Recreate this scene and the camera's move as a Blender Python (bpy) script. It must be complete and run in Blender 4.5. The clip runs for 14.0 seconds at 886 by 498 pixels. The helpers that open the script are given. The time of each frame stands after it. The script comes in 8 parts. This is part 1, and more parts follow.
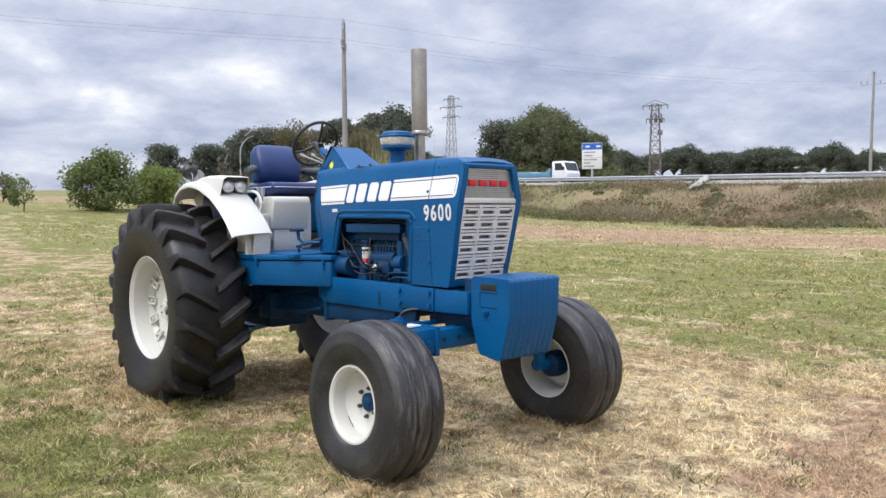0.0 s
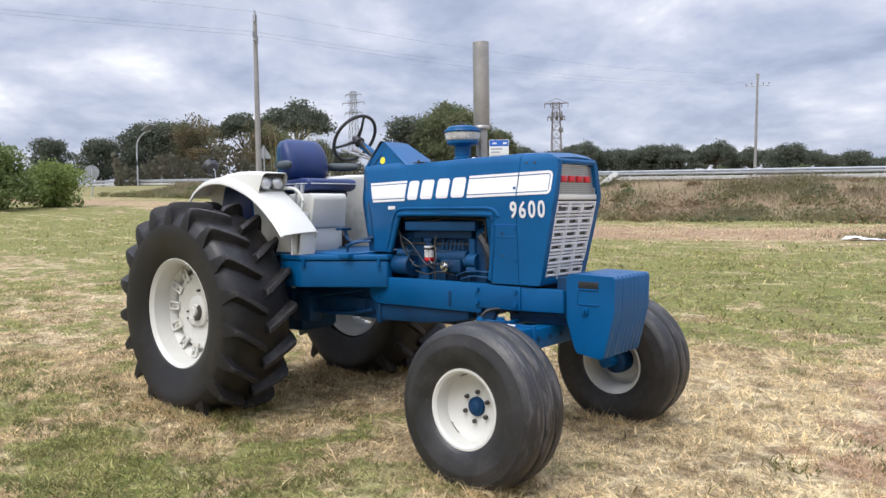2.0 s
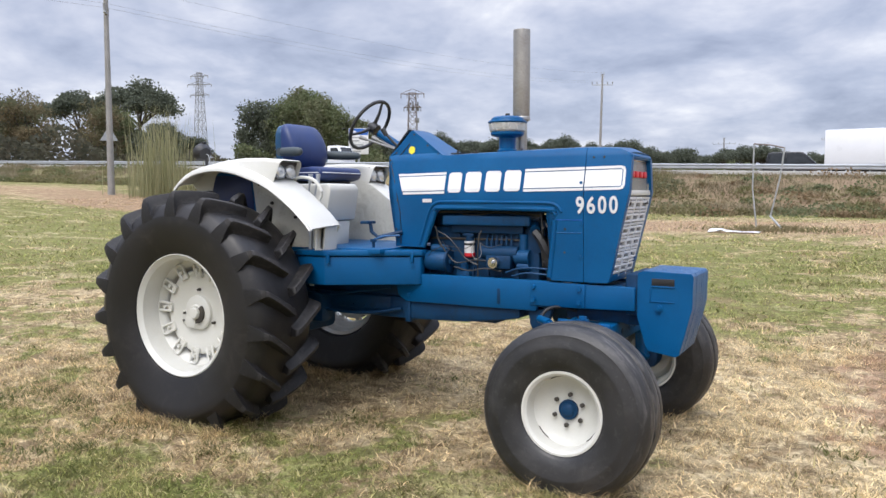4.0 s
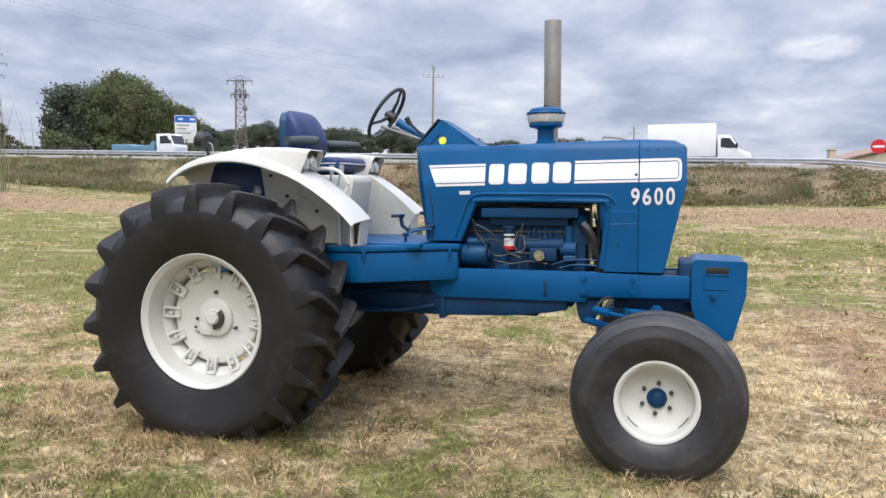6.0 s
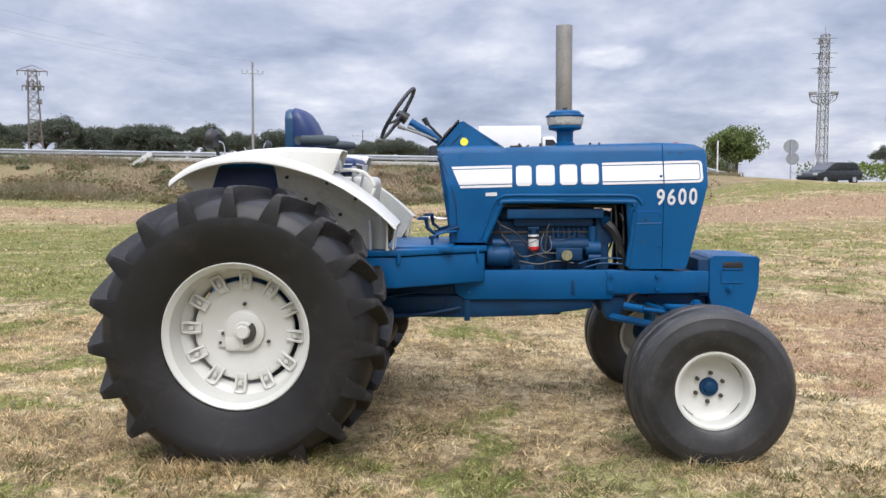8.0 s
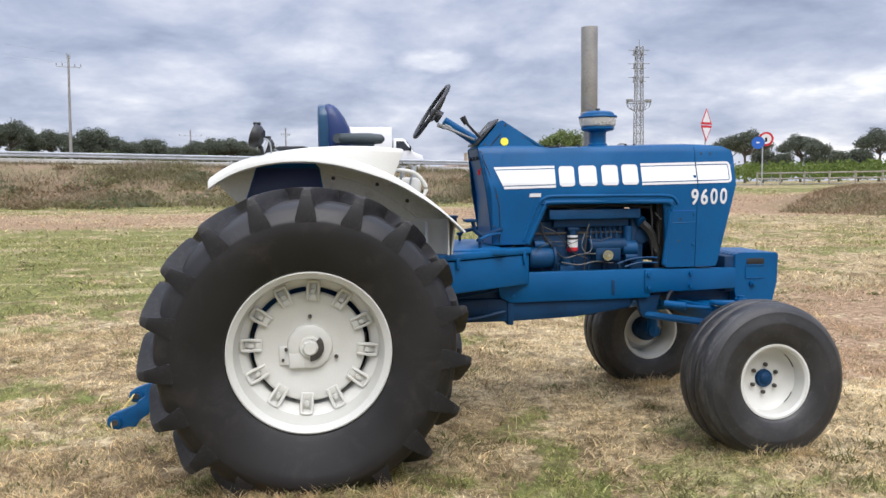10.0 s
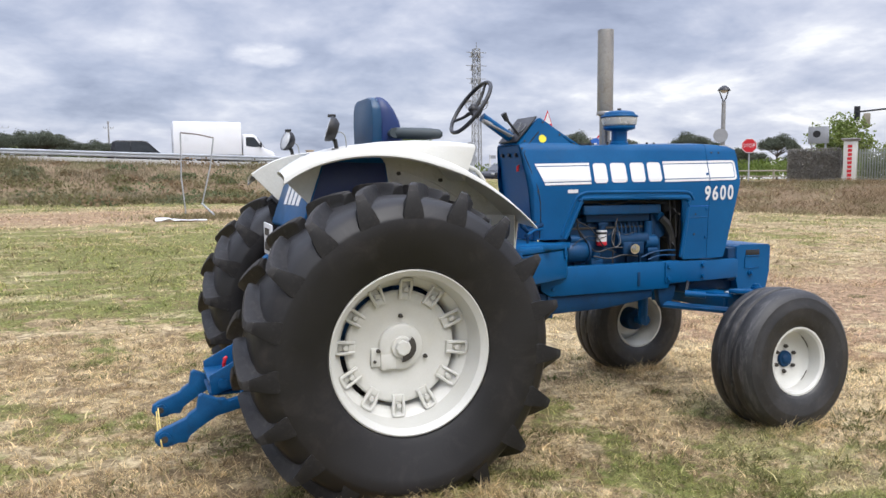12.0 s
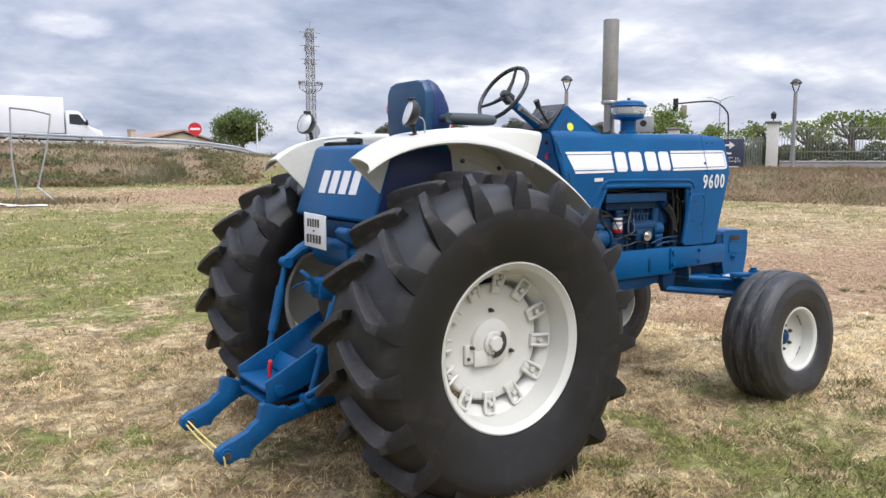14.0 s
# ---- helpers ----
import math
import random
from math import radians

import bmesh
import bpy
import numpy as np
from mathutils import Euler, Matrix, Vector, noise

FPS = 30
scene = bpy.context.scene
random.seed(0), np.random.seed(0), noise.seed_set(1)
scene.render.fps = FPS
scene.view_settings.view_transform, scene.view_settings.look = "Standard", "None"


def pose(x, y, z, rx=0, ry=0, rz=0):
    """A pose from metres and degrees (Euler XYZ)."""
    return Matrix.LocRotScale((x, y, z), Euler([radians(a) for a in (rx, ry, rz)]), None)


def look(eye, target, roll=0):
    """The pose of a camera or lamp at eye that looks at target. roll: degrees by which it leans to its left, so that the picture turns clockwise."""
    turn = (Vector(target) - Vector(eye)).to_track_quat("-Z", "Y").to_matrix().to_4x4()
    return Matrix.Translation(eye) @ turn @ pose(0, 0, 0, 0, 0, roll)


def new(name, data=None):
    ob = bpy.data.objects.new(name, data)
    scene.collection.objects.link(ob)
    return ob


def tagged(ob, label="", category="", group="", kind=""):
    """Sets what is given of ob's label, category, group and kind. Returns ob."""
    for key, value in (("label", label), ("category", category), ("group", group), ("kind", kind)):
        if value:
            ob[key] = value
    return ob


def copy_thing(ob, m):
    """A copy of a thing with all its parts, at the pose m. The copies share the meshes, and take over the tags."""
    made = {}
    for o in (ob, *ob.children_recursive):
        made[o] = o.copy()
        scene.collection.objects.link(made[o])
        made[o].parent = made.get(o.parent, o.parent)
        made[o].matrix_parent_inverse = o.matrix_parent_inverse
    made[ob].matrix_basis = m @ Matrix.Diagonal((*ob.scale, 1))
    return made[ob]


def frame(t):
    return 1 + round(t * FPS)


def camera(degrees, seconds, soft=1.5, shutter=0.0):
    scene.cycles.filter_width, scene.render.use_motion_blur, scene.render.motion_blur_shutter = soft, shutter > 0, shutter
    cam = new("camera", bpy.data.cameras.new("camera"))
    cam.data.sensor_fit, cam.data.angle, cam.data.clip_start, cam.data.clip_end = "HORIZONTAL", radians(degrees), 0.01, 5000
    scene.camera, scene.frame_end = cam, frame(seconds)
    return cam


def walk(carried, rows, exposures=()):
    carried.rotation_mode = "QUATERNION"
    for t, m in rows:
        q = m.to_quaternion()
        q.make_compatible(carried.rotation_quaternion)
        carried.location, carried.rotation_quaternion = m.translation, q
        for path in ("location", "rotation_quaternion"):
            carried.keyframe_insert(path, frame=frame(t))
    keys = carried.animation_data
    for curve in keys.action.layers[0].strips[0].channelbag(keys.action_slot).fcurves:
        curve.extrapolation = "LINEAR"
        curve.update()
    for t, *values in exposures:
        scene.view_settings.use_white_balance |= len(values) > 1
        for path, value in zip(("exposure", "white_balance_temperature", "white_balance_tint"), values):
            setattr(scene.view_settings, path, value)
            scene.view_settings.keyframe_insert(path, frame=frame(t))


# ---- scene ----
cam = camera(60.2, 14.0)
METRES, EYE, TURN = 9.521, 1.590, 48.00
START = (6.301, -3.505)  # where the first eye stands in the tractor's frame
ROWS = [
    (0.0, 0.0, 0.0, 0.0, -0.02, -2.67, 0.49),
    (0.5, -0.0293, -0.0003, 0.0001, -1.58, -2.81, 0.67),
    (1.0, -0.0546, 0.0086, -0.0, -3.48, -2.89, 0.85),
    (1.5, -0.0842, 0.0222, 0.0022, -5.44, -2.98, 0.95),
    (2.0, -0.1228, 0.0236, 0.0019, -7.52, -3.03, 0.84),
    (2.5, -0.1552, 0.0339, 0.002, -9.88, -3.1, 0.67),
    (3.0, -0.1863, 0.0506, 0.0047, -12.58, -3.27, 0.47),
    (5.5, -0.3482, 0.1358, 0.0067, -28.66, -4.69, -0.05),
    (6.0, -0.3798, 0.1593, 0.0074, -31.77, -4.67, 0.22),
    (6.5, -0.4146, 0.1811, 0.0076, -34.97, -4.65, 0.47),
    (7.0, -0.4374, 0.2091, 0.0078, -38.43, -4.72, 0.57),
    (7.5, -0.4612, 0.233, 0.0075, -41.99, -4.8, 0.53),
    (8.0, -0.4892, 0.2556, 0.0098, -45.46, -4.79, 0.44),
    (10.5, -0.5835, 0.4107, 0.0115, -60.83, -4.75, 0.66),
    (11.0, -0.6024, 0.4392, 0.0136, -63.71, -4.69, 0.59),
    (11.5, -0.6099, 0.4742, 0.0122, -66.9, -4.77, 0.53),
    (12.0, -0.6243, 0.5098, 0.0109, -70.26, -5.07, 0.45),
    (12.5, -0.6343, 0.5423, 0.0127, -73.61, -5.49, 0.26),
    (13.0, -0.6283, 0.5786, 0.0135, -76.8, -5.95, -0.01),
    (13.5, -0.6349, 0.6166, 0.0119, -79.84, -6.25, -0.24),
    (14.0, -0.6393, 0.6492, 0.0142, -82.99, -6.36, -0.05),
]
walk(cam, [(t, pose(*START, EYE, 0, 0, TURN) @ pose(METRES * x, METRES * y, METRES * z, 90 + pitch, roll, yaw)) for t, x, y, z, yaw, pitch, roll in ROWS], exposures=[(0.0, 0.34), (3.0, 0.34), (6.5, 0.30), (12.5, 0.29), (14.0, 0.31)])

# ---- light and sky ----
world = bpy.data.worlds.new("overcast_sky")
scene.world = world
world.use_nodes = True
SUN_ELEV, SUN_AZ = 53, -85


def build_world():
    nt = world.node_tree
    nt.nodes.clear()
    N, L = nt.nodes.new, nt.links.new
    out, bg = N("ShaderNodeOutputWorld"), N("ShaderNodeBackground")
    L(bg.outputs[0], out.inputs[0])
    tc, sep = N("ShaderNodeTexCoord"), N("ShaderNodeSeparateXYZ")
    L(tc.outputs["Generated"], sep.inputs[0])

    def math_node(op, a, b=None, c=None):
        n = N("ShaderNodeMath")
        n.operation = op
        for i, v in enumerate((a, b, c)):
            if v is None:
                continue
            if isinstance(v, (int, float)):
                n.inputs[i].default_value = v
            else:
                L(v, n.inputs[i])
        return n.outputs[0]

    up = math_node("MAXIMUM", sep.outputs[2], 0.0)
    div = math_node("ADD", up, 0.25)
    comb = N("ShaderNodeCombineXYZ")
    L(math_node("DIVIDE", sep.outputs[0], div), comb.inputs[0])
    L(math_node("DIVIDE", sep.outputs[1], div), comb.inputs[1])

    def cloud_noise(scale, detail, rough, twist, vector=None):
        n = N("ShaderNodeTexNoise")
        L(vector if vector is not None else comb.outputs[0], n.inputs["Vector"])
        n.inputs["Scale"].default_value, n.inputs["Detail"].default_value = scale, detail
        n.inputs["Roughness"].default_value, n.inputs["Distortion"].default_value = rough, twist
        return n

    # a ragged layer, rounded heaps in it, and broad lighter and heavier parts
    layer, broad, wisps = cloud_noise(2.0, 9.0, 0.55, 0.3), cloud_noise(0.75, 3.0, 0.5, 0.3), cloud_noise(6.5, 6.0, 0.6, 0.2)
    stir = N("ShaderNodeVectorMath")
    stir.operation = "MULTIPLY_ADD"
    L(cloud_noise(3.2, 4.0, 0.6, 0.0).outputs["Color"], stir.inputs[0])
    stir.inputs[1].default_value = (0.34, 0.34, 0.34)
    L(comb.outputs[0], stir.inputs[2])
    heaps = N("ShaderNodeTexVoronoi")
    heaps.feature, heaps.normalize = "SMOOTH_F1", True
    L(stir.outputs[0], heaps.inputs["Vector"])
    heaps.inputs["Scale"].default_value, heaps.inputs["Detail"].default_value = 2.9, 3.0
    heaps.inputs["Roughness"].default_value, heaps.inputs["Smoothness"].default_value = 0.55, 0.35
    puff = math_node("SUBTRACT", 0.74, heaps.outputs["Distance"])
    mixed = math_node("ADD", math_node("MULTIPLY", layer.outputs[0], 0.50), math_node("MULTIPLY", broad.outputs[0], 0.20))
    mixed = math_node("ADD", mixed, math_node("ADD", math_node("MULTIPLY", wisps.outputs[0], 0.09), math_node("MULTIPLY", puff, 0.25)))

    def toward(az):
        n = N("ShaderNodeVectorMath")
        n.operation = "DOT_PRODUCT"
        L(tc.outputs["Generated"], n.inputs[0])
        n.inputs[1].default_value = (math.cos(radians(az)), math.sin(radians(az)), 0)
        return n.outputs["Value"]

    def eased(v, a, b, c):
        n = N("ShaderNodeMapRange")
        n.interpolation_type = "SMOOTHSTEP"
        L(v, n.inputs[0])
        for i, q in enumerate((a, b, 0.0, c)):
            n.inputs[i + 1].default_value = q
        return n.outputs[0]

    # heaped clouds stand brighter to the east, and one small bright cloud low in the north
    mixed = math_node("ADD", mixed, eased(toward(34), 0.84, 1.0, 0.06))
    e = math_node("MULTIPLY", toward(-9.5), 24.0)
    f = math_node("MULTIPLY", math_node("SUBTRACT", sep.outputs[2], 0.157), 68.0)
    d = math_node("ADD", math_node("MULTIPLY", e, e), math_node("MULTIPLY", f, f))
    d = math_node("ADD", d, math_node("MULTIPLY", math_node("SUBTRACT", wisps.outputs[0], 0.5), 3.0))
    mixed = math_node("ADD", mixed, math_node("MULTIPLY", eased(d, 1.6, 0.1, 0.125), eased(toward(80.5), 0.0, 0.1, 1.0)))
    ramp = N("ShaderNodeValToRGB")
    els = ramp.color_ramp.elements
    els[0].position, els[0].color = 0.385, (0.292, 0.332, 0.462, 1)
    els[1].position, els[1].color = 0.645, (1.0, 1.0, 1.0, 1)
    e = els.new(0.465)
    e.color = (0.420, 0.465, 0.605, 1)
    e = els.new(0.53)
    e.color = (0.560, 0.592, 0.715, 1)
    e = els.new(0.583)
    e.color = (0.715, 0.735, 0.825, 1)
    L(mixed, ramp.inputs[0])
    # thin gaps of hazy sky behind the clouds
    sky = N("ShaderNodeTexSky")
    sky.sky_type, sky.sun_disc = "NISHITA", False
    sky.sun_elevation, sky.sun_rotation = radians(SUN_ELEV), radians(90 - SUN_AZ)
    sky.air_density, sky.dust_density = 1.0, 2.0
    skym = N("ShaderNodeVectorMath")
    skym.operation = "SCALE"
    L(sky.outputs[0], skym.inputs[0])
    skym.inputs["Scale"].default_value = 0.09
    mix = N("ShaderNodeMix")
    mix.data_type = "RGBA"
    mix.inputs[0].default_value = 0.86
    L(skym.outputs[0], mix.inputs[6])
    L(ramp.outputs[0], mix.inputs[7])
    # an overcast sky is brightest overhead
    gain = N("ShaderNodeMapRange")
    gain.interpolation_type = "SMOOTHSTEP"
    L(up, gain.inputs[0])
    gain.inputs[1].default_value, gain.inputs[2].default_value = 0.30, 0.95
    gain.inputs[3].default_value, gain.inputs[4].default_value = 1.0, 3.7
    L(mix.outputs[2], bg.inputs[0])
    L(gain.outputs[0], bg.inputs[1])


build_world()
sun_data = bpy.data.lights.new("sun", "SUN")
sun_data.energy, sun_data.angle, sun_data.color = 1.78, radians(38), (1.0, 0.96, 0.90)
sun = new("sun", sun_data)
_az, _el = radians(SUN_AZ), radians(SUN_ELEV)
sun.matrix_world = look((60 * math.cos(_az) * math.cos(_el), 60 * math.sin(_az) * math.cos(_el), 60 * math.sin(_el)), (0, 0, 0))


# ---- materials ----
class Nodes:
    """A short way to write one node material."""

    def __init__(self, name):
        self.mat = bpy.data.materials.new(name)
        self.mat.use_nodes = True
        self.nt = self.mat.node_tree
        self.bsdf = self.nt.nodes["Principled BSDF"]
        self.coord = self.nt.nodes.new("ShaderNodeTexCoord").outputs["Object"]

    def link(self, a, b):
        self.nt.links.new(a, b)

    def node(self, kind):
        return self.nt.nodes.new(kind)

    def noise(self, scale, detail=4.0, rough=0.55, vector=None, distort=0.0):
        n = self.node("ShaderNodeTexNoise")
        n.inputs["Scale"].default_value, n.inputs["Detail"].default_value = scale, detail
        n.inputs["Roughness"].default_value, n.inputs["Distortion"].default_value = rough, distort
        self.link(vector if vector is not None else self.coord, n.inputs["Vector"])
        return n.outputs[0]

    def ramp(self, fac, *stops):
        n = self.node("ShaderNodeValToRGB")
        els = n.color_ramp.elements
        els[0].position, els[0].color = stops[0][0], (*stops[0][1], 1)
        els[1].position, els[1].color = stops[-1][0], (*stops[-1][1], 1)
        for p, c in stops[1:-1]:
            els.new(p).color = (*c, 1)
        self.link(fac, n.inputs[0])
        return n.outputs[0]

    def range(self, fac, a, b, c=0.0, d=1.0):
        n = self.node("ShaderNodeMapRange")
        self.link(fac, n.inputs[0])
        for i, v in enumerate((a, b, c, d)):
            n.inputs[i + 1].default_value = v
        return n.outputs[0]

    def mix(self, fac, a, b):
        n = self.node("ShaderNodeMix")
        n.data_type = "RGBA"
        for i, v in ((0, fac), (6, a), (7, b)):
            if isinstance(v, tuple):
                n.inputs[i].default_value = (*v, 1)
            elif isinstance(v, (int, float)):
                n.inputs[i].default_value = v
            else:
                self.link(v, n.inputs[i])
        return n.outputs[2]

    def math(self, op, a, b=0.0):
        n = self.node("ShaderNodeMath")
        n.operation = op
        for i, v in enumerate((a, b)):
            if isinstance(v, (int, float)):
                n.inputs[i].default_value = v
            else:
                self.link(v, n.inputs[i])
        return n.outputs[0]

    def along(self, vector, sx, sy, sz):
        n = self.node("ShaderNodeMapping")
        n.inputs["Scale"].default_value = (sx, sy, sz)
        self.link(vector, n.inputs[0])
        return n.outputs[0]

    def scaled(self, color, factor):
        n = self.node("ShaderNodeVectorMath")
        n.operation = "SCALE"
        self.link(color, n.inputs[0])
        self.link(factor, n.inputs["Scale"])
        return n.outputs[0]

    def stretched(self, sx, sy, sz):
        n = self.node("ShaderNodeMapping")
        n.inputs["Scale"].default_value = (sx, sy, sz)
        self.link(self.coord, n.inputs[0])
        return n.outputs[0]

    def bump(self, height, strength=0.3, distance=0.01):
        n = self.node("ShaderNodeBump")
        n.inputs["Strength"].default_value, n.inputs["Distance"].default_value = strength, distance
        self.link(height, n.inputs["Height"])
        self.link(n.outputs[0], self.bsdf.inputs["Normal"])

    def done(self, color=None, rough=0.5, metal=0.0, **more):
        for key, v in (("Base Color", color), ("Roughness", rough), ("Metallic", metal), *more.items()):
            if v is None:
                continue
            if isinstance(v, tuple):
                self.bsdf.inputs[key].default_value = (*v, 1)
            elif isinstance(v, (int, float)):
                self.bsdf.inputs[key].default_value = v
            else:
                self.link(v, self.bsdf.inputs[key])
        return self.mat

    def leafy(self, color, share=0.4, rough=0.8):
        """Thin leaves let part of the light through."""
        self.done(color, rough, 0.0, **{"Specular IOR Level": 0.15})
        t, mixer = self.node("ShaderNodeBsdfTranslucent"), self.node("ShaderNodeMixShader")
        self.link(color, t.inputs["Color"])
        mixer.inputs[0].default_value = share
        self.link(self.bsdf.outputs[0], mixer.inputs[1])
        self.link(t.outputs[0], mixer.inputs[2])
        self.link(mixer.outputs[0], self.nt.nodes["Material Output"].inputs["Surface"])
        return self.mat


def surface(name, a, b, rough=(0.4, 0.6), metal=0.0, big=2.0, fine=40.0, bump=0.1, distance=0.004, dirt=None, dirt_amount=0.5, **more):
    """A worn surface: two tones at two scales, uneven gloss, fine relief and stains."""
    m = Nodes(name)
    large, small = m.noise(big, 5), m.noise(fine, 6, 0.65)
    color = m.mix(m.range(m.math("ADD", m.math("MULTIPLY", large, 0.6), m.math("MULTIPLY", small, 0.4)), 0.36, 0.64), a, b)
    if dirt:
        color = m.mix(m.range(m.noise(big * 2.7, 8, 0.7, distort=0.6), 0.52, 0.75, 0.0, dirt_amount), color, dirt)
    m.bump(small, bump, distance)
    return m.done(color, m.range(large, 0.3, 0.7, *rough), metal, **more)


MAT = {}
MAT["blue"] = surface("tractor_blue_paint", (0.0012, 0.065, 0.184), (0.0017, 0.086, 0.230), (0.28, 0.42), big=3, fine=120, bump=0.05, distance=0.001, dirt=(0.012, 0.055, 0.13), dirt_amount=0.30, **{"Specular IOR Level": 0.22})
MAT["link_blue"] = surface("worn_linkage_blue_paint", (0.0012, 0.056, 0.165), (0.002, 0.086, 0.225), (0.35, 0.5), big=8, fine=110, bump=0.12, distance=0.002, dirt=(0.012, 0.024, 0.040), dirt_amount=0.55, **{"Specular IOR Level": 0.3})
# grimy engine and casting blues, darkened to hold the bay and belly shade
MAT["engine_blue"] = surface("oily_shaded_engine_blue", (0.0012, 0.038, 0.110), (0.002, 0.062, 0.165), (0.40, 0.60), big=7, fine=90, bump=0.22, distance=0.003, dirt=(0.008, 0.016, 0.026), dirt_amount=0.65, **{"Specular IOR Level": 0.3})
MAT["dark_blue"] = surface("shaded_castings_blue", (0.0008, 0.022, 0.066), (0.0015, 0.038, 0.102), (0.45, 0.65), big=6, fine=90, bump=0.25, distance=0.003, dirt=(0.010, 0.022, 0.035), dirt_amount=0.7, **{"Specular IOR Level": 0.28})
MAT["white"] = surface("cream_white_paint", (0.545, 0.538, 0.490), (0.605, 0.598, 0.552), (0.30, 0.45), big=3, fine=110, bump=0.04, distance=0.001, dirt=(0.55, 0.52, 0.42), dirt_amount=0.28)
MAT["navy"] = surface("tank_side_shade_navy", (0.003, 0.012, 0.060), (0.005, 0.018, 0.085), (0.4, 0.55), big=4, fine=100, bump=0.05, dirt=(0.02, 0.03, 0.05), dirt_amount=0.3)
MAT["white_under"] = surface("dusty_white_underside", (0.50, 0.49, 0.43), (0.62, 0.61, 0.55), (0.6, 0.8), big=3, fine=60, bump=0.15, dirt=(0.28, 0.25, 0.19), dirt_amount=0.6)
MAT["decal"] = surface("white_lettering_film", (0.64, 0.64, 0.64), (0.69, 0.69, 0.69), (0.35, 0.5), big=5, fine=150, bump=0.02)
MAT["rubber"] = surface("tyre_rubber", (0.0052, 0.0047, 0.0048), (0.0125, 0.0110, 0.0108), (0.40, 0.58), big=2.4, fine=150, bump=0.22, distance=0.002, dirt=(0.045, 0.037, 0.034), dirt_amount=0.5, **{"Specular IOR Level": 0.46})

MAT["bar_crown"] = surface("scuffed_tread_crown", (0.0110, 0.0100, 0.0100), (0.0300, 0.0275, 0.0265), (0.55, 0.75), big=14, fine=90, bump=0.45, distance=0.004, dirt=(0.110, 0.100, 0.094), dirt_amount=0.6, **{"Specular IOR Level": 0.4})
MAT["bar_rubber"] = surface("worn_tread_rubber", (0.0048, 0.0044, 0.0045), (0.0120, 0.0107, 0.0104), (0.50, 0.68), big=9, fine=120, bump=0.3, distance=0.003, dirt=(0.075, 0.066, 0.062), dirt_amount=0.45, **{"Specular IOR Level": 0.40})


def make_scuffed_rubber():
    """Front tyres: dark rubber, scuffed pale in streaks that run round the tread."""
    m = Nodes("front_tyre_rubber")
    large, small = m.noise(5, 5), m.noise(170, 6, 0.65)
    color = m.mix(m.range(large, 0.35, 0.65), (0.009, 0.0088, 0.009), (0.020, 0.019, 0.019))
    streak = m.noise(1.0, 6, 0.7, m.stretched(5, 34, 5), 0.5)
    sep = m.node("ShaderNodeSeparateXYZ")
    m.link(m.coord, sep.inputs[0])
    tread = m.range(m.math("ABSOLUTE", sep.outputs[1]), 0.172, 0.140, 0.14, 0.78)
    color = m.mix(m.math("MULTIPLY", m.range(streak, 0.49, 0.68), tread), color, (0.135, 0.126, 0.118))
    color = m.mix(m.range(m.noise(34, 6, 0.7), 0.56, 0.70, 0.0, 0.25), color, (0.10, 0.094, 0.088))
    m.bump(small, 0.22, 0.002)
    return m.done(color, m.range(large, 0.3, 0.7, 0.42, 0.62), 0.0, **{"Specular IOR Level": 0.58})


MAT["front_rubber"] = make_scuffed_rubber()
MAT["black"] = surface("black_plastic", (0.010, 0.010, 0.011), (0.022, 0.022, 0.023), (0.35, 0.55), big=8, fine=140, bump=0.06)
MAT["vinyl"] = surface("blue_seat_vinyl", (0.005, 0.020, 0.090), (0.008, 0.030, 0.128), (0.38, 0.52), big=6, fine=220, bump=0.15, distance=0.001)
MAT["vinyl_back"] = surface("blue_seat_shell", (0.005, 0.040, 0.098), (0.008, 0.062, 0.135), (0.32, 0.45), big=6, fine=150, bump=0.05)
MAT["armrest"] = surface("grey_armrest_vinyl", (0.030, 0.040, 0.045), (0.045, 0.060, 0.065), (0.5, 0.65), big=9, fine=200, bump=0.1)
MAT["steel"] = surface("dull_exhaust_steel", (0.34, 0.32, 0.29), (0.46, 0.44, 0.41), (0.32, 0.48), 0.85, big=4, fine=70, bump=0.08, dirt=(0.20, 0.17, 0.14), dirt_amount=0.5)
MAT["chrome"] = surface("worn_chrome", (0.50, 0.50, 0.50), (0.68, 0.68, 0.68), (0.10, 0.22), 1.0, big=8, fine=90, bump=0.03)
MAT["iron"] = surface("bare_iron", (0.05, 0.045, 0.04), (0.11, 0.10, 0.09), (0.5, 0.7), 0.6, big=9, fine=90, bump=0.2)
MAT["lens"] = surface("lamp_glass", (0.62, 0.62, 0.60), (0.78, 0.78, 0.76), (0.08, 0.15), 0.55, big=20, fine=90, bump=0.25, distance=0.003)
MAT["grey_mesh"] = surface("grey_grille_mesh", (0.13, 0.13, 0.12), (0.22, 0.22, 0.20), (0.5, 0.65), 0.1, big=10, fine=160, bump=0.2)
MAT["red"] = surface("red_paint", (0.48, 0.012, 0.022), (0.58, 0.02, 0.03), (0.3, 0.45), big=10, fine=120, bump=0.03)
MAT["yellow"] = surface("yellow_sticker", (0.70, 0.62, 0.03), (0.78, 0.70, 0.05), (0.4, 0.5), big=30, fine=120, bump=0.02)
MAT["rope"] = surface("yellow_cord", (0.55, 0.42, 0.12), (0.70, 0.55, 0.20), (0.7, 0.85), big=30, fine=200, bump=0.2)
MAT["zinc"] = surface("galvanised_steel", (0.33, 0.35, 0.37), (0.46, 0.48, 0.50), (0.4, 0.6), 0.35, big=1.5, fine=20, bump=0.05, dirt=(0.34, 0.35, 0.36), dirt_amount=0.5)
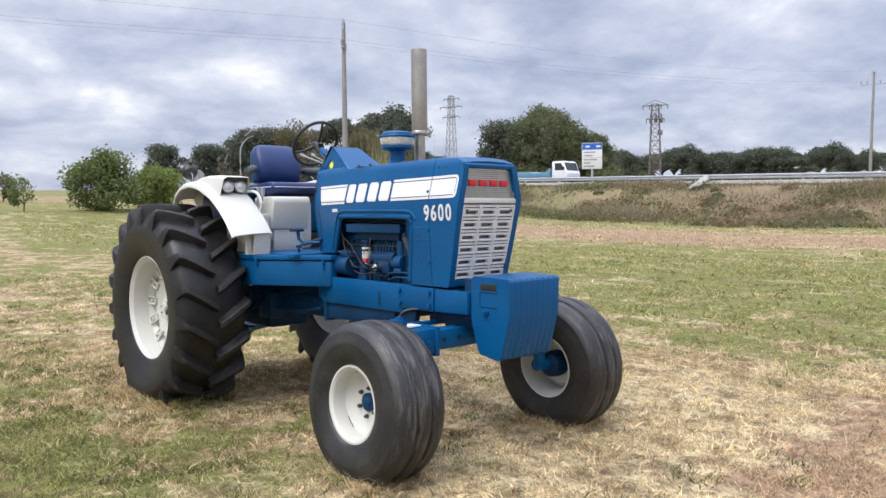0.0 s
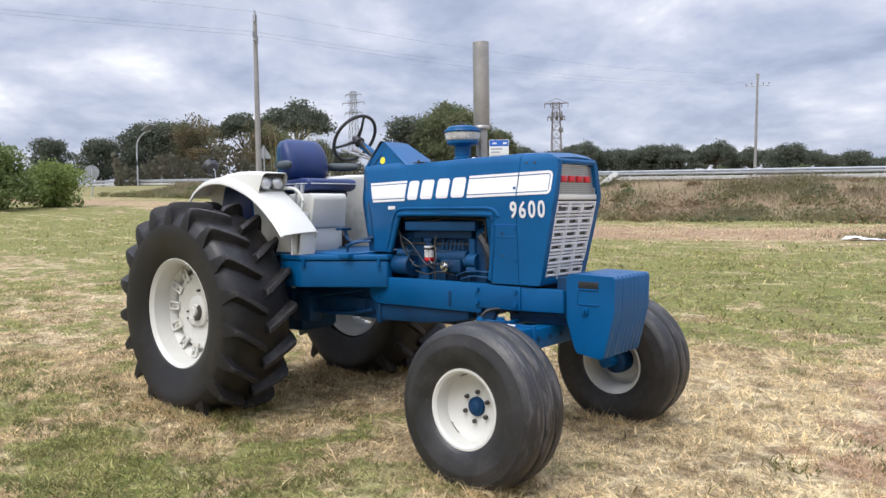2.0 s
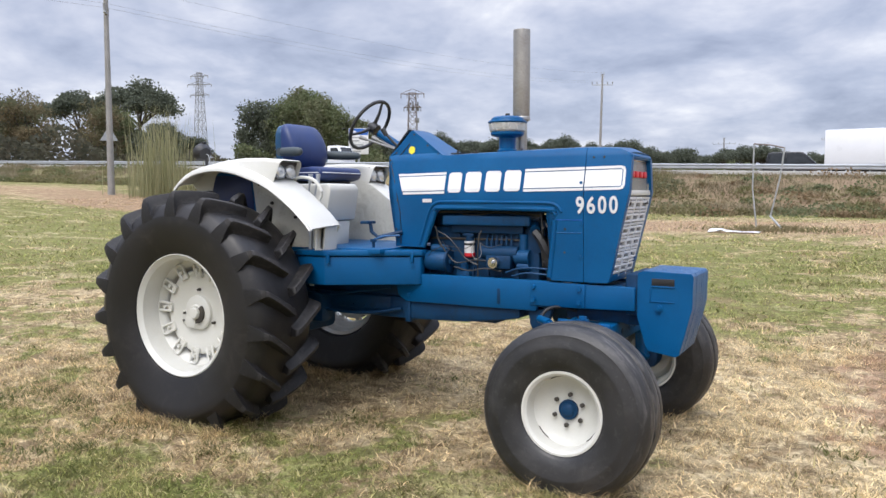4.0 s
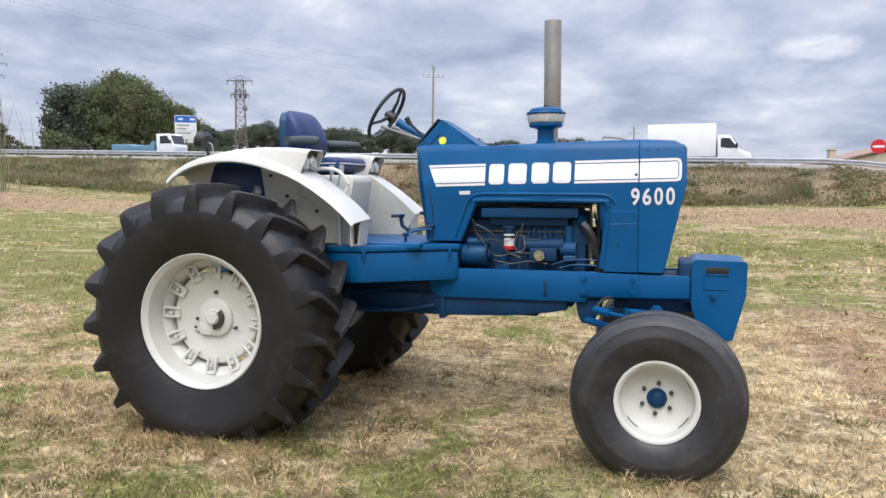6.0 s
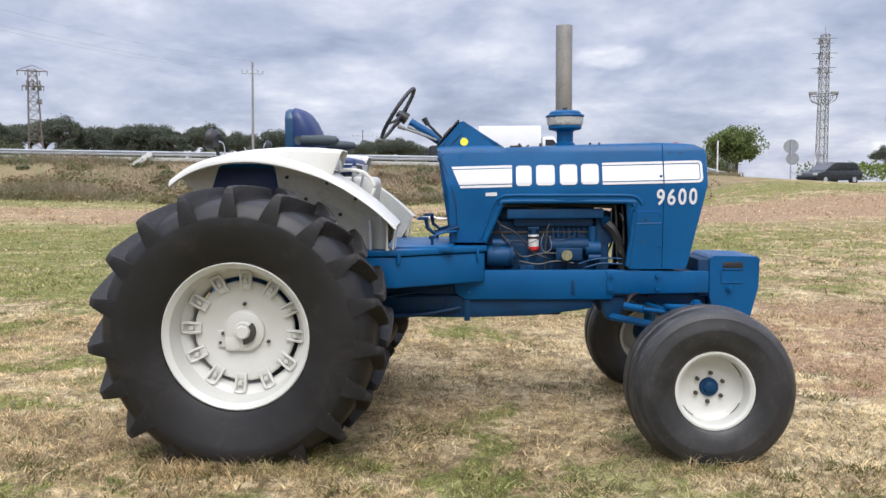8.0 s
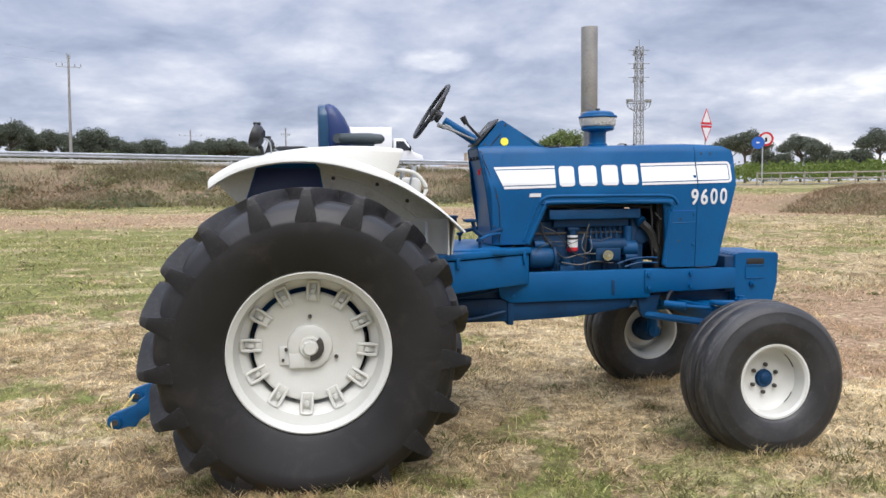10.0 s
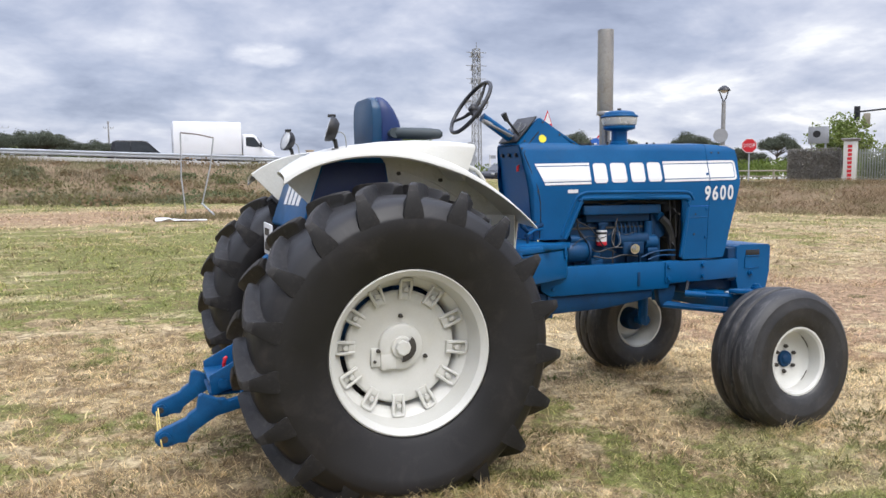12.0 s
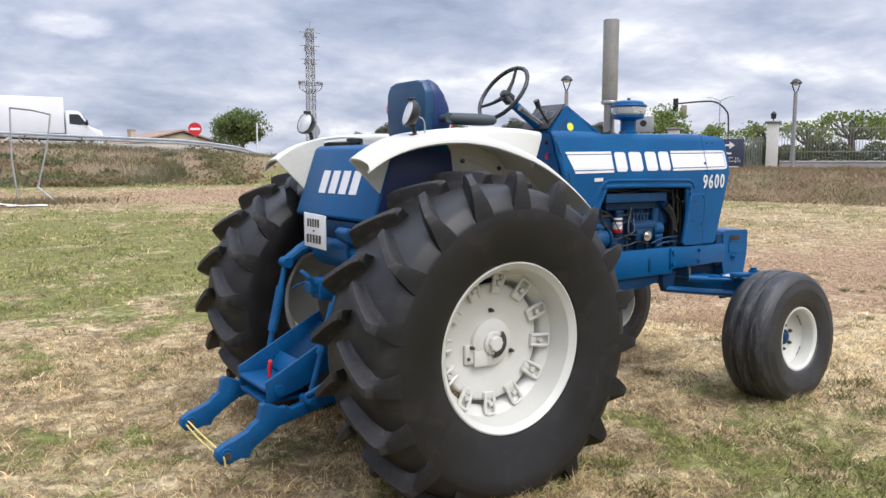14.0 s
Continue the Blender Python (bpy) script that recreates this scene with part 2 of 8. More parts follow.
MAT["lattice"] = surface("grey_lattice_steel", (0.20, 0.20, 0.20), (0.30, 0.30, 0.29), (0.5, 0.7), 0.3, big=1.0, fine=9, bump=0.05)
MAT["rust"] = surface("rusty_lattice_steel", (0.14, 0.115, 0.10), (0.22, 0.185, 0.165), (0.6, 0.8), 0.2, big=1.0, fine=9, bump=0.05)
MAT["concrete"] = surface("pale_concrete", (0.40, 0.39, 0.37), (0.52, 0.51, 0.48), (0.75, 0.9), big=1.2, fine=18, bump=0.2, dirt=(0.28, 0.27, 0.24), dirt_amount=0.5)
MAT["pole"] = surface("weathered_pole_concrete", (0.20, 0.195, 0.185), (0.30, 0.29, 0.28), (0.8, 0.95), big=1.0, fine=14, bump=0.2)
MAT["asphalt"] = surface("worn_asphalt", (0.10, 0.10, 0.10), (0.16, 0.155, 0.15), (0.8, 0.95), big=0.4, fine=25, bump=0.2)
MAT["render_wall"] = surface("beige_render", (0.42, 0.36, 0.28), (0.52, 0.45, 0.36), (0.8, 0.95), big=0.5, fine=10, bump=0.2)
MAT["roof"] = surface("clay_roof", (0.24, 0.16, 0.12), (0.33, 0.23, 0.17), (0.8, 0.95), big=0.6, fine=8, bump=0.3)
MAT["bark"] = surface("bark", (0.07, 0.055, 0.045), (0.13, 0.11, 0.09), (0.8, 0.95), big=2, fine=14, bump=0.5, distance=0.03)
MAT["car_white"] = surface("white_vehicle_paint", (0.74, 0.75, 0.77), (0.79, 0.80, 0.82), (0.25, 0.4), big=1, fine=20, bump=0.02)
MAT["car_dark"] = surface("dark_vehicle_paint", (0.014, 0.015, 0.018), (0.024, 0.025, 0.028), (0.2, 0.35), big=1, fine=20, bump=0.02)
MAT["car_blue"] = surface("faded_blue_paint", (0.09, 0.20, 0.28), (0.13, 0.26, 0.34), (0.4, 0.6), big=1, fine=20, bump=0.04)
MAT["car_glass"] = surface("dark_window_glass", (0.02, 0.024, 0.028), (0.035, 0.04, 0.045), (0.05, 0.12), big=3, fine=20, bump=0.0)
MAT["sign_blue"] = surface("sign_blue_film", (0.015, 0.10, 0.42), (0.02, 0.12, 0.48), (0.4, 0.5), big=2, fine=40, bump=0.02)
MAT["sign_navy"] = surface("navy_panel", (0.022, 0.028, 0.055), (0.035, 0.042, 0.075), (0.4, 0.55), big=2, fine=40, bump=0.02)
MAT["sign_back"] = surface("grey_sign_back", (0.26, 0.27, 0.28), (0.36, 0.37, 0.38), (0.5, 0.65), 0.3, big=2, fine=40, bump=0.03)
MAT["brick_wall"] = surface("weathered_brick", (0.30, 0.20, 0.15), (0.40, 0.29, 0.23), (0.8, 0.95), big=1.5, fine=14, bump=0.3)
MAT["grey_stone"] = surface("grey_coursed_stone", (0.26, 0.25, 0.24), (0.36, 0.35, 0.33), (0.8, 0.95), big=1.5, fine=14, bump=0.3)
MAT["fence_green"] = surface("grey_green_fence_paint", (0.16, 0.18, 0.15), (0.24, 0.26, 0.22), (0.5, 0.7), big=1.5, fine=25, bump=0.05)
MAT["wood_rail"] = surface("weathered_timber", (0.25, 0.22, 0.17), (0.38, 0.34, 0.27), (0.75, 0.9), big=1.5, fine=14, bump=0.3)


def make_glass():
    m = Nodes("dusty_clear_bowl")
    return m.done(m.mix(m.noise(30), (0.80, 0.80, 0.77), (0.66, 0.65, 0.60)), m.range(m.noise(12), 0.3, 0.7, 0.15, 0.35), 0.0, **{"Transmission Weight": 0.55, "IOR": 1.35})


MAT["bowl"] = make_glass()


def field_color(m):
    """Dry turf: straw, green patches and bare earth, by place on the ground."""
    geo = m.node("ShaderNodeNewGeometry").outputs["Position"]
    sep = m.node("ShaderNodeSeparateXYZ")
    m.link(geo, sep.inputs[0])
    x, y = sep.outputs[0], sep.outputs[1]
    n_big = m.noise(0.16, 4, 0.6, geo, 0.4)
    n_mid = m.noise(1.1, 5, 0.68, geo, 0.5)
    n_patch = m.noise(3.4, 5, 0.72, geo, 0.7)
    n_fine = m.noise(9.0, 6, 0.72, geo)
    n_grain = m.noise(70.0, 4, 0.78, geo)
    clump = m.noise(24.0, 5, 0.75, geo, 0.5)
    grain = m.range(m.math("ADD", m.math("MULTIPLY", n_grain, 0.5), m.math("MULTIPLY", clump, 0.5)), 0.38, 0.62)
    straw = m.mix(grain, (0.245, 0.172, 0.086), (0.72, 0.575, 0.340))
    green = m.mix(grain, (0.092, 0.102, 0.026), (0.310, 0.322, 0.098))
    lush = m.mix(grain, (0.074, 0.096, 0.022), (0.235, 0.280, 0.074))
    green = m.mix(m.range(n_patch, 0.47, 0.60), green, lush)
    earth = m.mix(grain, (0.255, 0.158, 0.098), (0.50, 0.345, 0.225))
    thatch = m.mix(grain, (0.150, 0.104, 0.058), (0.360, 0.258, 0.148))
    pale = m.mix(grain, (0.46, 0.360, 0.210), (0.82, 0.685, 0.440))
    straw = m.mix(m.range(n_patch, 0.46, 0.58, 0, 0.90), straw, thatch)
    straw = m.mix(m.range(m.noise(1.9, 5, 0.7, geo, 0.6), 0.53, 0.64, 0, 0.75), straw, pale)
    # greener in a belt behind the machine and in tufts along its side
    belt = m.math("MULTIPLY", m.math("MULTIPLY", m.range(y, 3.2, 6.2), m.range(y, 21.0, 12.0)), m.range(x, 11.0, 2.0))
    near = m.math("MULTIPLY", m.range(y, -0.7, -1.7), m.range(x, 4.2, 2.4))
    west = m.math("MULTIPLY", m.range(x, -3.0, -9.0), 0.030)
    far = m.math("MULTIPLY", m.range(y, 7.0, 13.0), 0.045)
    foot = m.math("MULTIPLY", m.math("MULTIPLY", m.range(y, 31.8, 33.2), m.range(y, 37.5, 35.8)), 0.16)
    west = m.math("ADD", m.math("ADD", west, far), foot)
    bias = m.math("ADD", m.math("ADD", m.math("MULTIPLY", belt, 0.150), m.math("MULTIPLY", near, 0.060)), west)
    g = m.math("ADD", m.math("ADD", m.math("MULTIPLY", n_big, 0.44), m.math("MULTIPLY", n_mid, 0.82)), m.math("MULTIPLY", n_fine, 0.24))
    g = m.math("ADD", g, m.math("MULTIPLY", m.math("SUBTRACT", clump, 0.5), 0.16))
    g = m.math("ADD", g, m.math("MULTIPLY", m.math("SUBTRACT", n_patch, 0.5), 0.14))
    g = m.math("SUBTRACT", g, 0.135)
    g = m.math("ADD", g, m.math("SUBTRACT", bias, 0.090))
    color = m.mix(m.range(g, 0.560, 0.604, 0.0, 0.90), straw, green)
    bare = m.math("ADD", m.math("MULTIPLY", n_mid, 0.5), m.math("MULTIPLY", n_big, 0.5))
    # pale mown streaks and dull dead spots over all of it
    streak = m.noise(1.0, 6, 0.72, m.along(geo, 0.55, 1.4, 1.0), 0.35)
    color = m.mix(m.range(streak, 0.55, 0.60, 0.0, 0.50), color, pale)
    color = m.mix(m.range(m.noise(2.3, 6, 0.75, geo, 0.8), 0.555, 0.60, 0.0, 0.70), color, thatch)
    # bleached straw trodden flat round the front wheels
    dry = m.math("MULTIPLY", m.math("MULTIPLY", m.range(x, 1.6, 3.0), m.range(x, 10.0, 7.0)), m.math("MULTIPLY", m.range(y, -2.2, -0.9), m.range(y, 4.6, 2.2)))
    dry = m.math("MULTIPLY", dry, m.range(n_patch, 0.44, 0.60, 0.80, 0.12))
    color = m.mix(dry, color, pale)
    # worn ground ahead of the machine and the track along the foot of the bank
    front = m.math("MULTIPLY", m.math("MULTIPLY", m.range(x, 3.0, 4.3), m.range(y, -1.2, 0.8)), m.range(y, 8.0, 3.0))
    wob = m.math("ADD", y, m.math("MULTIPLY", m.math("SUBTRACT", n_big, 0.5), 4.5))
    wob = m.math("ADD", wob, m.math("MULTIPLY", m.math("MAXIMUM", m.math("SUBTRACT", 2.0, x), 0.0), 0.06))
    tr = m.math("MULTIPLY", m.range(wob, 19.5, 22.5), m.range(wob, 31.5, 28.5))
    ramp = m.math("MULTIPLY", m.range(x, 4.0, 12.0), m.range(y, 3.0, 16.0))
    ramp = m.math("MULTIPLY", ramp, m.range(x, 26.0, 20.0))
    worn = m.math("ADD", m.math("MULTIPLY", front, 0.285), m.math("ADD", m.math("MULTIPLY", tr, 0.25), m.math("MULTIPLY", ramp, 0.13)))
    color = m.mix(m.range(m.math("ADD", m.math("ADD", bare, worn), m.math("MULTIPLY", m.math("SUBTRACT", n_patch, 0.5), 0.42)), 0.665, 0.735, 0.0, 0.9), color, earth)
    return color, n_grain, n_fine, x, y


def make_ground():
    m = Nodes("dry_field_turf")
    color, grain, fine, x, y = field_color(m)
    geo = m.node("ShaderNodeNewGeometry").outputs["Position"]
    # brushy brown slope of the road bank
    nb = m.noise(0.5, 6, 0.7, geo, 0.6)
    brush = m.mix(m.range(nb, 0.42, 0.66), (0.205, 0.146, 0.094), (0.150, 0.136, 0.066))
    brush = m.mix(m.range(m.noise(2.2, 5, 0.7, geo), 0.48, 0.62, 0, 0.6), brush, (0.29, 0.20, 0.135))
    olive = m.mix(m.range(nb, 0.40, 0.62), (0.235, 0.190, 0.098), (0.150, 0.158, 0.062))
    brush = m.mix(m.range(x, -20.0, -34.0), brush, olive)
    bank = m.math("MULTIPLY", m.range(m.math("ADD", y, m.math("MULTIPLY", nb, 3.0)), 36.0, 38.0), m.range(x, 19.0, 13.0))
    east = m.math("ADD", m.math("MULTIPLY", x, 0.85), m.math("MULTIPLY", y, 0.53))
    eb = m.math("MULTIPLY", m.range(m.math("ADD", east, m.math("MULTIPLY", nb, 2.5)), 28.5, 30.0), m.range(m.math("SUBTRACT", y, m.math("MULTIPLY", x, 0.9)), 9.0, 4.0))
    # thatch and soil between the blades, darkened further for the blades' own shade
    color = m.mix(m.range(m.noise(11.0, 6, 0.75, geo, 0.4), 0.41, 0.57, 0.70, 0.0), color, (0.080, 0.058, 0.032))
    color = m.mix(m.math("MAXIMUM", bank, eb), color, brush)
    m.bump(m.math("ADD", m.math("MULTIPLY", grain, 0.4), fine), 0.7, 0.04)
    return m.done(color, 0.95, 0.0, **{"Specular IOR Level": 0.1})


def make_turf_blades():
    m = Nodes("dry_turf_blades")
    color, grain, fine, x, y = field_color(m)
    isl = m.node("ShaderNodeNewGeometry").outputs["Random Per Island"]
    color = m.mix(m.range(isl, 0.50, 1, 0, 0.60), color, (0.56, 0.455, 0.27))
    color = m.mix(m.range(m.math("FRACT", m.math("MULTIPLY", isl, 13.0)), 0.86, 0.90, 0, 0.5), color, (0.125, 0.140, 0.036))
    color = m.scaled(color, m.range(m.math("FRACT", m.math("MULTIPLY", isl, 7.0)), 0.0, 1.0, 0.52, 2.05))
    return m.leafy(color, 0.50, 0.85)


def make_foliage(name, dark, light, extra=None):
    m = Nodes(name)
    isl = m.node("ShaderNodeNewGeometry").outputs["Random Per Island"]
    color = m.mix(isl, dark, light)
    if extra:
        color = m.mix(m.range(m.noise(0.35, 3), 0.45, 0.62), color, extra)
    return m.leafy(color)


MAT["ground"] = make_ground()
MAT["blades"] = make_turf_blades()
# needle colour is paled to carry the haze over the far trees
MAT["leaf_dark"] = make_foliage("hazy_pine_needles", (0.078, 0.090, 0.066), (0.160, 0.175, 0.126))
MAT["leaf_mid"] = make_foliage("broad_leaves", (0.088, 0.108, 0.052), (0.190, 0.215, 0.105), (0.165, 0.165, 0.095))
MAT["leaf_light"] = make_foliage("fresh_bush_leaves", (0.095, 0.130, 0.045), (0.215, 0.255, 0.100))
MAT["leaf_brown"] = make_foliage("dry_brown_leaves", (0.125, 0.100, 0.058), (0.235, 0.185, 0.105), (0.125, 0.13, 0.07))
MAT["leaf_vivid"] = make_foliage("young_plane_leaves", (0.125, 0.170, 0.045), (0.27, 0.32, 0.11))
MAT["straw"] = make_foliage("dry_bank_grass", (0.185, 0.152, 0.095), (0.365, 0.305, 0.205), (0.178, 0.168, 0.088))
MAT["brush"] = make_foliage("brown_scrub", (0.150, 0.106, 0.060), (0.34, 0.245, 0.148), (0.180, 0.158, 0.080))
MAT["weed"] = make_foliage("green_weeds", (0.060, 0.078, 0.022), (0.190, 0.205, 0.075), (0.150, 0.140, 0.055))
MAT["reed"] = make_foliage("pale_green_canes", (0.22, 0.225, 0.115), (0.38, 0.36, 0.21))
# brownish scrub, its colour set dark to include shade under the woods
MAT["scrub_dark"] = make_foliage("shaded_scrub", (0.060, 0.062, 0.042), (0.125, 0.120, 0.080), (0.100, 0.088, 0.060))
MAT["verge"] = make_foliage("olive_verge_weeds", (0.125, 0.125, 0.052), (0.235, 0.220, 0.105), (0.200, 0.165, 0.090))
MAT["vine"] = make_foliage("vine_leaves", (0.090, 0.130, 0.025), (0.170, 0.215, 0.060))


# ---- mesh helpers ----
def smooth_by_angle(bm, angle=35):
    lim = radians(angle)
    for f in bm.faces:
        f.smooth = True
    for e in bm.edges:
        if len(e.link_faces) == 2:
            e.smooth = e.calc_face_angle(0.0) < lim
        else:
            e.smooth = False


def to_mesh(name, bm, material, angle=35):
    bm.normal_update()
    smooth_by_angle(bm, angle)
    me = bpy.data.meshes.new(name)
    bm.to_mesh(me)
    bm.free()
    me.materials.append(MAT[material] if isinstance(material, str) else material)
    return me


def part(name, bm, material, parent=None, label="", angle=35, matrix=None):
    """One mesh object under a thing or a part."""
    ob = new(name, to_mesh(name, bm, material, angle))
    if parent is not None:
        ob.parent = parent
    if matrix is not None:
        ob.matrix_basis = matrix
    if label:
        tagged(ob, label)
    return ob


def thing(name, label, category, group="", kind="", matrix=None):
    ob = new(name)
    ob.empty_display_size = 0.2
    if matrix is not None:
        ob.matrix_basis = matrix
    return tagged(ob, label, category, group, kind)


def grow(bm, verts, bevel, segs=2):
    if bevel <= 0:
        return
    edges = list({e for v in verts for e in v.link_edges if e.is_valid and len(e.link_faces) == 2 and e.calc_face_angle(0) > 0.4})
    bmesh.ops.bevel(bm, geom=edges, offset=bevel, segments=segs, profile=0.5, affect="EDGES", clamp_overlap=True)


def box(bm, x0, x1, y0, y1, z0, z1, bevel=0.0, segs=2):
    vs = bmesh.ops.create_cube(bm, size=1.0)["verts"]
    for v in vs:
        v.co = Vector((x0 + (v.co.x + 0.5) * (x1 - x0), y0 + (v.co.y + 0.5) * (y1 - y0), z0 + (v.co.z + 0.5) * (z1 - z0)))
    grow(bm, vs, bevel, segs)
    return bm


def prism(bm, pts, a0, a1, axis="y", bevel=0.0, segs=2):
    """A flat outline pulled from a0 to a1 along an axis. Outline: (x, z) for y, (x, y) for z, (y, z) for x."""
    def place(p, a):
        return {"y": (p[0], a, p[1]), "z": (p[0], p[1], a), "x": (a, p[0], p[1])}[axis]
    lo = [bm.verts.new(place(p, a0)) for p in pts]
    hi = [bm.verts.new(place(p, a1)) for p in pts]
    n = len(pts)
    faces = [bm.faces.new(lo), bm.faces.new(hi[::-1])]
    for i in range(n):
        j = (i + 1) % n
        faces.append(bm.faces.new((lo[j], lo[i], hi[i], hi[j])))
    bmesh.ops.recalc_face_normals(bm, faces=faces)
    grow(bm, lo + hi, bevel, segs)
    return bm


def rod(bm, p0, p1, r0, r1=None, segs=14):
    """A capped round bar between two points."""
    p0, p1 = Vector(p0), Vector(p1)
    r1 = r0 if r1 is None else r1
    d = p1 - p0
    m = Matrix.Translation((p0 + p1) / 2) @ d.to_track_quat("Z", "Y").to_matrix().to_4x4()
    bmesh.ops.create_cone(bm, cap_ends=True, segments=segs, radius1=r0, radius2=r1, depth=d.length, matrix=m)
    return bm


def tube(bm, pts, r, segs=8, closed=False):
    """A round bar along a line of points."""
    pts = [Vector(p) for p in pts]
    n = len(pts)
    rings = []
    for i, p in enumerate(pts):
        a = pts[(i - 1) % n] if closed or i else p
        b = pts[(i + 1) % n] if closed or i < n - 1 else p
        d = (b - a).normalized()
        q = d.to_track_quat("Z", "Y")
        rr = r[i] if isinstance(r, (list, tuple)) else r
        rings.append([bm.verts.new(p + q @ Vector((rr * math.cos(t), rr * math.sin(t), 0))) for t in np.linspace(0, math.tau, segs, endpoint=False)])
    fs = []
    for i in range(n if closed else n - 1):
        a, b = rings[i], rings[(i + 1) % n]
        k = 0
        if closed and i == n - 1:
            k = min(range(segs), key=lambda s: (a[0].co - b[s].co).length)
        for j in range(segs):
            fs.append(bm.faces.new((a[j], a[(j + 1) % segs], b[(j + 1 + k) % segs], b[(j + k) % segs])))
    if not closed:
        fs.append(bm.faces.new(rings[0][::-1]))
        fs.append(bm.faces.new(rings[-1]))
    bmesh.ops.recalc_face_normals(bm, faces=fs)
    return bm


def curve_pts(pts, n=8):
    """Points of a smooth line through the given ones."""
    p = [Vector(q) for q in pts]
    p = [2 * p[0] - p[1], *p, 2 * p[-1] - p[-2]]
    out = []
    for i in range(1, len(p) - 2):
        for k in range(n):
            t = k / n
            out.append(0.5 * ((2 * p[i]) + (p[i + 1] - p[i - 1]) * t + (2 * p[i - 1] - 5 * p[i] + 4 * p[i + 1] - p[i + 2]) * t * t + (3 * p[i] - p[i - 1] - 3 * p[i + 1] + p[i + 2]) * t ** 3))
    out.append(p[-2])
    return out


def lathe(bm, profile, segs=48, axis="y", closed=False):
    """A profile of (radius, along) turned about an axis."""
    rings = []
    for r, a in profile:
        ring = []
        for t in np.linspace(0, math.tau, segs, endpoint=False):
            c, s = r * math.cos(t), r * math.sin(t)
            ring.append(bm.verts.new((s, a, c) if axis == "y" else (c, s, a)))
        rings.append(ring)
    fs = []
    pairs = list(zip(rings, rings[1:])) + ([(rings[-1], rings[0])] if closed else [])
    for a, b in pairs:
        for j in range(segs):
            fs.append(bm.faces.new((a[j], a[(j + 1) % segs], b[(j + 1) % segs], b[j])))
    if not closed:
        if profile[0][0] > 1e-6:
            fs.append(bm.faces.new(rings[0][::-1]))
        if profile[-1][0] > 1e-6:
            fs.append(bm.faces.new(rings[-1]))
    bmesh.ops.remove_doubles(bm, verts=bm.verts, dist=1e-6)
    bmesh.ops.recalc_face_normals(bm, faces=bm.faces)
    return bm


def B():
    return bmesh.new()


def smoothstep(a, b, x):
    t = np.clip((x - a) / (b - a), 0, 1)
    return t * t * (3 - 2 * t)


# ---- the lie of the land ----
def road_height(x):
    return np.where(x < 12, 2.70 - 0.026 * (x - 2), np.maximum(2.44 - 0.075 * (x - 12), 1.35))


def land(x, y):
    """Height of the ground: flat round the machine, rising to the road bank, the west and the lane to the east."""
    x, y = np.asarray(x, float), np.asarray(y, float)
    w = np.clip(-x - 5, 0, 36)
    field = 0.020 * np.clip(y - 2, 0, 60) + 0.0013 * w * w + 0.030 * np.clip(-x - 41, 0, 300)
    start = 35.5 - 14 * smoothstep(8, 20, x)
    north = smoothstep(start, start + 9.5 + 12 * smoothstep(8, 20, x), y)
    field = field + (np.maximum(road_height(x), field) - field) * north
    s = 0.85 * x + 0.53 * y
    east = smoothstep(27.0, 34.5, s) * smoothstep(11, 3, y - 0.9 * x)
    # the turf stands up round the wheels, which have settled into it
    heave = 0.050 * np.exp(-(x / 0.75) ** 2 - ((np.abs(y) - 0.95) / 0.65) ** 2) + 0.022 * np.exp(-((x - 2.72) / 0.5) ** 2 - ((np.abs(y) - 0.88) / 0.5) ** 2)
    return field + (np.maximum(1.45, field * 0) - field) * east * (1 - north) + 0.045 + heave


def ground_z(x, y):
    return float(land(x, y))


# ---- ground ----
def spaced(fine, step, far, growth):
    out = list(np.arange(-fine, fine + 1e-6, step))
    d, s = fine, step
    while d < far:
        s *= growth
        d += s
        out = [-d, *out, d]
    return np.array(out)


def build_ground():
    gx, gy = spaced(60, 0.4, 3000, 1.25), spaced(60, 0.4, 3000, 1.25)
    X, Y = np.meshgrid(gx, gy)
    Z = land(X, Y)
    rough = np.array([noise.noise((x * 0.35, y * 0.35, 0)) * 0.03 + noise.noise((x * 1.1, y * 1.1, 5)) * 0.012 for x, y in zip(X.ravel(), Y.ravel())]).reshape(X.shape)
    near = smoothstep(3.0, 7.0, np.hypot(X - 1.2, Y))
    Z = Z + rough * (0.25 + 0.75 * near)
    nx, ny = len(gx), len(gy)
    verts = np.stack([X, Y, Z], -1).reshape(-1, 3)
    idx = np.arange(nx * ny).reshape(ny, nx)
    faces = np.stack([idx[:-1, :-1], idx[:-1, 1:], idx[1:, 1:], idx[1:, :-1]], -1).reshape(-1, 4)
    me = bpy.data.meshes.new("ground")
    me.from_pydata(verts.tolist(), [], faces.tolist())
    me.polygons.foreach_set("use_smooth", [True] * len(me.polygons))
    me.materials.append(MAT["ground"])
    tagged(new("ground", me), "dry patchy field of straw-coloured and green turf", "ground", kind="structure")


build_ground()


# ---- the tractor ----
tractor = thing("tractor", "restored blue and cream-white farm tractor standing on dry grass", "tractor")


def wheel_matrix(x, y, z, side, camber=0.0):
    # built with the outer face towards -y; the other side is turned half round
    return Matrix.Translation((x, y, z)) @ (Matrix.Rotation(math.pi, 4, "Z") if side > 0 else Matrix.Identity(4)) @ Matrix.Rotation(radians(camber), 4, "X")


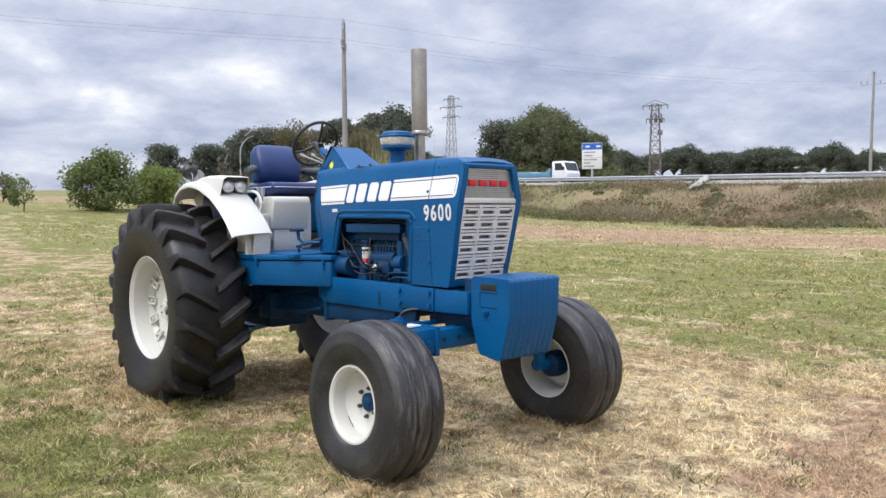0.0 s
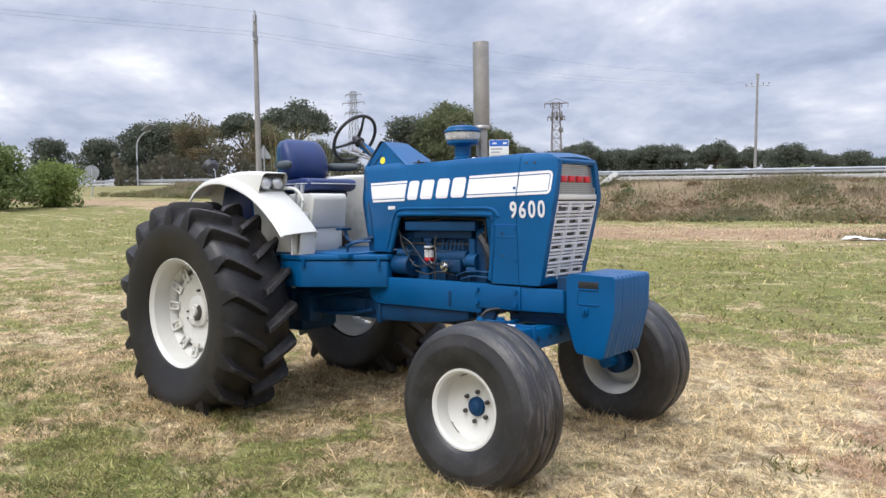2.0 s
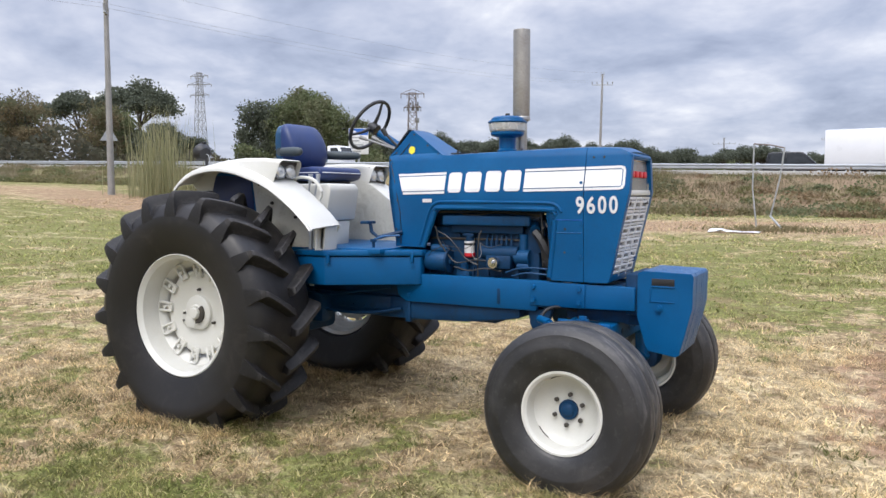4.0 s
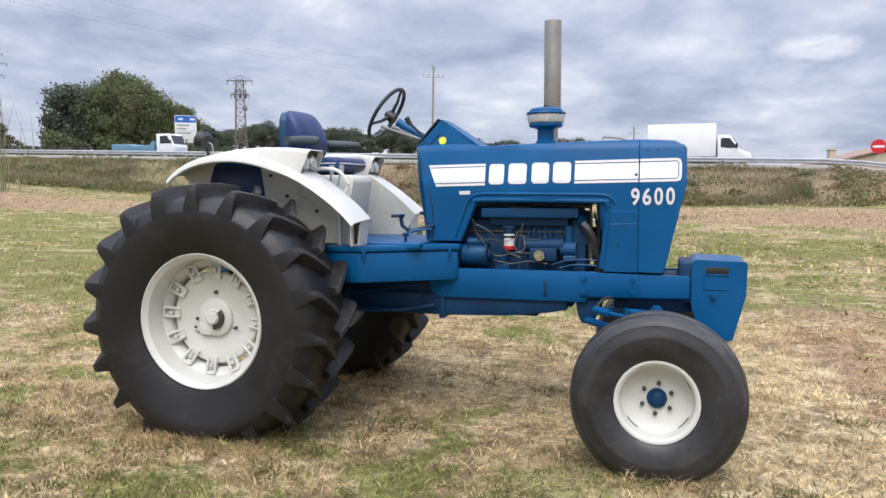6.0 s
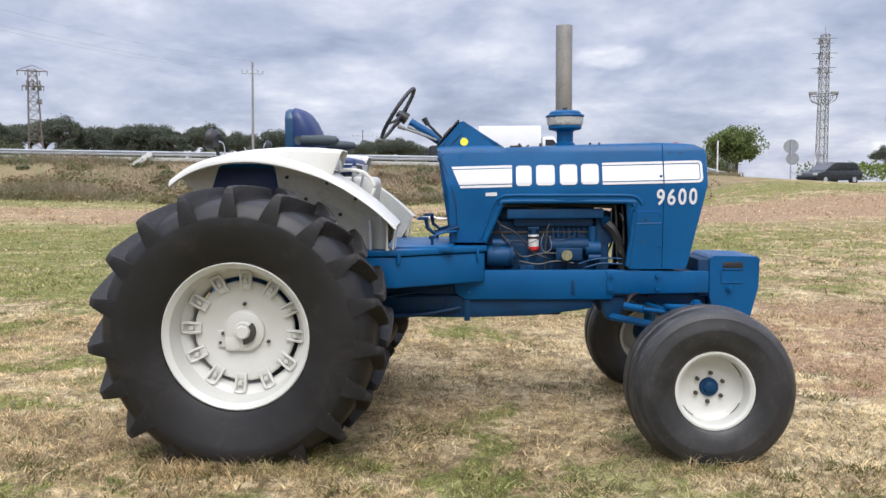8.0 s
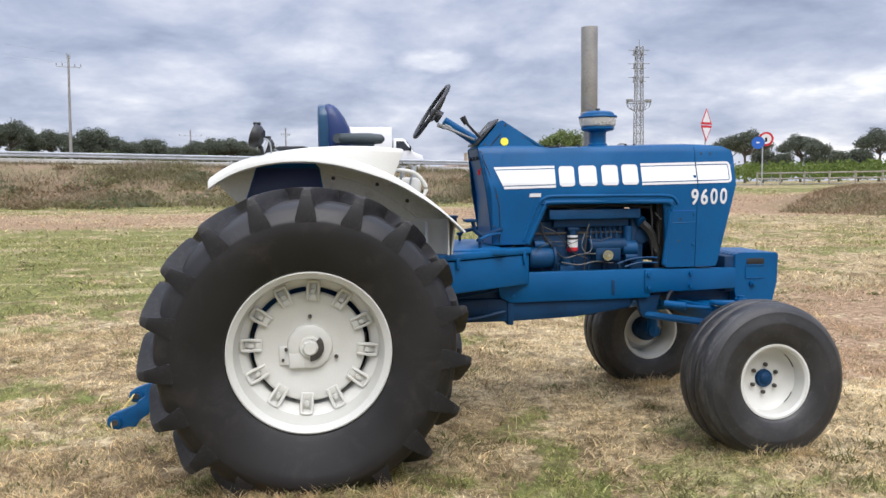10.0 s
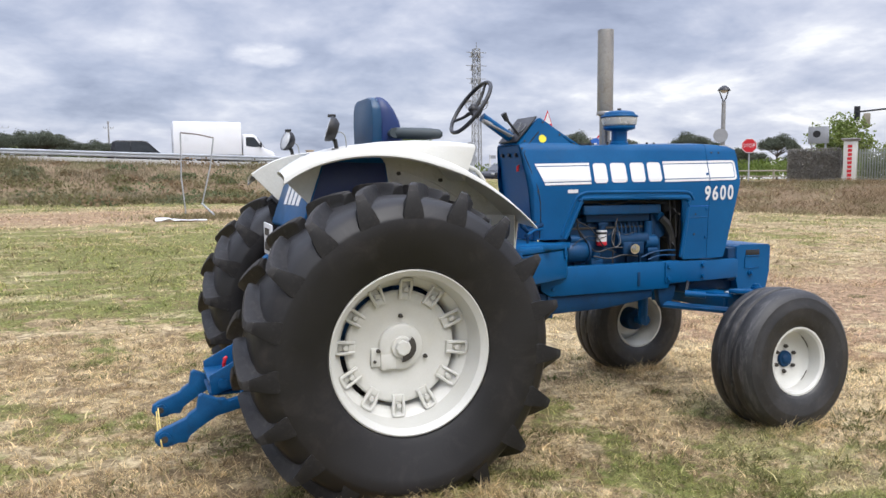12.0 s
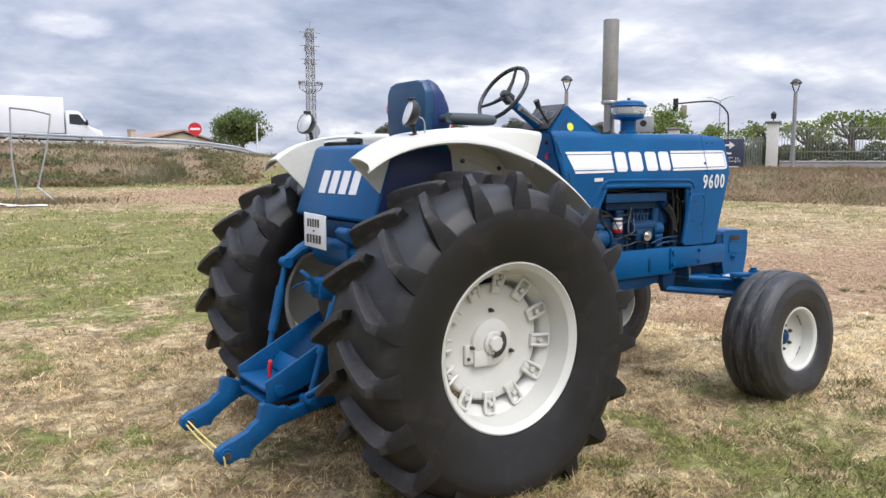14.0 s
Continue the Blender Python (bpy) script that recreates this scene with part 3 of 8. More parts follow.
def rear_tyre_mesh():
    bm = B()
    R = 0.795
    prof = [(0.424, 0.212), (0.434, 0.238), (0.465, 0.252), (0.54, 0.272), (0.62, 0.282), (0.680, 0.2845), (0.694, 0.281), (0.706, 0.273), (0.742, 0.256), (0.770, 0.229), (0.786, 0.17), (R, 0.08), (R, 0.0)]
    prof = [(r, -a) for r, a in prof] + [(r, a) for r, a in prof[-2::-1]]
    prof.append((0.418, 0.19))
    prof.append((0.418, -0.19))
    lathe(bm, prof, 96, closed=True)
    # the weight flattens the foot of the tyre and bulges its sidewall
    for v in bm.verts:
        r = math.hypot(v.co.x, v.co.z)
        v.co.y *= 1 + 0.13 * max(0.0, -v.co.z / max(r, 0.1) - 0.72) / 0.28 * math.exp(-((r - 0.68) / 0.10) ** 2)
        if v.co.z < -0.822:
            v.co.z = -0.822 - (abs(v.co.z) - 0.822) * 0.12
    return bm


def tread_bars(parent, forward):
    """Two rows of slanting bars; the middle of each chevron leads as the wheel rolls on."""
    count = 19
    # along each bar: place, side offset, outer and inner radius, half widths at foot and crown
    stations = [(-0.02, 0.004, 0.842, 0.776, 0.042, 0.021), (0.02, 0.014, 0.853, 0.776, 0.046, 0.022), (0.12, 0.045, 0.857, 0.774, 0.050, 0.022), (0.30, 0.086, 0.859, 0.772, 0.054, 0.020), (0.55, 0.145, 0.859, 0.766, 0.060, 0.019), (0.80, 0.208, 0.858, 0.745, 0.066, 0.019), (0.94, 0.243, 0.854, 0.722, 0.070, 0.019), (0.985, 0.261, 0.844, 0.705, 0.070, 0.021), (1.0, 0.272, 0.815, 0.695, 0.070, 0.028), (1.01, 0.2795, 0.775, 0.685, 0.070, 0.039), (1.015, 0.2835, 0.735, 0.675, 0.070, 0.052), (1.02, 0.2855, 0.702, 0.665, 0.068, 0.060), (1.02, 0.2845, 0.682, 0.655, 0.062, 0.056)]
    for side in (-1, 1):
        bm = B()
        rows = []
        for q, (s, lat, top, bot, wb, wt) in enumerate(stations):
            ang = max(1 - s, -0.1) * radians(10.5) * forward
            yb, yt = side * (lat - (0.050 if q > 6 else 0.02 if q == 6 else 0.0)), side * lat
            h = top - bot
            # hollow flanks under a flat crown; the leading one stands steeper
            back, lead = max(1.50 * wb, wt + 0.01), max(1.25 * wb, wt + 0.008)
            sec = [(-back, bot, yb), (-wt - (back - wt) * 0.46, bot + 0.20 * h, yb + (yt - yb) * 0.5), (-wt - (back - wt) * 0.16, bot + 0.54 * h, yb + (yt - yb) * 0.85), (-wt, top - 0.004, yt), (-wt + 0.004, top, yt), (wt - 0.004, top, yt), (wt, top - 0.004, yt), (wt + (lead - wt) * 0.14, bot + 0.48 * h, yb + (yt - yb) * 0.85), (wt + (lead - wt) * 0.44, bot + 0.16 * h, yb + (yt - yb) * 0.5), (lead, bot, yb)]
            row = []
            for w, r, yy in sec:
                th = ang + forward * w / 0.8
                row.append((r * math.sin(th), yy, r * math.cos(th)))
            rows.append(row)
        vr = [[bm.verts.new(p) for p in row] for row in rows]
        bm.faces.new(vr[0])
        bm.faces.new(vr[-1][::-1])
        for a, b in zip(vr, vr[1:]):
            for j in range(len(a) - 1):
                bm.faces.new((a[j], b[j], b[j + 1], a[j + 1])).material_index = 1 if 3 <= j <= 5 and vr.index(a) < 8 else 0
        bmesh.ops.recalc_face_normals(bm, faces=bm.faces)
        me = to_mesh("tread_bar", bm, "bar_rubber", 38)
        me.materials.append(MAT["bar_crown"])
        for k in range(count):
            ob = new("tread_bar", me)
            ob.parent = parent
            ob.matrix_basis = Matrix.Rotation(math.tau * (k + (0.5 if side > 0 else 0.0)) / count, 4, "Y")


def rear_rim(parent):
    bm = B()
    prof = [(0.405, -0.205), (0.425, -0.222), (0.436, -0.232), (0.444, -0.228), (0.440, -0.212), (0.424, -0.19), (0.415, -0.15), (0.405, -0.10), (0.372, -0.075), (0.366, 0.05), (0.372, 0.09), (0.41, 0.12), (0.43, 0.21), (0.40, 0.20), (0.385, 0.10), (0.338, 0.05), (0.338, -0.040), (0.352, -0.062), (0.385, -0.085), (0.396, -0.14)]
    lathe(bm, prof, 80, closed=True)
    rim = part("rim", bm, "white", parent, "cream-white painted steel rim")
    bm = B()
    lathe(bm, [(0.0, -0.040), (0.10, -0.040), (0.19, -0.034), (0.235, -0.050), (0.300, -0.052), (0.310, -0.045), (0.310, -0.020), (0.28, -0.012), (0.0, -0.008)], 64)
    disc = part("wheel_disc", bm, "white", parent, "cream-white cast wheel centre")
    # twelve clamps hold the centre in the rim
    clamp = B()
    tube(clamp, curve_pts([(-0.026, -0.064, 0.265), (-0.028, -0.072, 0.30), (-0.030, -0.082, 0.355), (-0.022, -0.086, 0.372), (0.022, -0.086, 0.372), (0.030, -0.082, 0.355), (0.028, -0.072, 0.30), (0.026, -0.064, 0.265)], 3), 0.010, 6)
    box(clamp, -0.034, 0.034, -0.070, -0.045, 0.262, 0.300, 0.005)
    box(clamp, -0.020, 0.020, -0.066, -0.050, 0.30, 0.356, 0.004)
    rod(clamp, (0, -0.060, 0.318), (0, -0.088, 0.318), 0.014, segs=6)
    me = to_mesh("clamp", clamp, "white")
    for k in range(12):
        ob = new("clamp", me)
        ob.parent = parent
        ob.matrix_basis = Matrix.Rotation(math.tau * (k + 0.15) / 12, 4, "Y")
    bm = B()
    lathe(bm, [(0.0, -0.082), (0.055, -0.082), (0.060, -0.078), (0.062, -0.066), (0.112, -0.066), (0.124, -0.058), (0.128, -0.036), (0.0, -0.03)], 40)
    box(bm, -0.168, -0.050, -0.054, -0.036, -0.100, 0.004, 0.006)
    box(bm, -0.118, -0.030, -0.068, -0.036, -0.118, -0.030, 0.008)
    part("hub", bm, "white", parent, "keyed cream-white axle hub")
    bm = B()
    lathe(bm, [(0.0, -0.104), (0.036, -0.104), (0.043, -0.098), (0.043, -0.07), (0.0, -0.06)], 8)
    part("axle_end", bm, "white", parent, angle=20)
    bm = B()
    lathe(bm, [(0.046, -0.0845), (0.078, -0.0845), (0.078, -0.058), (0.046, -0.058)], 40, closed=True)
    bmesh.ops.delete(bm, geom=[v for v in bm.verts if v.co.x < -0.012 or v.co.z > 0.06], context="VERTS")
    part("retaining_ring", bm, "iron", parent, "dark split ring")
    bolt = to_mesh("hub_bolt", rod(rod(B(), (0, -0.055, 0), (0, -0.074, 0), 0.009, segs=6), (0, -0.04, 0), (0, -0.056, 0), 0.012, segs=8), "iron")
    for x, z in ((-0.130, -0.012), (-0.090, -0.085), (0.004, 0.168), (-0.150, -0.070), (0.145, -0.066)):
        ob = new("hub_bolt", bolt)
        ob.parent = parent
        ob.matrix_basis = Matrix.Translation((x, 0.012 if abs(z) > 0.06 or x > 0 else 0, z))


REAR = (0.0, 0.885, 0.832)
for side in (-1, 1):
    w = new("rear_wheel")
    w.parent = tractor
    w.matrix_basis = wheel_matrix(REAR[0], side * REAR[1], REAR[2], side)
    tagged(w, "large rear wheel with chevron tread")
    part("tyre", rear_tyre_mesh(), "rubber", w, "black lugged tractor tyre", angle=40)
    tread_bars(w, 1 if side < 0 else -1)
    before = set(bpy.data.objects)
    rear_rim(w)
    for ob in set(bpy.data.objects) - before:
        ob.matrix_basis = Matrix.Diagonal((0.962, 1.0, 0.962, 1.0)) @ ob.matrix_basis

FRONT = (2.727, 0.845, 0.492)


def front_tyre():
    bm = B()
    prof = [(0.218, 0.135), (0.226, 0.156), (0.245, 0.172), (0.30, 0.186), (0.345, 0.1900), (0.352, 0.1912), (0.358, 0.1902), (0.385, 0.186), (0.412, 0.177), (0.418, 0.177), (0.426, 0.172), (0.444, 0.160), (0.458, 0.143), (0.466, 0.125)]
    # three broad ribs with soft worn grooves between them
    grooves = [(0.470, 0.105), (0.472, 0.075), (0.470, 0.064), (0.459, 0.057), (0.456, 0.050), (0.459, 0.043), (0.473, 0.036), (0.477, 0.026), (0.479, 0.0)]
    prof = prof + grooves
    full = [(r, -a) for r, a in prof] + [(r, a) for r, a in prof[-2::-1]] + [(0.213, 0.12), (0.213, -0.12)]
    lathe(bm, full, 80, closed=True)
    for v in bm.verts:
        if v.co.z < -0.470:
            v.co.z = -0.470 - (abs(v.co.z) - 0.470) * 0.3
    return bm


def front_wheel(side):
    w = new("front_wheel")
    w.parent = tractor
    w.matrix_basis = wheel_matrix(FRONT[0], side * FRONT[1], FRONT[2], side, camber=-3.0)
    tagged(w, "small ribbed front wheel")
    part("tyre", front_tyre(), "front_rubber", w, "grey-black ribbed front tyre", angle=30)
    bm = B()
    lathe(bm, [(0.200, -0.148), (0.214, -0.160), (0.226, -0.160), (0.228, -0.152), (0.216, -0.138), (0.21, -0.10), (0.208, 0.10), (0.216, 0.138), (0.228, 0.152), (0.226, 0.160), (0.214, 0.158), (0.196, 0.12), (0.190, 0.10), (0.190, -0.05), (0.194, -0.115)], 56, closed=True)
    part("rim", bm, "white", w, "cream-white painted steel rim")
    bm = B()
    lathe(bm, [(0.0, -0.030), (0.105, -0.030), (0.135, -0.034), (0.165, -0.046), (0.1925, -0.066), (0.1925, -0.030), (0.15, 0.0), (0.0, -0.005)], 48)
    part("wheel_disc", bm, "white", w, "cream-white dished wheel centre")
    for a0, a1 in ((40, 70), (118, 142), (212, 236), (330, 352)):
        bm = tube(B(), [(0.188 * math.sin(radians(a)), -0.066, 0.188 * math.cos(radians(a))) for a in np.linspace(a0, a1, 7)], 0.0028, 5)
        part("weld_slot", bm, "iron", w, "dark gap round the wheel centre")
    bm = B()
    lathe(bm, [(0.0, -0.066), (0.026, -0.064), (0.034, -0.058), (0.038, -0.050), (0.050, -0.050), (0.054, -0.044), (0.055, -0.030), (0.0, -0.02)], 28)
    part("hub_cap", bm, "dark_blue", w, "blue hub cap")
    nut = to_mesh("wheel_nut", rod(rod(B(), (0, -0.034, 0), (0, -0.050, 0), 0.013, segs=6), (0, -0.03, 0), (0, -0.060, 0), 0.006, segs=6), "iron")
    for k in range(6):
        ob = new("wheel_nut", nut)
        ob.parent = w
        a = math.tau * (k + 0.1) / 6
        ob.matrix_basis = Matrix.Translation((0.084 * math.sin(a), 0, 0.084 * math.cos(a)))
    bm = B()
    lathe(bm, [(0.0, 0.13), (0.055, 0.13), (0.085, 0.11), (0.095, 0.06), (0.095, -0.008), (0.0, -0.012)], 28)
    part("hub", bm, "dark_blue", w, "blue inner hub drum")


for side in (-1, 1):
    front_wheel(side)

# --- hood and cowl ---
HOOD_W = ([1.10, 1.30, 1.64, 1.70, 1.80, 1.89, 1.93, 1.945, 2.12], [0.262, 0.270, 0.287, 0.281, 0.252, 0.236, 0.222, 0.205, 0.180])


def hood_half(x, z):
    return float(np.interp(z, *HOOD_W)) - 0.06 * min(max((2.0 - x) / 0.8, 0), 1)


SIDE = [(1.196, 1.297), (1.185, 1.62), (1.150, 1.80), (1.108, 1.931), (1.262, 2.105), (1.285, 2.112), (1.561, 1.928), (1.60, 1.925), (2.20, 1.940), (2.568, 1.946), (2.80, 1.934), (2.862, 1.905), (2.872, 1.86), (2.872, 1.673), (2.752, 1.135), (2.735, 1.120), (2.385, 1.120), (2.362, 1.140), (2.402, 1.50), (2.385, 1.545), (2.35, 1.560), (1.60, 1.566), (1.545, 1.545), (1.515, 1.49), (1.43, 1.297)]


def hood_sheet(pts, lift=0.0, cuts=(1.30, 1.64, 1.70, 1.80, 1.89, 1.93, 1.945, 2.0, 2.06), sides=(-1,)):
    """A flat outline in side view, laid on the bowed sides of the hood."""
    bm = B()
    for side in sides:
        vs = [bm.verts.new((x, 0, z)) for x, z in pts]
        f = bm.faces.new(vs)
        made = bmesh.ops.triangulate(bm, faces=[f])["faces"]
        geom = list({v for q in made for v in q.verts}) + list({e for q in made for e in q.edges}) + made
        planes = [((0, 0, z), (0, 0, 1)) for z in cuts] + [((x, 0, 0), (1, 0, 0)) for x in (1.2, 1.26, 1.32, 1.38, 1.45, 1.6, 1.8, 2.0)]
        for co, no in planes:
            res = bmesh.ops.bisect_plane(bm, geom=geom, plane_co=co, plane_no=no)
            geom = list(set(res["geom"] + res["geom_cut"]))
        for v in {g for g in geom if isinstance(g, bmesh.types.BMVert)}:
            v.co.y = side * (hood_half(v.co.x, v.co.z) + lift)
    bmesh.ops.recalc_face_normals(bm, faces=bm.faces)
    return bm


def thicken(bm, t):
    bmesh.ops.solidify(bm, geom=list(bm.faces), thickness=t)
    return bm


def outward(bm, sgn):
    for f in bm.faces:
        f.normal_update()
        if f.normal.y * sgn < 0:
            f.normal_flip()


SEAM = 2.592
hood = None
for side in (-1, 1):
    for piece in ("rear", "front"):
        bm = hood_sheet(SIDE, 0.0, sides=(side,))
        geom = list(bm.verts) + list(bm.edges) + list(bm.faces)
        bmesh.ops.bisect_plane(bm, geom=geom, plane_co=(SEAM + (-0.002 if piece == "rear" else 0.002), 0, 0), plane_no=(1, 0, 0), clear_outer=piece == "rear", clear_inner=piece == "front")
        bmesh.ops.remove_doubles(bm, verts=bm.verts, dist=1e-5)
        bm.normal_update()
        outward(bm, side)
        thicken(bm, 0.016)
        if hood is None:
            hood = part("hood", bm, "blue", tractor, "blue sheet-metal hood with white stripes", angle=40)
        else:
            part("side_panel" if piece == "rear" else "nose_panel", bm, "blue", hood, angle=40)


def hood_top():
    """The skin over the top, from the dash round the hump to the nose."""
    line = [(1.108, 1.931), (1.185, 2.018), (1.262, 2.105), (1.285, 2.112), (1.40, 2.035), (1.561, 1.928), (1.60, 1.925), (1.9, 1.9325), (2.20, 1.940), (2.568, 1.946), (2.70, 1.941), (2.80, 1.934), (2.862, 1.905)]
    bm = B()
    rows = []
    for i, (x, z) in enumerate(line):
        h = hood_half(x, z)
        rise = 0.014 if x > 1.58 else 0.004
        rows.append([bm.verts.new((x, t * h, z + rise * (1 - abs(t) ** 2.2))) for t in (-1, -0.93, -0.8, -0.5, 0, 0.5, 0.8, 0.93, 1)])
    for a, b in zip(rows, rows[1:]):
        for j in range(8):
            bm.faces.new((a[j], a[j + 1], b[j + 1], b[j]))
    bmesh.ops.recalc_face_normals(bm, faces=bm.faces)
    if sum(f.normal.z for f in bm.faces) < 0:
        bmesh.ops.reverse_faces(bm, faces=bm.faces)
    return thicken(bm, 0.014)


part("hood_top", hood_top(), "blue", hood, angle=32)


def dash_back():
    bm = B()
    rows = [[bm.verts.new((x, t * (hood_half(x, z) - 0.004), z)) for t in (-1, -0.5, 0, 0.5, 1)] for x, z in ((1.120, 1.928), (1.155, 1.80), (1.19, 1.62), (1.20, 1.297))]
    for a, b in zip(rows, rows[1:]):
        for j in range(4):
            bm.faces.new((a[j], a[j + 1], b[j + 1], b[j]))
    bmesh.ops.recalc_face_normals(bm, faces=bm.faces)
    return thicken(bm, 0.012)


part("dash_panel", dash_back(), "blue", hood)
# sloping instrument panel
bm = B()
prism(bm, [(1.110, 1.948), (1.258, 2.116), (1.250, 2.124), (1.102, 1.956)], -0.135, 0.135, bevel=0.004)
panel = part("instrument_panel", bm, "black", hood, "black sloping instrument panel with dials")
for y, s, r in ((-0.075, 0.5, 0.038), (0.03, 0.55, 0.052), (0.105, 0.45, 0.024), (-0.02, 0.2, 0.016)):
    c = Vector((1.110 + 0.148 * s, y, 1.948 + 0.168 * s)) + Vector((-0.006, 0, 0.007))
    n = Vector((-0.168, 0, 0.148)).normalized()
    part("dial", rod(B(), c, c + n * 0.008, r, segs=20), "black", panel, "round dark gauge")
    part("bezel", tube(B(), [c + n * 0.008 + n.to_track_quat("Z", "Y") @ Vector((r * math.cos(a), r * math.sin(a), 0)) for a in np.linspace(0, math.tau, 20, endpoint=False)], 0.0022, 5, closed=True), "lattice", panel)
# louvred vents and switches below it
for k in range(3):
    y = -0.10 + 0.1 * k
    part("switch", rod(B(), (1.140, y, 1.86), (1.108, y, 1.868), 0.012, segs=10), "black", hood)
part("stop_knob", rod(rod(B(), (1.155, -0.10, 1.80), (1.130, -0.10, 1.79), 0.005), (1.130, -0.10, 1.79), (1.130, -0.10, 1.755), 0.009, segs=12), "red", hood, "red pull knob")
# hump panel lines and rivets
for y in (-1, 1):
    for x, z in ((1.125, 1.905), (1.158, 1.957), (1.30, 2.082), (1.42, 2.00), (1.52, 1.94), (1.215, 1.62), (1.20, 1.42), (1.215, 1.36), (2.64, 1.885), (2.705, 1.885), (2.33, 1.45), (2.47, 1.30)):
        h = hood_half(x, z)
        part("screw", rod(B(), (x, y * (h - 0.004), z), (x, y * (h + 0.005), z), 0.0065, segs=8), "iron", hood)
    pts = [(1.135, 1.875), (1.20, 1.95), (1.268, 2.02)]
    part("panel_joint", tube(B(), [(x, y * (hood_half(x, z) + 0.001), z) for x, z in pts], 0.0035, 5), "black", hood)
    pts = [(1.135, 1.870), (1.168, 1.78), (1.215, 1.64), (1.235, 1.54), (1.240, 1.42), (1.235, 1.31)]
    part("panel_joint", tube(B(), [(x, y * (hood_half(x, z) + 0.001), z) for x, z in pts], 0.003, 5), "black", hood)
    # raised lip round the engine opening
    pts = [(1.425, 1.300), (1.510, 1.49), (1.540, 1.548), (1.60, 1.572), (2.35, 1.566), (2.392, 1.548), (2.408, 1.50), (2.368, 1.14)]
    part("opening_lip", tube(B(), curve_pts([(x, y * (hood_half(x, z) - 0.004), z) for x, z in pts], 4), 0.017, 10), "blue", hood)
    pts = [(1.395, 1.32), (1.445, 1.45), (1.490, 1.560), (1.54, 1.602), (1.62, 1.612), (1.9, 1.611), (2.2, 1.609), (2.36, 1.606), (2.42, 1.590), (2.452, 1.55)]
    part("pressed_rib", tube(B(), curve_pts([(x, y * (hood_half(x, z) - 0.002), z) for x, z in pts], 4), 0.011, 10), "blue", hood)
    part("panel_crease", tube(B(), [(x, y * (hood_half(x, z) - 0.001), z) for x, z in ((2.41, 1.42), (2.585, 1.422))], 0.004, 6), "blue", hood)


def hood_decal(name, pts, side=-1, mat="decal", lift=0.004, label=""):
    bm = hood_sheet(pts, lift, sides=(side,))
    outward(bm, side)
    thicken(bm, 0.0015)
    return part(name, bm, mat, hood, label, angle=3)


def stripe_rows(x0, x1, z_at, side, slant=0.0):
    """Thin, broad, thin: three white bars; z_at gives the lower edge along x."""
    for lo, hi in ((0.0, 0.016), (0.022, 0.122), (0.128, 0.144)):
        s0, s1 = slant * (0.144 - lo) / 0.144, slant * (0.144 - hi) / 0.144
        hood_decal("stripe", [(x0 + s0, z_at(x0) + lo), (x1, z_at(x1) + lo), (x1, z_at(x1) + hi), (x0 + s1, z_at(x0) + hi)], side)


def stripe_base(x):
    return 1.660 + (x - 1.2) * 0.0165


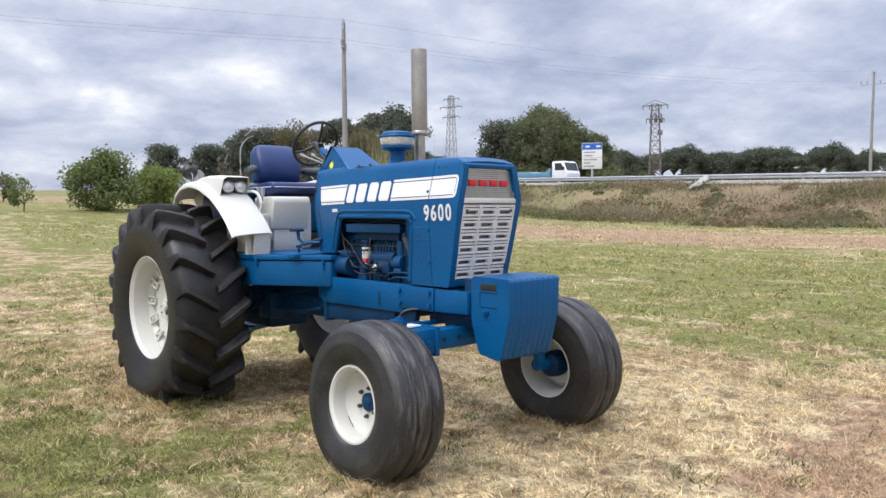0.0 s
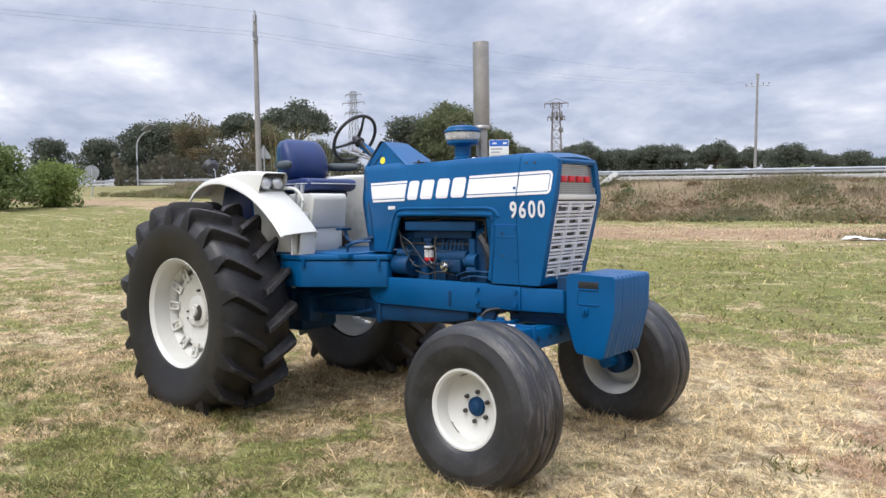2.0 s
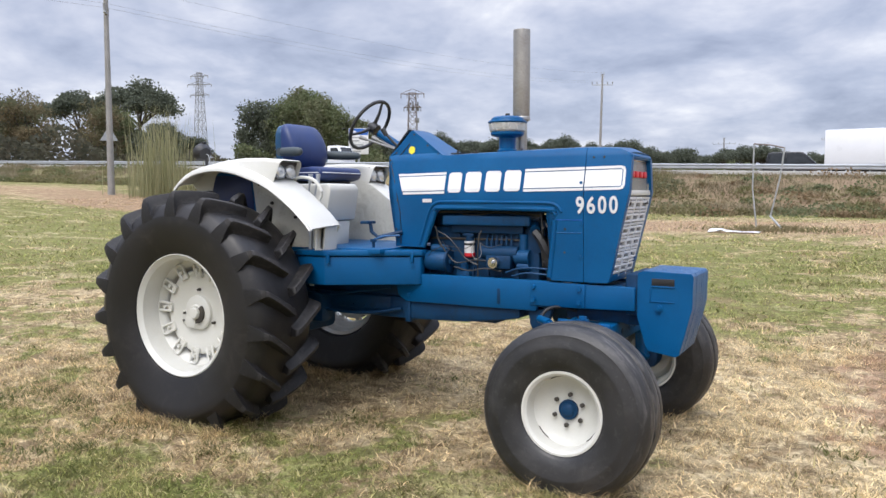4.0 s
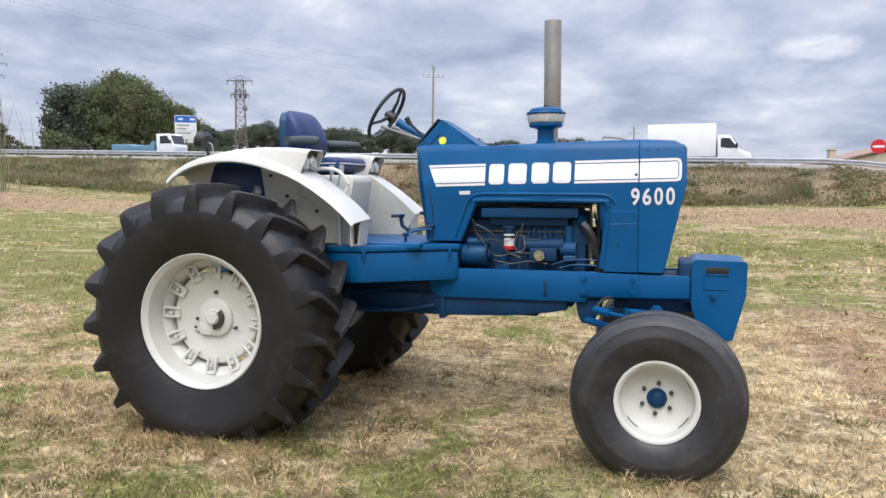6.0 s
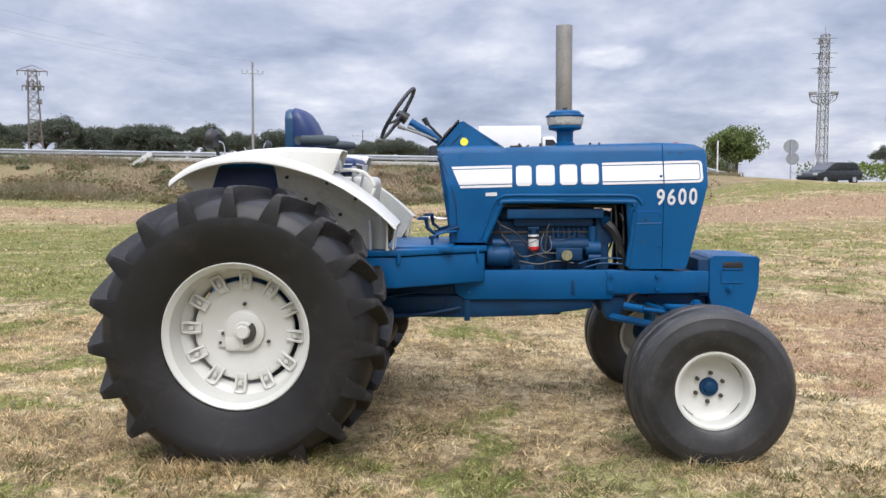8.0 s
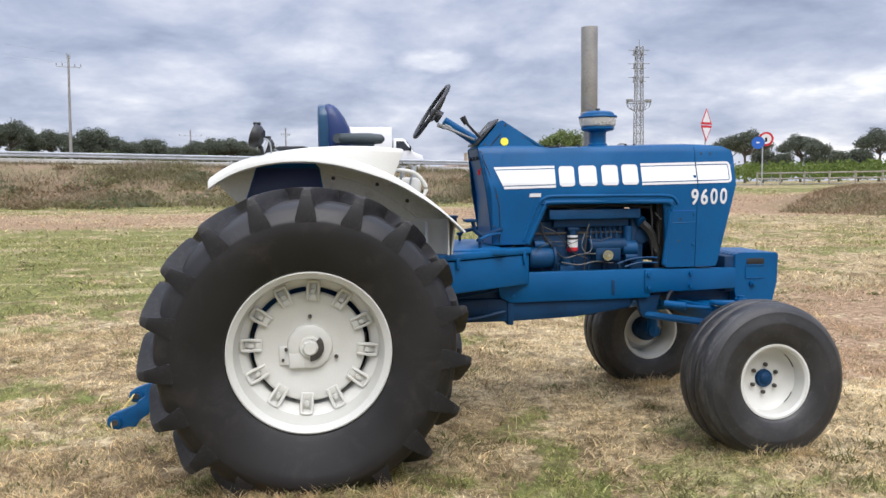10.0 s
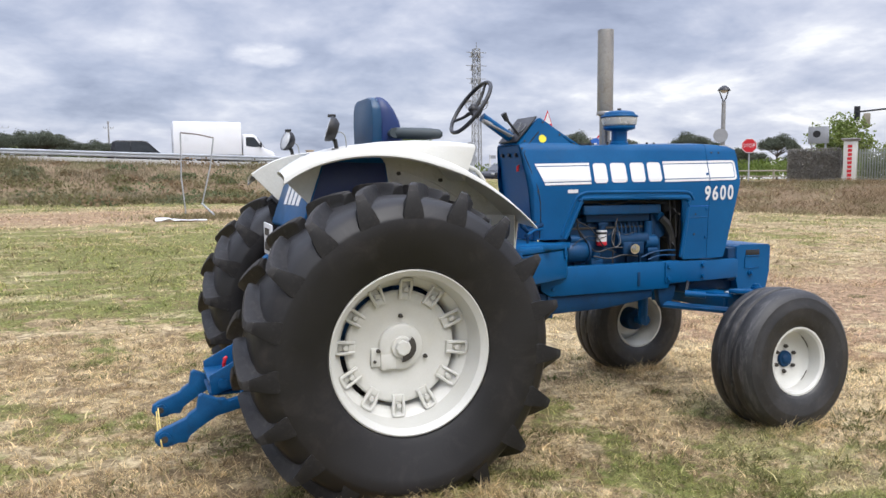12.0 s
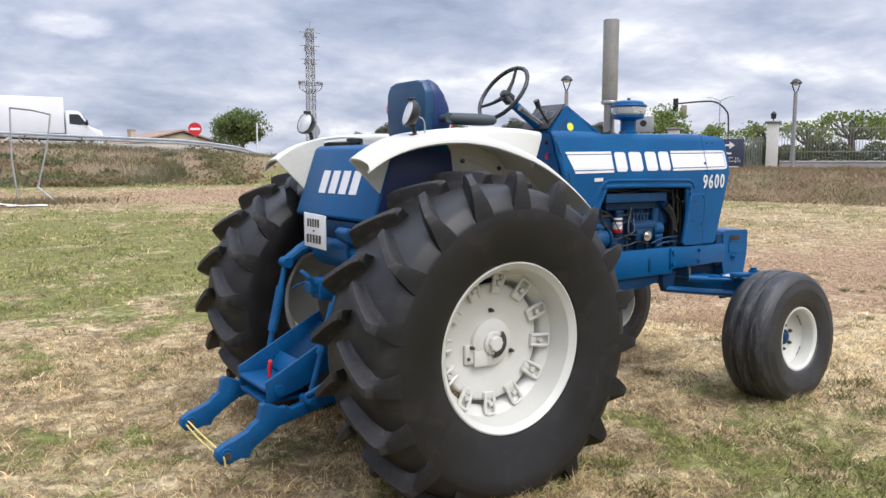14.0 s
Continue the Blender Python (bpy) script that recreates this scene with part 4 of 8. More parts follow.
for side in (-1, 1):
    stripe_rows(1.205, 1.608, stripe_base, side, slant=0.062)
    x0, x1 = 2.196, 2.846
    zb = stripe_base
    # the front stripe closes in a rounded end
    hood_decal("stripe", [(x0, zb(x0) + 0.022), (SEAM - 0.004, zb(SEAM) + 0.022), (SEAM - 0.004, zb(SEAM) + 0.122), (x0, zb(x0) + 0.122)], side)
    a = SEAM + 0.004
    for lo, hi in ((0.022, 0.072), (0.072, 0.122)):
        hood_decal("stripe", [(a, zb(a) + lo), (x1 - 0.030, zb(x1) + lo), (x1 - 0.030, zb(x1) + hi), (a, zb(a) + hi)], side)
    hood_decal("stripe", [(x1 - 0.030, zb(x1) + 0.022), (x1 - 0.023, zb(x1) + 0.030), (x1 - 0.023, zb(x1) + 0.114), (x1 - 0.030, zb(x1) + 0.122)], side)
    for a, b in ((x0, SEAM - 0.004),):
        hood_decal("stripe", [(a, zb(a)), (b, zb(b)), (b, zb(b) + 0.016), (a, zb(a) + 0.016)], side)
        hood_decal("stripe", [(a, zb(a) + 0.128), (b, zb(b) + 0.128), (b, zb(b) + 0.144), (a, zb(a) + 0.144)], side)
    a = SEAM + 0.004
    z1 = zb(x1)
    for strip in ([(a, zb(a)), (x1 - 0.030, z1), (x1 - 0.030, z1 + 0.016), (a, zb(a) + 0.016)],
                  [(a, zb(a) + 0.128), (x1 - 0.030, z1 + 0.128), (x1 - 0.030, z1 + 0.144), (a, zb(a) + 0.144)],
                  [(x1 - 0.030, z1), (x1 - 0.010, z1 + 0.008), (x1 - 0.017, z1 + 0.028), (x1 - 0.030, z1 + 0.016)],
                  [(x1 - 0.010, z1 + 0.008), (x1 - 0.002, z1 + 0.028), (x1 - 0.002, z1 + 0.072), (x1 - 0.017, z1 + 0.072), (x1 - 0.017, z1 + 0.028)],
                  [(x1 - 0.017, z1 + 0.072), (x1 - 0.002, z1 + 0.072), (x1 - 0.002, z1 + 0.116), (x1 - 0.010, z1 + 0.136), (x1 - 0.017, z1 + 0.116)],
                  [(x1 - 0.017, z1 + 0.116), (x1 - 0.010, z1 + 0.136), (x1 - 0.030, z1 + 0.144), (x1 - 0.030, z1 + 0.128)]):
        hood_decal("stripe", strip, side)
    # maker's name as four plain blocks
    for x0, x1 in ((1.634, 1.736), (1.766, 1.886), (1.920, 2.032), (2.058, 2.172)):
        c = 0.014
        za, zc = zb(x0) + 0.006, zb(x0) + 0.140
        hood_decal("emblem_block", [(x0 + c, za), (x1 - c, za), (x1, za + c), (x1, zc - c), (x1 - c, zc), (x0 + c, zc), (x0, zc - c), (x0, za + c)], side, label="plain white emblem block")
    hood_decal("panel_joint", [(2.408, 1.500), (SEAM - 0.004, 1.500), (SEAM - 0.004, 1.504), (2.408, 1.504)], side, "sign_blue", lift=0.002)
    for bx, bz in ((SEAM - 0.018, 1.482), (SEAM - 0.018, 1.275), (SEAM - 0.018, 1.73)):
        part("panel_bolt", rod(B(), (bx, side * (hood_half(bx, bz) - 0.004), bz), (bx, side * (hood_half(bx, bz) + 0.008), bz), 0.010, segs=8), "blue", hood)
    part("panel_hole", rod(B(), (2.475, side * (hood_half(2.475, 1.445) - 0.004), 1.445), (2.475, side * (hood_half(2.475, 1.445) + 0.0015), 1.445), 0.008, segs=10), "black", hood)
    hood_decal("small_label", [(1.432, 1.606), (1.508, 1.608), (1.508, 1.632), (1.432, 1.630)], side, label="small white label")
    n = 14
    hood_decal("round_sticker", [(1.290 + 0.027 * math.cos(math.tau * k / n), 1.972 + 0.027 * math.sin(math.tau * k / n)) for k in range(n)], side, "yellow", label="round yellow sticker")


def text_mesh(body, height, width, depth=0.001, bold=0.0):
    """Letters of the built-in font as a mesh in x and z, its lower left corner at the origin."""
    cu = bpy.data.curves.new("letters", "FONT")
    cu.body, cu.extrude, cu.offset = body, depth, bold
    ob = bpy.data.objects.new("letters", cu)
    scene.collection.objects.link(ob)
    dg = bpy.context.evaluated_depsgraph_get()
    me = bpy.data.meshes.new_from_object(ob.evaluated_get(dg))
    bpy.data.objects.remove(ob)
    bm = B()
    bm.from_mesh(me)
    bpy.data.meshes.remove(me)
    xs, ys = [v.co.x for v in bm.verts], [v.co.y for v in bm.verts]
    x0, y0, sx, sy = min(xs), min(ys), width / (max(xs) - min(xs)), height / (max(ys) - min(ys))
    for v in bm.verts:
        v.co = Vector(((v.co.x - x0) * sx, -v.co.z, (v.co.y - y0) * sy))
    return bm


for i, ch in enumerate("9600"):
    x0 = 2.546 + 0.0695 * i
    one = text_mesh(ch, 0.106, 0.052, bold=0.022)
    for v in one.verts:
        v.co = Vector((x0 + v.co.x, -hood_half(x0 + v.co.x, 1.542 + v.co.z + 0.03 * (x0 - 2.546)) - 0.004 + v.co.y, 1.540 + v.co.z + 0.02 * (x0 - 2.546)))
    part("numeral", one, "decal", hood, "white model numeral", angle=60)

# --- nose: surround, lamp panel and grille ---
def nose_x(z):
    return 2.872 if z > 1.673 else 2.872 - (1.673 - z) * 0.223


rows = []
for z in (1.893, 1.86, 1.76, 1.673, 1.50, 1.30, 1.150):
    o, i = hood_half(2.87, z), hood_half(2.87, z) - 0.045
    if z > 1.88:
        o, i = 0.215, 0.19
    rows.append((z, o, i))
for side in (-1, 1):
    bm = B()
    ring = [[bm.verts.new((nose_x(z) + 0.002, side * o, z)), bm.verts.new((nose_x(z) + 0.002, side * i, z)), bm.verts.new((nose_x(z) - 0.05, side * i, z)), bm.verts.new((nose_x(z) - 0.05, side * (o - 0.01), z))] for z, o, i in rows]
    for a, b in zip(ring, ring[1:]):
        for j in range(4):
            bm.faces.new((a[j], a[(j + 1) % 4], b[(j + 1) % 4], b[j]))
    for r in (ring[0], ring[-1]):
        bm.faces.new(r)
    bmesh.ops.recalc_face_normals(bm, faces=bm.faces)
    part("nose_surround", bm, "blue", hood)
bm = B()
prism(bm, [(2.81, 1.930), (2.862, 1.905), (2.873, 1.893), (2.870, 1.872), (2.81, 1.880)], -0.222, 0.222, bevel=0.004)
part("nose_header", bm, "blue", hood)
bm = B()
prism(bm, [(2.70, 1.120), (2.750, 1.122), (2.757, 1.165), (2.70, 1.165)], -0.262, 0.262, bevel=0.006)
part("nose_sill", bm, "blue", hood)
grille = new("grille", to_mesh("grille", prism(B(), [(2.835, 1.872), (2.842, 1.872), (2.842, 1.672), (2.720, 1.150), (2.712, 1.150), (2.835, 1.672)], -0.236, 0.236), "grey_mesh"))
grille.parent = tractor
tagged(grille, "white slotted radiator grille with a grey lamp panel")
# thin ribs over the lamp panel
rib = to_mesh("rib", box(B(), 2.842, 2.8475, -0.228, 0.228, -0.0028, 0.0028), "lens")
for k in range(15):
    ob = new("rib", rib)
    ob.parent = grille
    ob.matrix_basis = Matrix.Translation((0, 0, 1.690 + 0.0128 * k))
for side in (-1, 1):
    bm = B()
    prism(bm, [(2.845, 1.868), (2.858, 1.868), (2.858, 1.680), (2.845, 1.680)], side * 0.226, side * 0.238, bevel=0.003)
    part("lamp_trim", bm, "chrome", grille, "bright metal trim")
part("lamp_trim", box(B(), 2.842, 2.866, -0.240, 0.240, 1.652, 1.684, 0.005), "white", grille)
part("lamp_trim", box(B(), 2.845, 2.858, -0.2, 0.2, 1.862, 1.872, 0.003), "chrome", grille)
for k in range(4):
    y = -0.150 + 0.095 * k
    part("badge_block", box(B(), 2.847, 2.862, y - 0.032, y + 0.032, 1.762, 1.800, 0.004), "red", grille, "plain red badge block")
# white cells, three across and six down, on the sloping lower grille
TILT_G = Matrix.Translation((2.853, 0, 1.640)) @ Matrix.Rotation(math.atan(0.223), 4, "Y")
cell = B()
for a, b, c, d in ((-0.069, 0.069, 0.0125, 0.0255), (-0.069, 0.069, -0.0255, -0.0125), (-0.069, -0.052, -0.014, 0.014), (0.052, 0.069, -0.014, 0.014)):
    box(cell, -0.012, 0.010, a, b, c, d, 0.002, 1)
cell_me = to_mesh("grille_cell", cell, "decal")
bar_me = to_mesh("grille_bar", box(B(), -0.014, 0.006, -0.236, 0.236, -0.0072, 0.0072, 0.002, 1), "decal")
post_me = to_mesh("grille_post", box(B(), -0.014, 0.012, -0.007, 0.007, -0.502, 0.004, 0.002, 1), "decal")
for r in range(6):
    for c in range(3):
        ob = new("grille_cell", cell_me)
        ob.parent = grille
        ob.matrix_basis = TILT_G @ Matrix.Translation((0, (c - 1) * 0.1525, -0.046 - 0.0815 * r))
for r in range(7):
    ob = new("grille_bar", bar_me)
    ob.parent = grille
    ob.matrix_basis = TILT_G @ Matrix.Translation((0, 0, -0.0055 - 0.0815 * r))
for y in (-0.230, -0.076, 0.076, 0.230):
    ob = new("grille_post", post_me)
    ob.parent = grille
    ob.matrix_basis = TILT_G @ Matrix.Translation((0, y, 0))
for y in (-0.2, 0.2):
    c = TILT_G @ Vector((0.0, y, -0.035))
    part("grille_screw", rod(B(), c, c + Vector((0.016, 0, 0)), 0.010, segs=10), "iron", grille)

# --- exhaust and air cleaner ---
bm = B()
lathe(bm, [(0.054, 2.785), (0.058, 2.785), (0.058, 2.20), (0.050, 2.165), (0.050, 2.175), (0.054, 2.21)], 32, axis="z", closed=True)
for v in bm.verts:
    v.co.x += 1.990
    v.co.y += 0.155
exhaust = part("exhaust_muffler", bm, "steel", tractor, "tall dull steel exhaust stack")
part("exhaust_pipe", rod(B(), (1.99, 0.155, 1.93), (1.99, 0.155, 2.20), 0.040, segs=24), "steel", exhaust)
bm = B()
lathe(bm, [(0.051, 2.170), (0.062, 2.172), (0.062, 2.19), (0.059, 2.195)], 24, axis="z", closed=True)
for v in bm.verts:
    v.co.x += 1.990
    v.co.y += 0.155
part("exhaust_clamp", bm, "steel", exhaust)
AC = (1.976, -0.045)


def turned(prof, at, segs=40):
    bm = lathe(B(), prof, segs, axis="z")
    for v in bm.verts:
        v.co.x += at[0]
        v.co.y += at[1]
    return bm


cleaner = part("air_precleaner", turned([(0.0, 1.93), (0.066, 1.935), (0.066, 1.958), (0.056, 1.966), (0.056, 2.035), (0.062, 2.042), (0.105, 2.052), (0.112, 2.060), (0.112, 2.076), (0.0, 2.076)], AC), "blue", tractor, "mushroom-shaped blue air pre-cleaner with a clear bowl")
part("bowl", turned([(0.0, 2.077), (0.110, 2.077), (0.119, 2.085), (0.126, 2.125), (0.122, 2.134), (0.0, 2.134)], AC), "bowl", cleaner, "dusty clear plastic bowl")
part("core", turned([(0.0, 2.079), (0.075, 2.079), (0.075, 2.131), (0.0, 2.131)], AC), "steel", cleaner)
part("cap", turned([(0.0, 2.184), (0.06, 2.182), (0.095, 2.176), (0.108, 2.166), (0.112, 2.152), (0.128, 2.150), (0.132, 2.142), (0.128, 2.135), (0.0, 2.135)], AC), "blue", cleaner, "domed blue cap")
part("wing_nut", rod(box(B(), AC[0] - 0.016, AC[0] + 0.016, AC[1] - 0.004, AC[1] + 0.004, 2.188, 2.202, 0.003), (*AC, 2.18), (*AC, 2.196), 0.008), "iron", cleaner)
part("hood_clip", box(box(B(), 1.72, 1.73, -0.1, 0.1, 1.936, 1.950), 1.60, 1.68, -0.15, -0.05, 1.936, 1.944), "iron", hood)
for x in (2.13, 2.19, 1.80, 1.66):
    part("hood_screw", rod(B(), (x, -0.16, 1.93), (x, -0.16, 1.956), 0.008, segs=8), "iron", hood)

# --- frame, engine and gearbox ---
chassis = new("chassis", to_mesh("chassis", prism(B(), [(1.30, 0.915), (2.27, 0.915), (2.28, 0.945), (2.905, 0.960), (2.905, 1.100), (2.28, 1.112), (1.232, 1.112), (1.212, 1.05), (1.232, 0.955)], -0.250, -0.205, bevel=0.006), "blue"))
chassis.parent = tractor
tagged(chassis, "blue front frame rails")
part("frame_rail", prism(B(), [(1.30, 0.915), (2.27, 0.915), (2.28, 0.945), (2.905, 0.960), (2.905, 1.100), (2.28, 1.112), (1.232, 1.112), (1.212, 1.05), (1.232, 0.955)], 0.205, 0.250, bevel=0.006), "blue", chassis)
for side in (-1, 1):
    part("rail_plate", box(B(), 2.235, 2.60, min(side * 0.250, side * 0.262), max(side * 0.250, side * 0.262), 0.955, 1.106, 0.004), "blue", chassis)
    for x in (2.26, 2.565):
        for z in (0.990, 1.075):
            part("rail_bolt", rod(B(), (x, side * 0.255, z), (x, side * 0.278, z), 0.016, segs=6), "blue", chassis)
    part("rail_bolt", rod(B(), (1.32, side * 0.245, 0.965), (1.32, side * 0.262, 0.965), 0.013, segs=6), "blue", chassis)
    part("drain_tube", box(B(), 2.00, 2.022, min(side * 0.249, side * 0.256), max(side * 0.249, side * 0.256), 0.945, 1.045, 0.003), "dark_blue", chassis)
part("cross_member", box(B(), 2.60, 2.90, -0.205, 0.205, 0.97, 1.09, 0.01), "dark_blue", chassis)
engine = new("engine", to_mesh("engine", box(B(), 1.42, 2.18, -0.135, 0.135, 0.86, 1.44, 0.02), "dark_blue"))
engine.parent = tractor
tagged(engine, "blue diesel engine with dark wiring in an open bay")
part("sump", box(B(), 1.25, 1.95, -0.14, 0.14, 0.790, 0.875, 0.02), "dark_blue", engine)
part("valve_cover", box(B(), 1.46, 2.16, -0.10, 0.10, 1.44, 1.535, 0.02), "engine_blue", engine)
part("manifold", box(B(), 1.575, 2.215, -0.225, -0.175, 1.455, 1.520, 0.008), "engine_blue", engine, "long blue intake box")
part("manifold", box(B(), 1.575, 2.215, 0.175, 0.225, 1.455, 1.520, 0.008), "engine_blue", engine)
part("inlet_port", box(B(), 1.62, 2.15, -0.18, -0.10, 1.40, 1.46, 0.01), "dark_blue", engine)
bm = B()
lathe(bm, [(0.0, 1.44), (0.062, 1.44), (0.070, 1.452), (0.070, 1.60), (0.062, 1.612), (0.03, 1.614), (0.028, 1.632), (0.0, 1.634)], 28, axis="y")
bmesh.ops.transform(bm, matrix=Matrix.Translation((0, -0.178, 1.205)) @ Matrix.Rotation(radians(-90), 4, "Z"), verts=bm.verts)
part("starter_motor", bm, "engine_blue", engine, "round blue starter motor")
part("oil_filter_head", rod(box(B(), 1.715, 1.795, -0.19, -0.12, 1.375, 1.400, 0.008), (1.755, -0.16, 1.34), (1.755, -0.16, 1.38), 0.030), "dark_blue", engine)
flt = part("oil_filter", turned([(0.0, 1.235), (0.026, 1.237), (0.036, 1.245), (0.036, 1.345), (0.0, 1.347)], (1.755, -0.165), 24), "decal", engine, "white and red filter canister")
part("filter_band", turned([(0.0, 1.234), (0.030, 1.236), (0.0375, 1.246), (0.0375, 1.266), (0.0, 1.266)], (1.755, -0.165), 24), "red", flt, "red band")
part("filter_band", turned([(0.0, 1.318), (0.0375, 1.318), (0.0375, 1.333), (0.0, 1.333)], (1.755, -0.165), 24), "black", flt)
pump = part("injection_pump", box(rod(B(), (1.86, -0.175, 1.275), (2.12, -0.175, 1.275), 0.044, segs=18), 1.90, 2.08, -0.22, -0.13, 1.17, 1.26, 0.012), "dark_blue", engine, "blue injection pump")
for k in range(6):
    x = 1.885 + 0.036 * k
    part("pump_outlet", rod(B(), (x, -0.17, 1.30), (x, -0.165, 1.36), 0.010, segs=8), "dark_blue", pump)
part("pump_end", rod(rod(rod(B(), (2.10, -0.17, 1.25), (2.20, -0.17, 1.25), 0.05, segs=14), (2.15, -0.16, 1.28), (2.15, -0.16, 1.40), 0.03), (2.12, -0.18, 1.19), (2.20, -0.18, 1.19), 0.03), "engine_blue", pump)
bm = rod(rod(rod(B(), (1.975, -0.215, 1.215), (1.970, -0.262, 1.212), 0.036, segs=12), (1.970, -0.262, 1.212), (1.968, -0.272, 1.211), 0.024, segs=12), (1.968, -0.272, 1.211), (1.967, -0.285, 1.211), 0.012, segs=8)
part("fuel_filter_bowl", bm, "chrome", engine, "bright metal pump cap")
for pts, r, mat in (
    ([(2.24, -0.19, 1.42), (2.285, -0.2, 1.37), (2.325, -0.2, 1.28), (2.345, -0.19, 1.17), (2.35, -0.18, 1.10)], 0.030, "black"),
    ([(1.56, -0.2, 1.34), (1.64, -0.215, 1.28), (1.75, -0.21, 1.30), (1.84, -0.215, 1.34), (1.92, -0.215, 1.31), (2.02, -0.21, 1.335)], 0.0025, "black"),
    ([(1.52, -0.21, 1.38), (1.60, -0.22, 1.27), (1.68, -0.215, 1.20), (1.80, -0.21, 1.22), (1.93, -0.21, 1.22)], 0.0055, "black"),
    ([(1.45, -0.23, 1.20), (1.50, -0.24, 1.27), (1.60, -0.235, 1.31), (1.72, -0.225, 1.30)], 0.0025, "black"),
    ([(1.82, -0.22, 1.36), (1.80, -0.225, 1.28), (1.83, -0.225, 1.23), (1.87, -0.225, 1.26), (1.86, -0.22, 1.34)], 0.0024, "lattice"),
    ([(2.05, -0.23, 1.15), (2.14, -0.24, 1.18), (2.25, -0.24, 1.19), (2.34, -0.23, 1.185)], 0.006, "engine_blue"),
    ([(2.10, -0.235, 1.13), (2.20, -0.24, 1.155), (2.34, -0.23, 1.15)], 0.006, "engine_blue"),
    ([(1.66, -0.2, 1.555), (1.76, -0.215, 1.525), (1.88, -0.215, 1.53), (1.98, -0.2, 1.556)], 0.007, "black"),
):
    part("hose" if r > 0.02 else "wire", tube(B(), curve_pts(pts, 6), r, 6), mat, engine)
for side in (-1, 1):
    part("fan_shroud", box(B(), 2.375, 2.42, min(side * 0.19, side * 0.23), max(side * 0.19, side * 0.23), 1.12, 1.55, 0.01), "black", engine)
part("radiator", box(B(), 2.47, 2.60, -0.23, 0.23, 1.12, 1.62, 0.01), "black", engine)
fan = part("fan", rod(B(), (2.18, 0, 1.34), (2.35, 0, 1.34), 0.05), "black", engine)
for k in range(6):
    a = math.tau * k / 6
    one = box(B(), -0.004, 0.004, -0.03, 0.03, -0.10, 0.10, 0.002)
    bmesh.ops.transform(one, matrix=Matrix.Translation((2.33, 0.17 * math.sin(a), 1.34 + 0.17 * math.cos(a))) @ Matrix.Rotation(-a, 4, "X") @ Matrix.Rotation(0.5, 4, "Z"), verts=one.verts)
    part("fan_blade", one, "black", fan)
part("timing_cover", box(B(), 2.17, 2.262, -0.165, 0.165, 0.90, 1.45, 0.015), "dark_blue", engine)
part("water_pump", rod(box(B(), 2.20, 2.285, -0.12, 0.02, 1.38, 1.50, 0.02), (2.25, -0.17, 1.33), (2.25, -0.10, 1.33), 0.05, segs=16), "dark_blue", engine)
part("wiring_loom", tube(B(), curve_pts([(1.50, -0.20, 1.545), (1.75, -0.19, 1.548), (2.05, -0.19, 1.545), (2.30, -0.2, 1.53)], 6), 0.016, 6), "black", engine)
# black panel added under the hood top to darken the engine bay
part("bay_shade_panel", box(B(), 1.52, 2.30, -0.12, 0.14, 1.535, 1.60, 0.02), "black", engine)
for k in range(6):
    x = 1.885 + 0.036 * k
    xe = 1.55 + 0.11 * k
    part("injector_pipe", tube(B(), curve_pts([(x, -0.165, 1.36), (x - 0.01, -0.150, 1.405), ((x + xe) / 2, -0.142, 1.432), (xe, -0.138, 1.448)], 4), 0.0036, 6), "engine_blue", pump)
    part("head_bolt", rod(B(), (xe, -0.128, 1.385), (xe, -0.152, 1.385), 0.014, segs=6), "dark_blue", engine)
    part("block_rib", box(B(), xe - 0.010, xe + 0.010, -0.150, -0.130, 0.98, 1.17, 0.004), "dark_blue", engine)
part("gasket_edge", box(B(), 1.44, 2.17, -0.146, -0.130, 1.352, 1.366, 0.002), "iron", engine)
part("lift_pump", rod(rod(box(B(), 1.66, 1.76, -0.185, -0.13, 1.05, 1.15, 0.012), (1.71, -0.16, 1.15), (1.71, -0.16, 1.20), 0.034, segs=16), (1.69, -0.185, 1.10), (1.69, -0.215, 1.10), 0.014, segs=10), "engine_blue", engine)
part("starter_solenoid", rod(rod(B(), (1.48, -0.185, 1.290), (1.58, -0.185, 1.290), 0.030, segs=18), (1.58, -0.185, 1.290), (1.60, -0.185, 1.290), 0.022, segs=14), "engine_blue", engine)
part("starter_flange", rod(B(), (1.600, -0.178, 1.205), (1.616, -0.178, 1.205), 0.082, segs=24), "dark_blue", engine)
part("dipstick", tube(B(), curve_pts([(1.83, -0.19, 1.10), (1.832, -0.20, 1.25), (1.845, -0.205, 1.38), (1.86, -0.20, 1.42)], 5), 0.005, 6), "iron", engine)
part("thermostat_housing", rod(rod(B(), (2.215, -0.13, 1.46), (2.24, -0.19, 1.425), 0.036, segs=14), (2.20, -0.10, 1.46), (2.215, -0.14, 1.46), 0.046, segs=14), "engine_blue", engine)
for pts, r in (
    ([(1.47, -0.20, 1.50), (1.52, -0.215, 1.43), (1.535, -0.215, 1.36), (1.56, -0.21, 1.30)], 0.0055),
    ([(1.535, -0.215, 1.41), (1.62, -0.22, 1.37), (1.68, -0.22, 1.31), (1.75, -0.215, 1.23), (1.84, -0.215, 1.19)], 0.0045),
    ([(1.66, -0.21, 1.17), (1.78, -0.225, 1.15), (1.90, -0.225, 1.17), (2.02, -0.225, 1.155)], 0.006),
    ([(2.29, -0.21, 1.54), (2.30, -0.215, 1.44), (2.30, -0.215, 1.30), (2.31, -0.21, 1.18)], 0.008),
    ([(2.335, -0.215, 1.54), (2.345, -0.22, 1.42), (2.35, -0.22, 1.28)], 0.007),
):
    part("wire", tube(B(), curve_pts(pts, 6), r, 6), "black", engine)
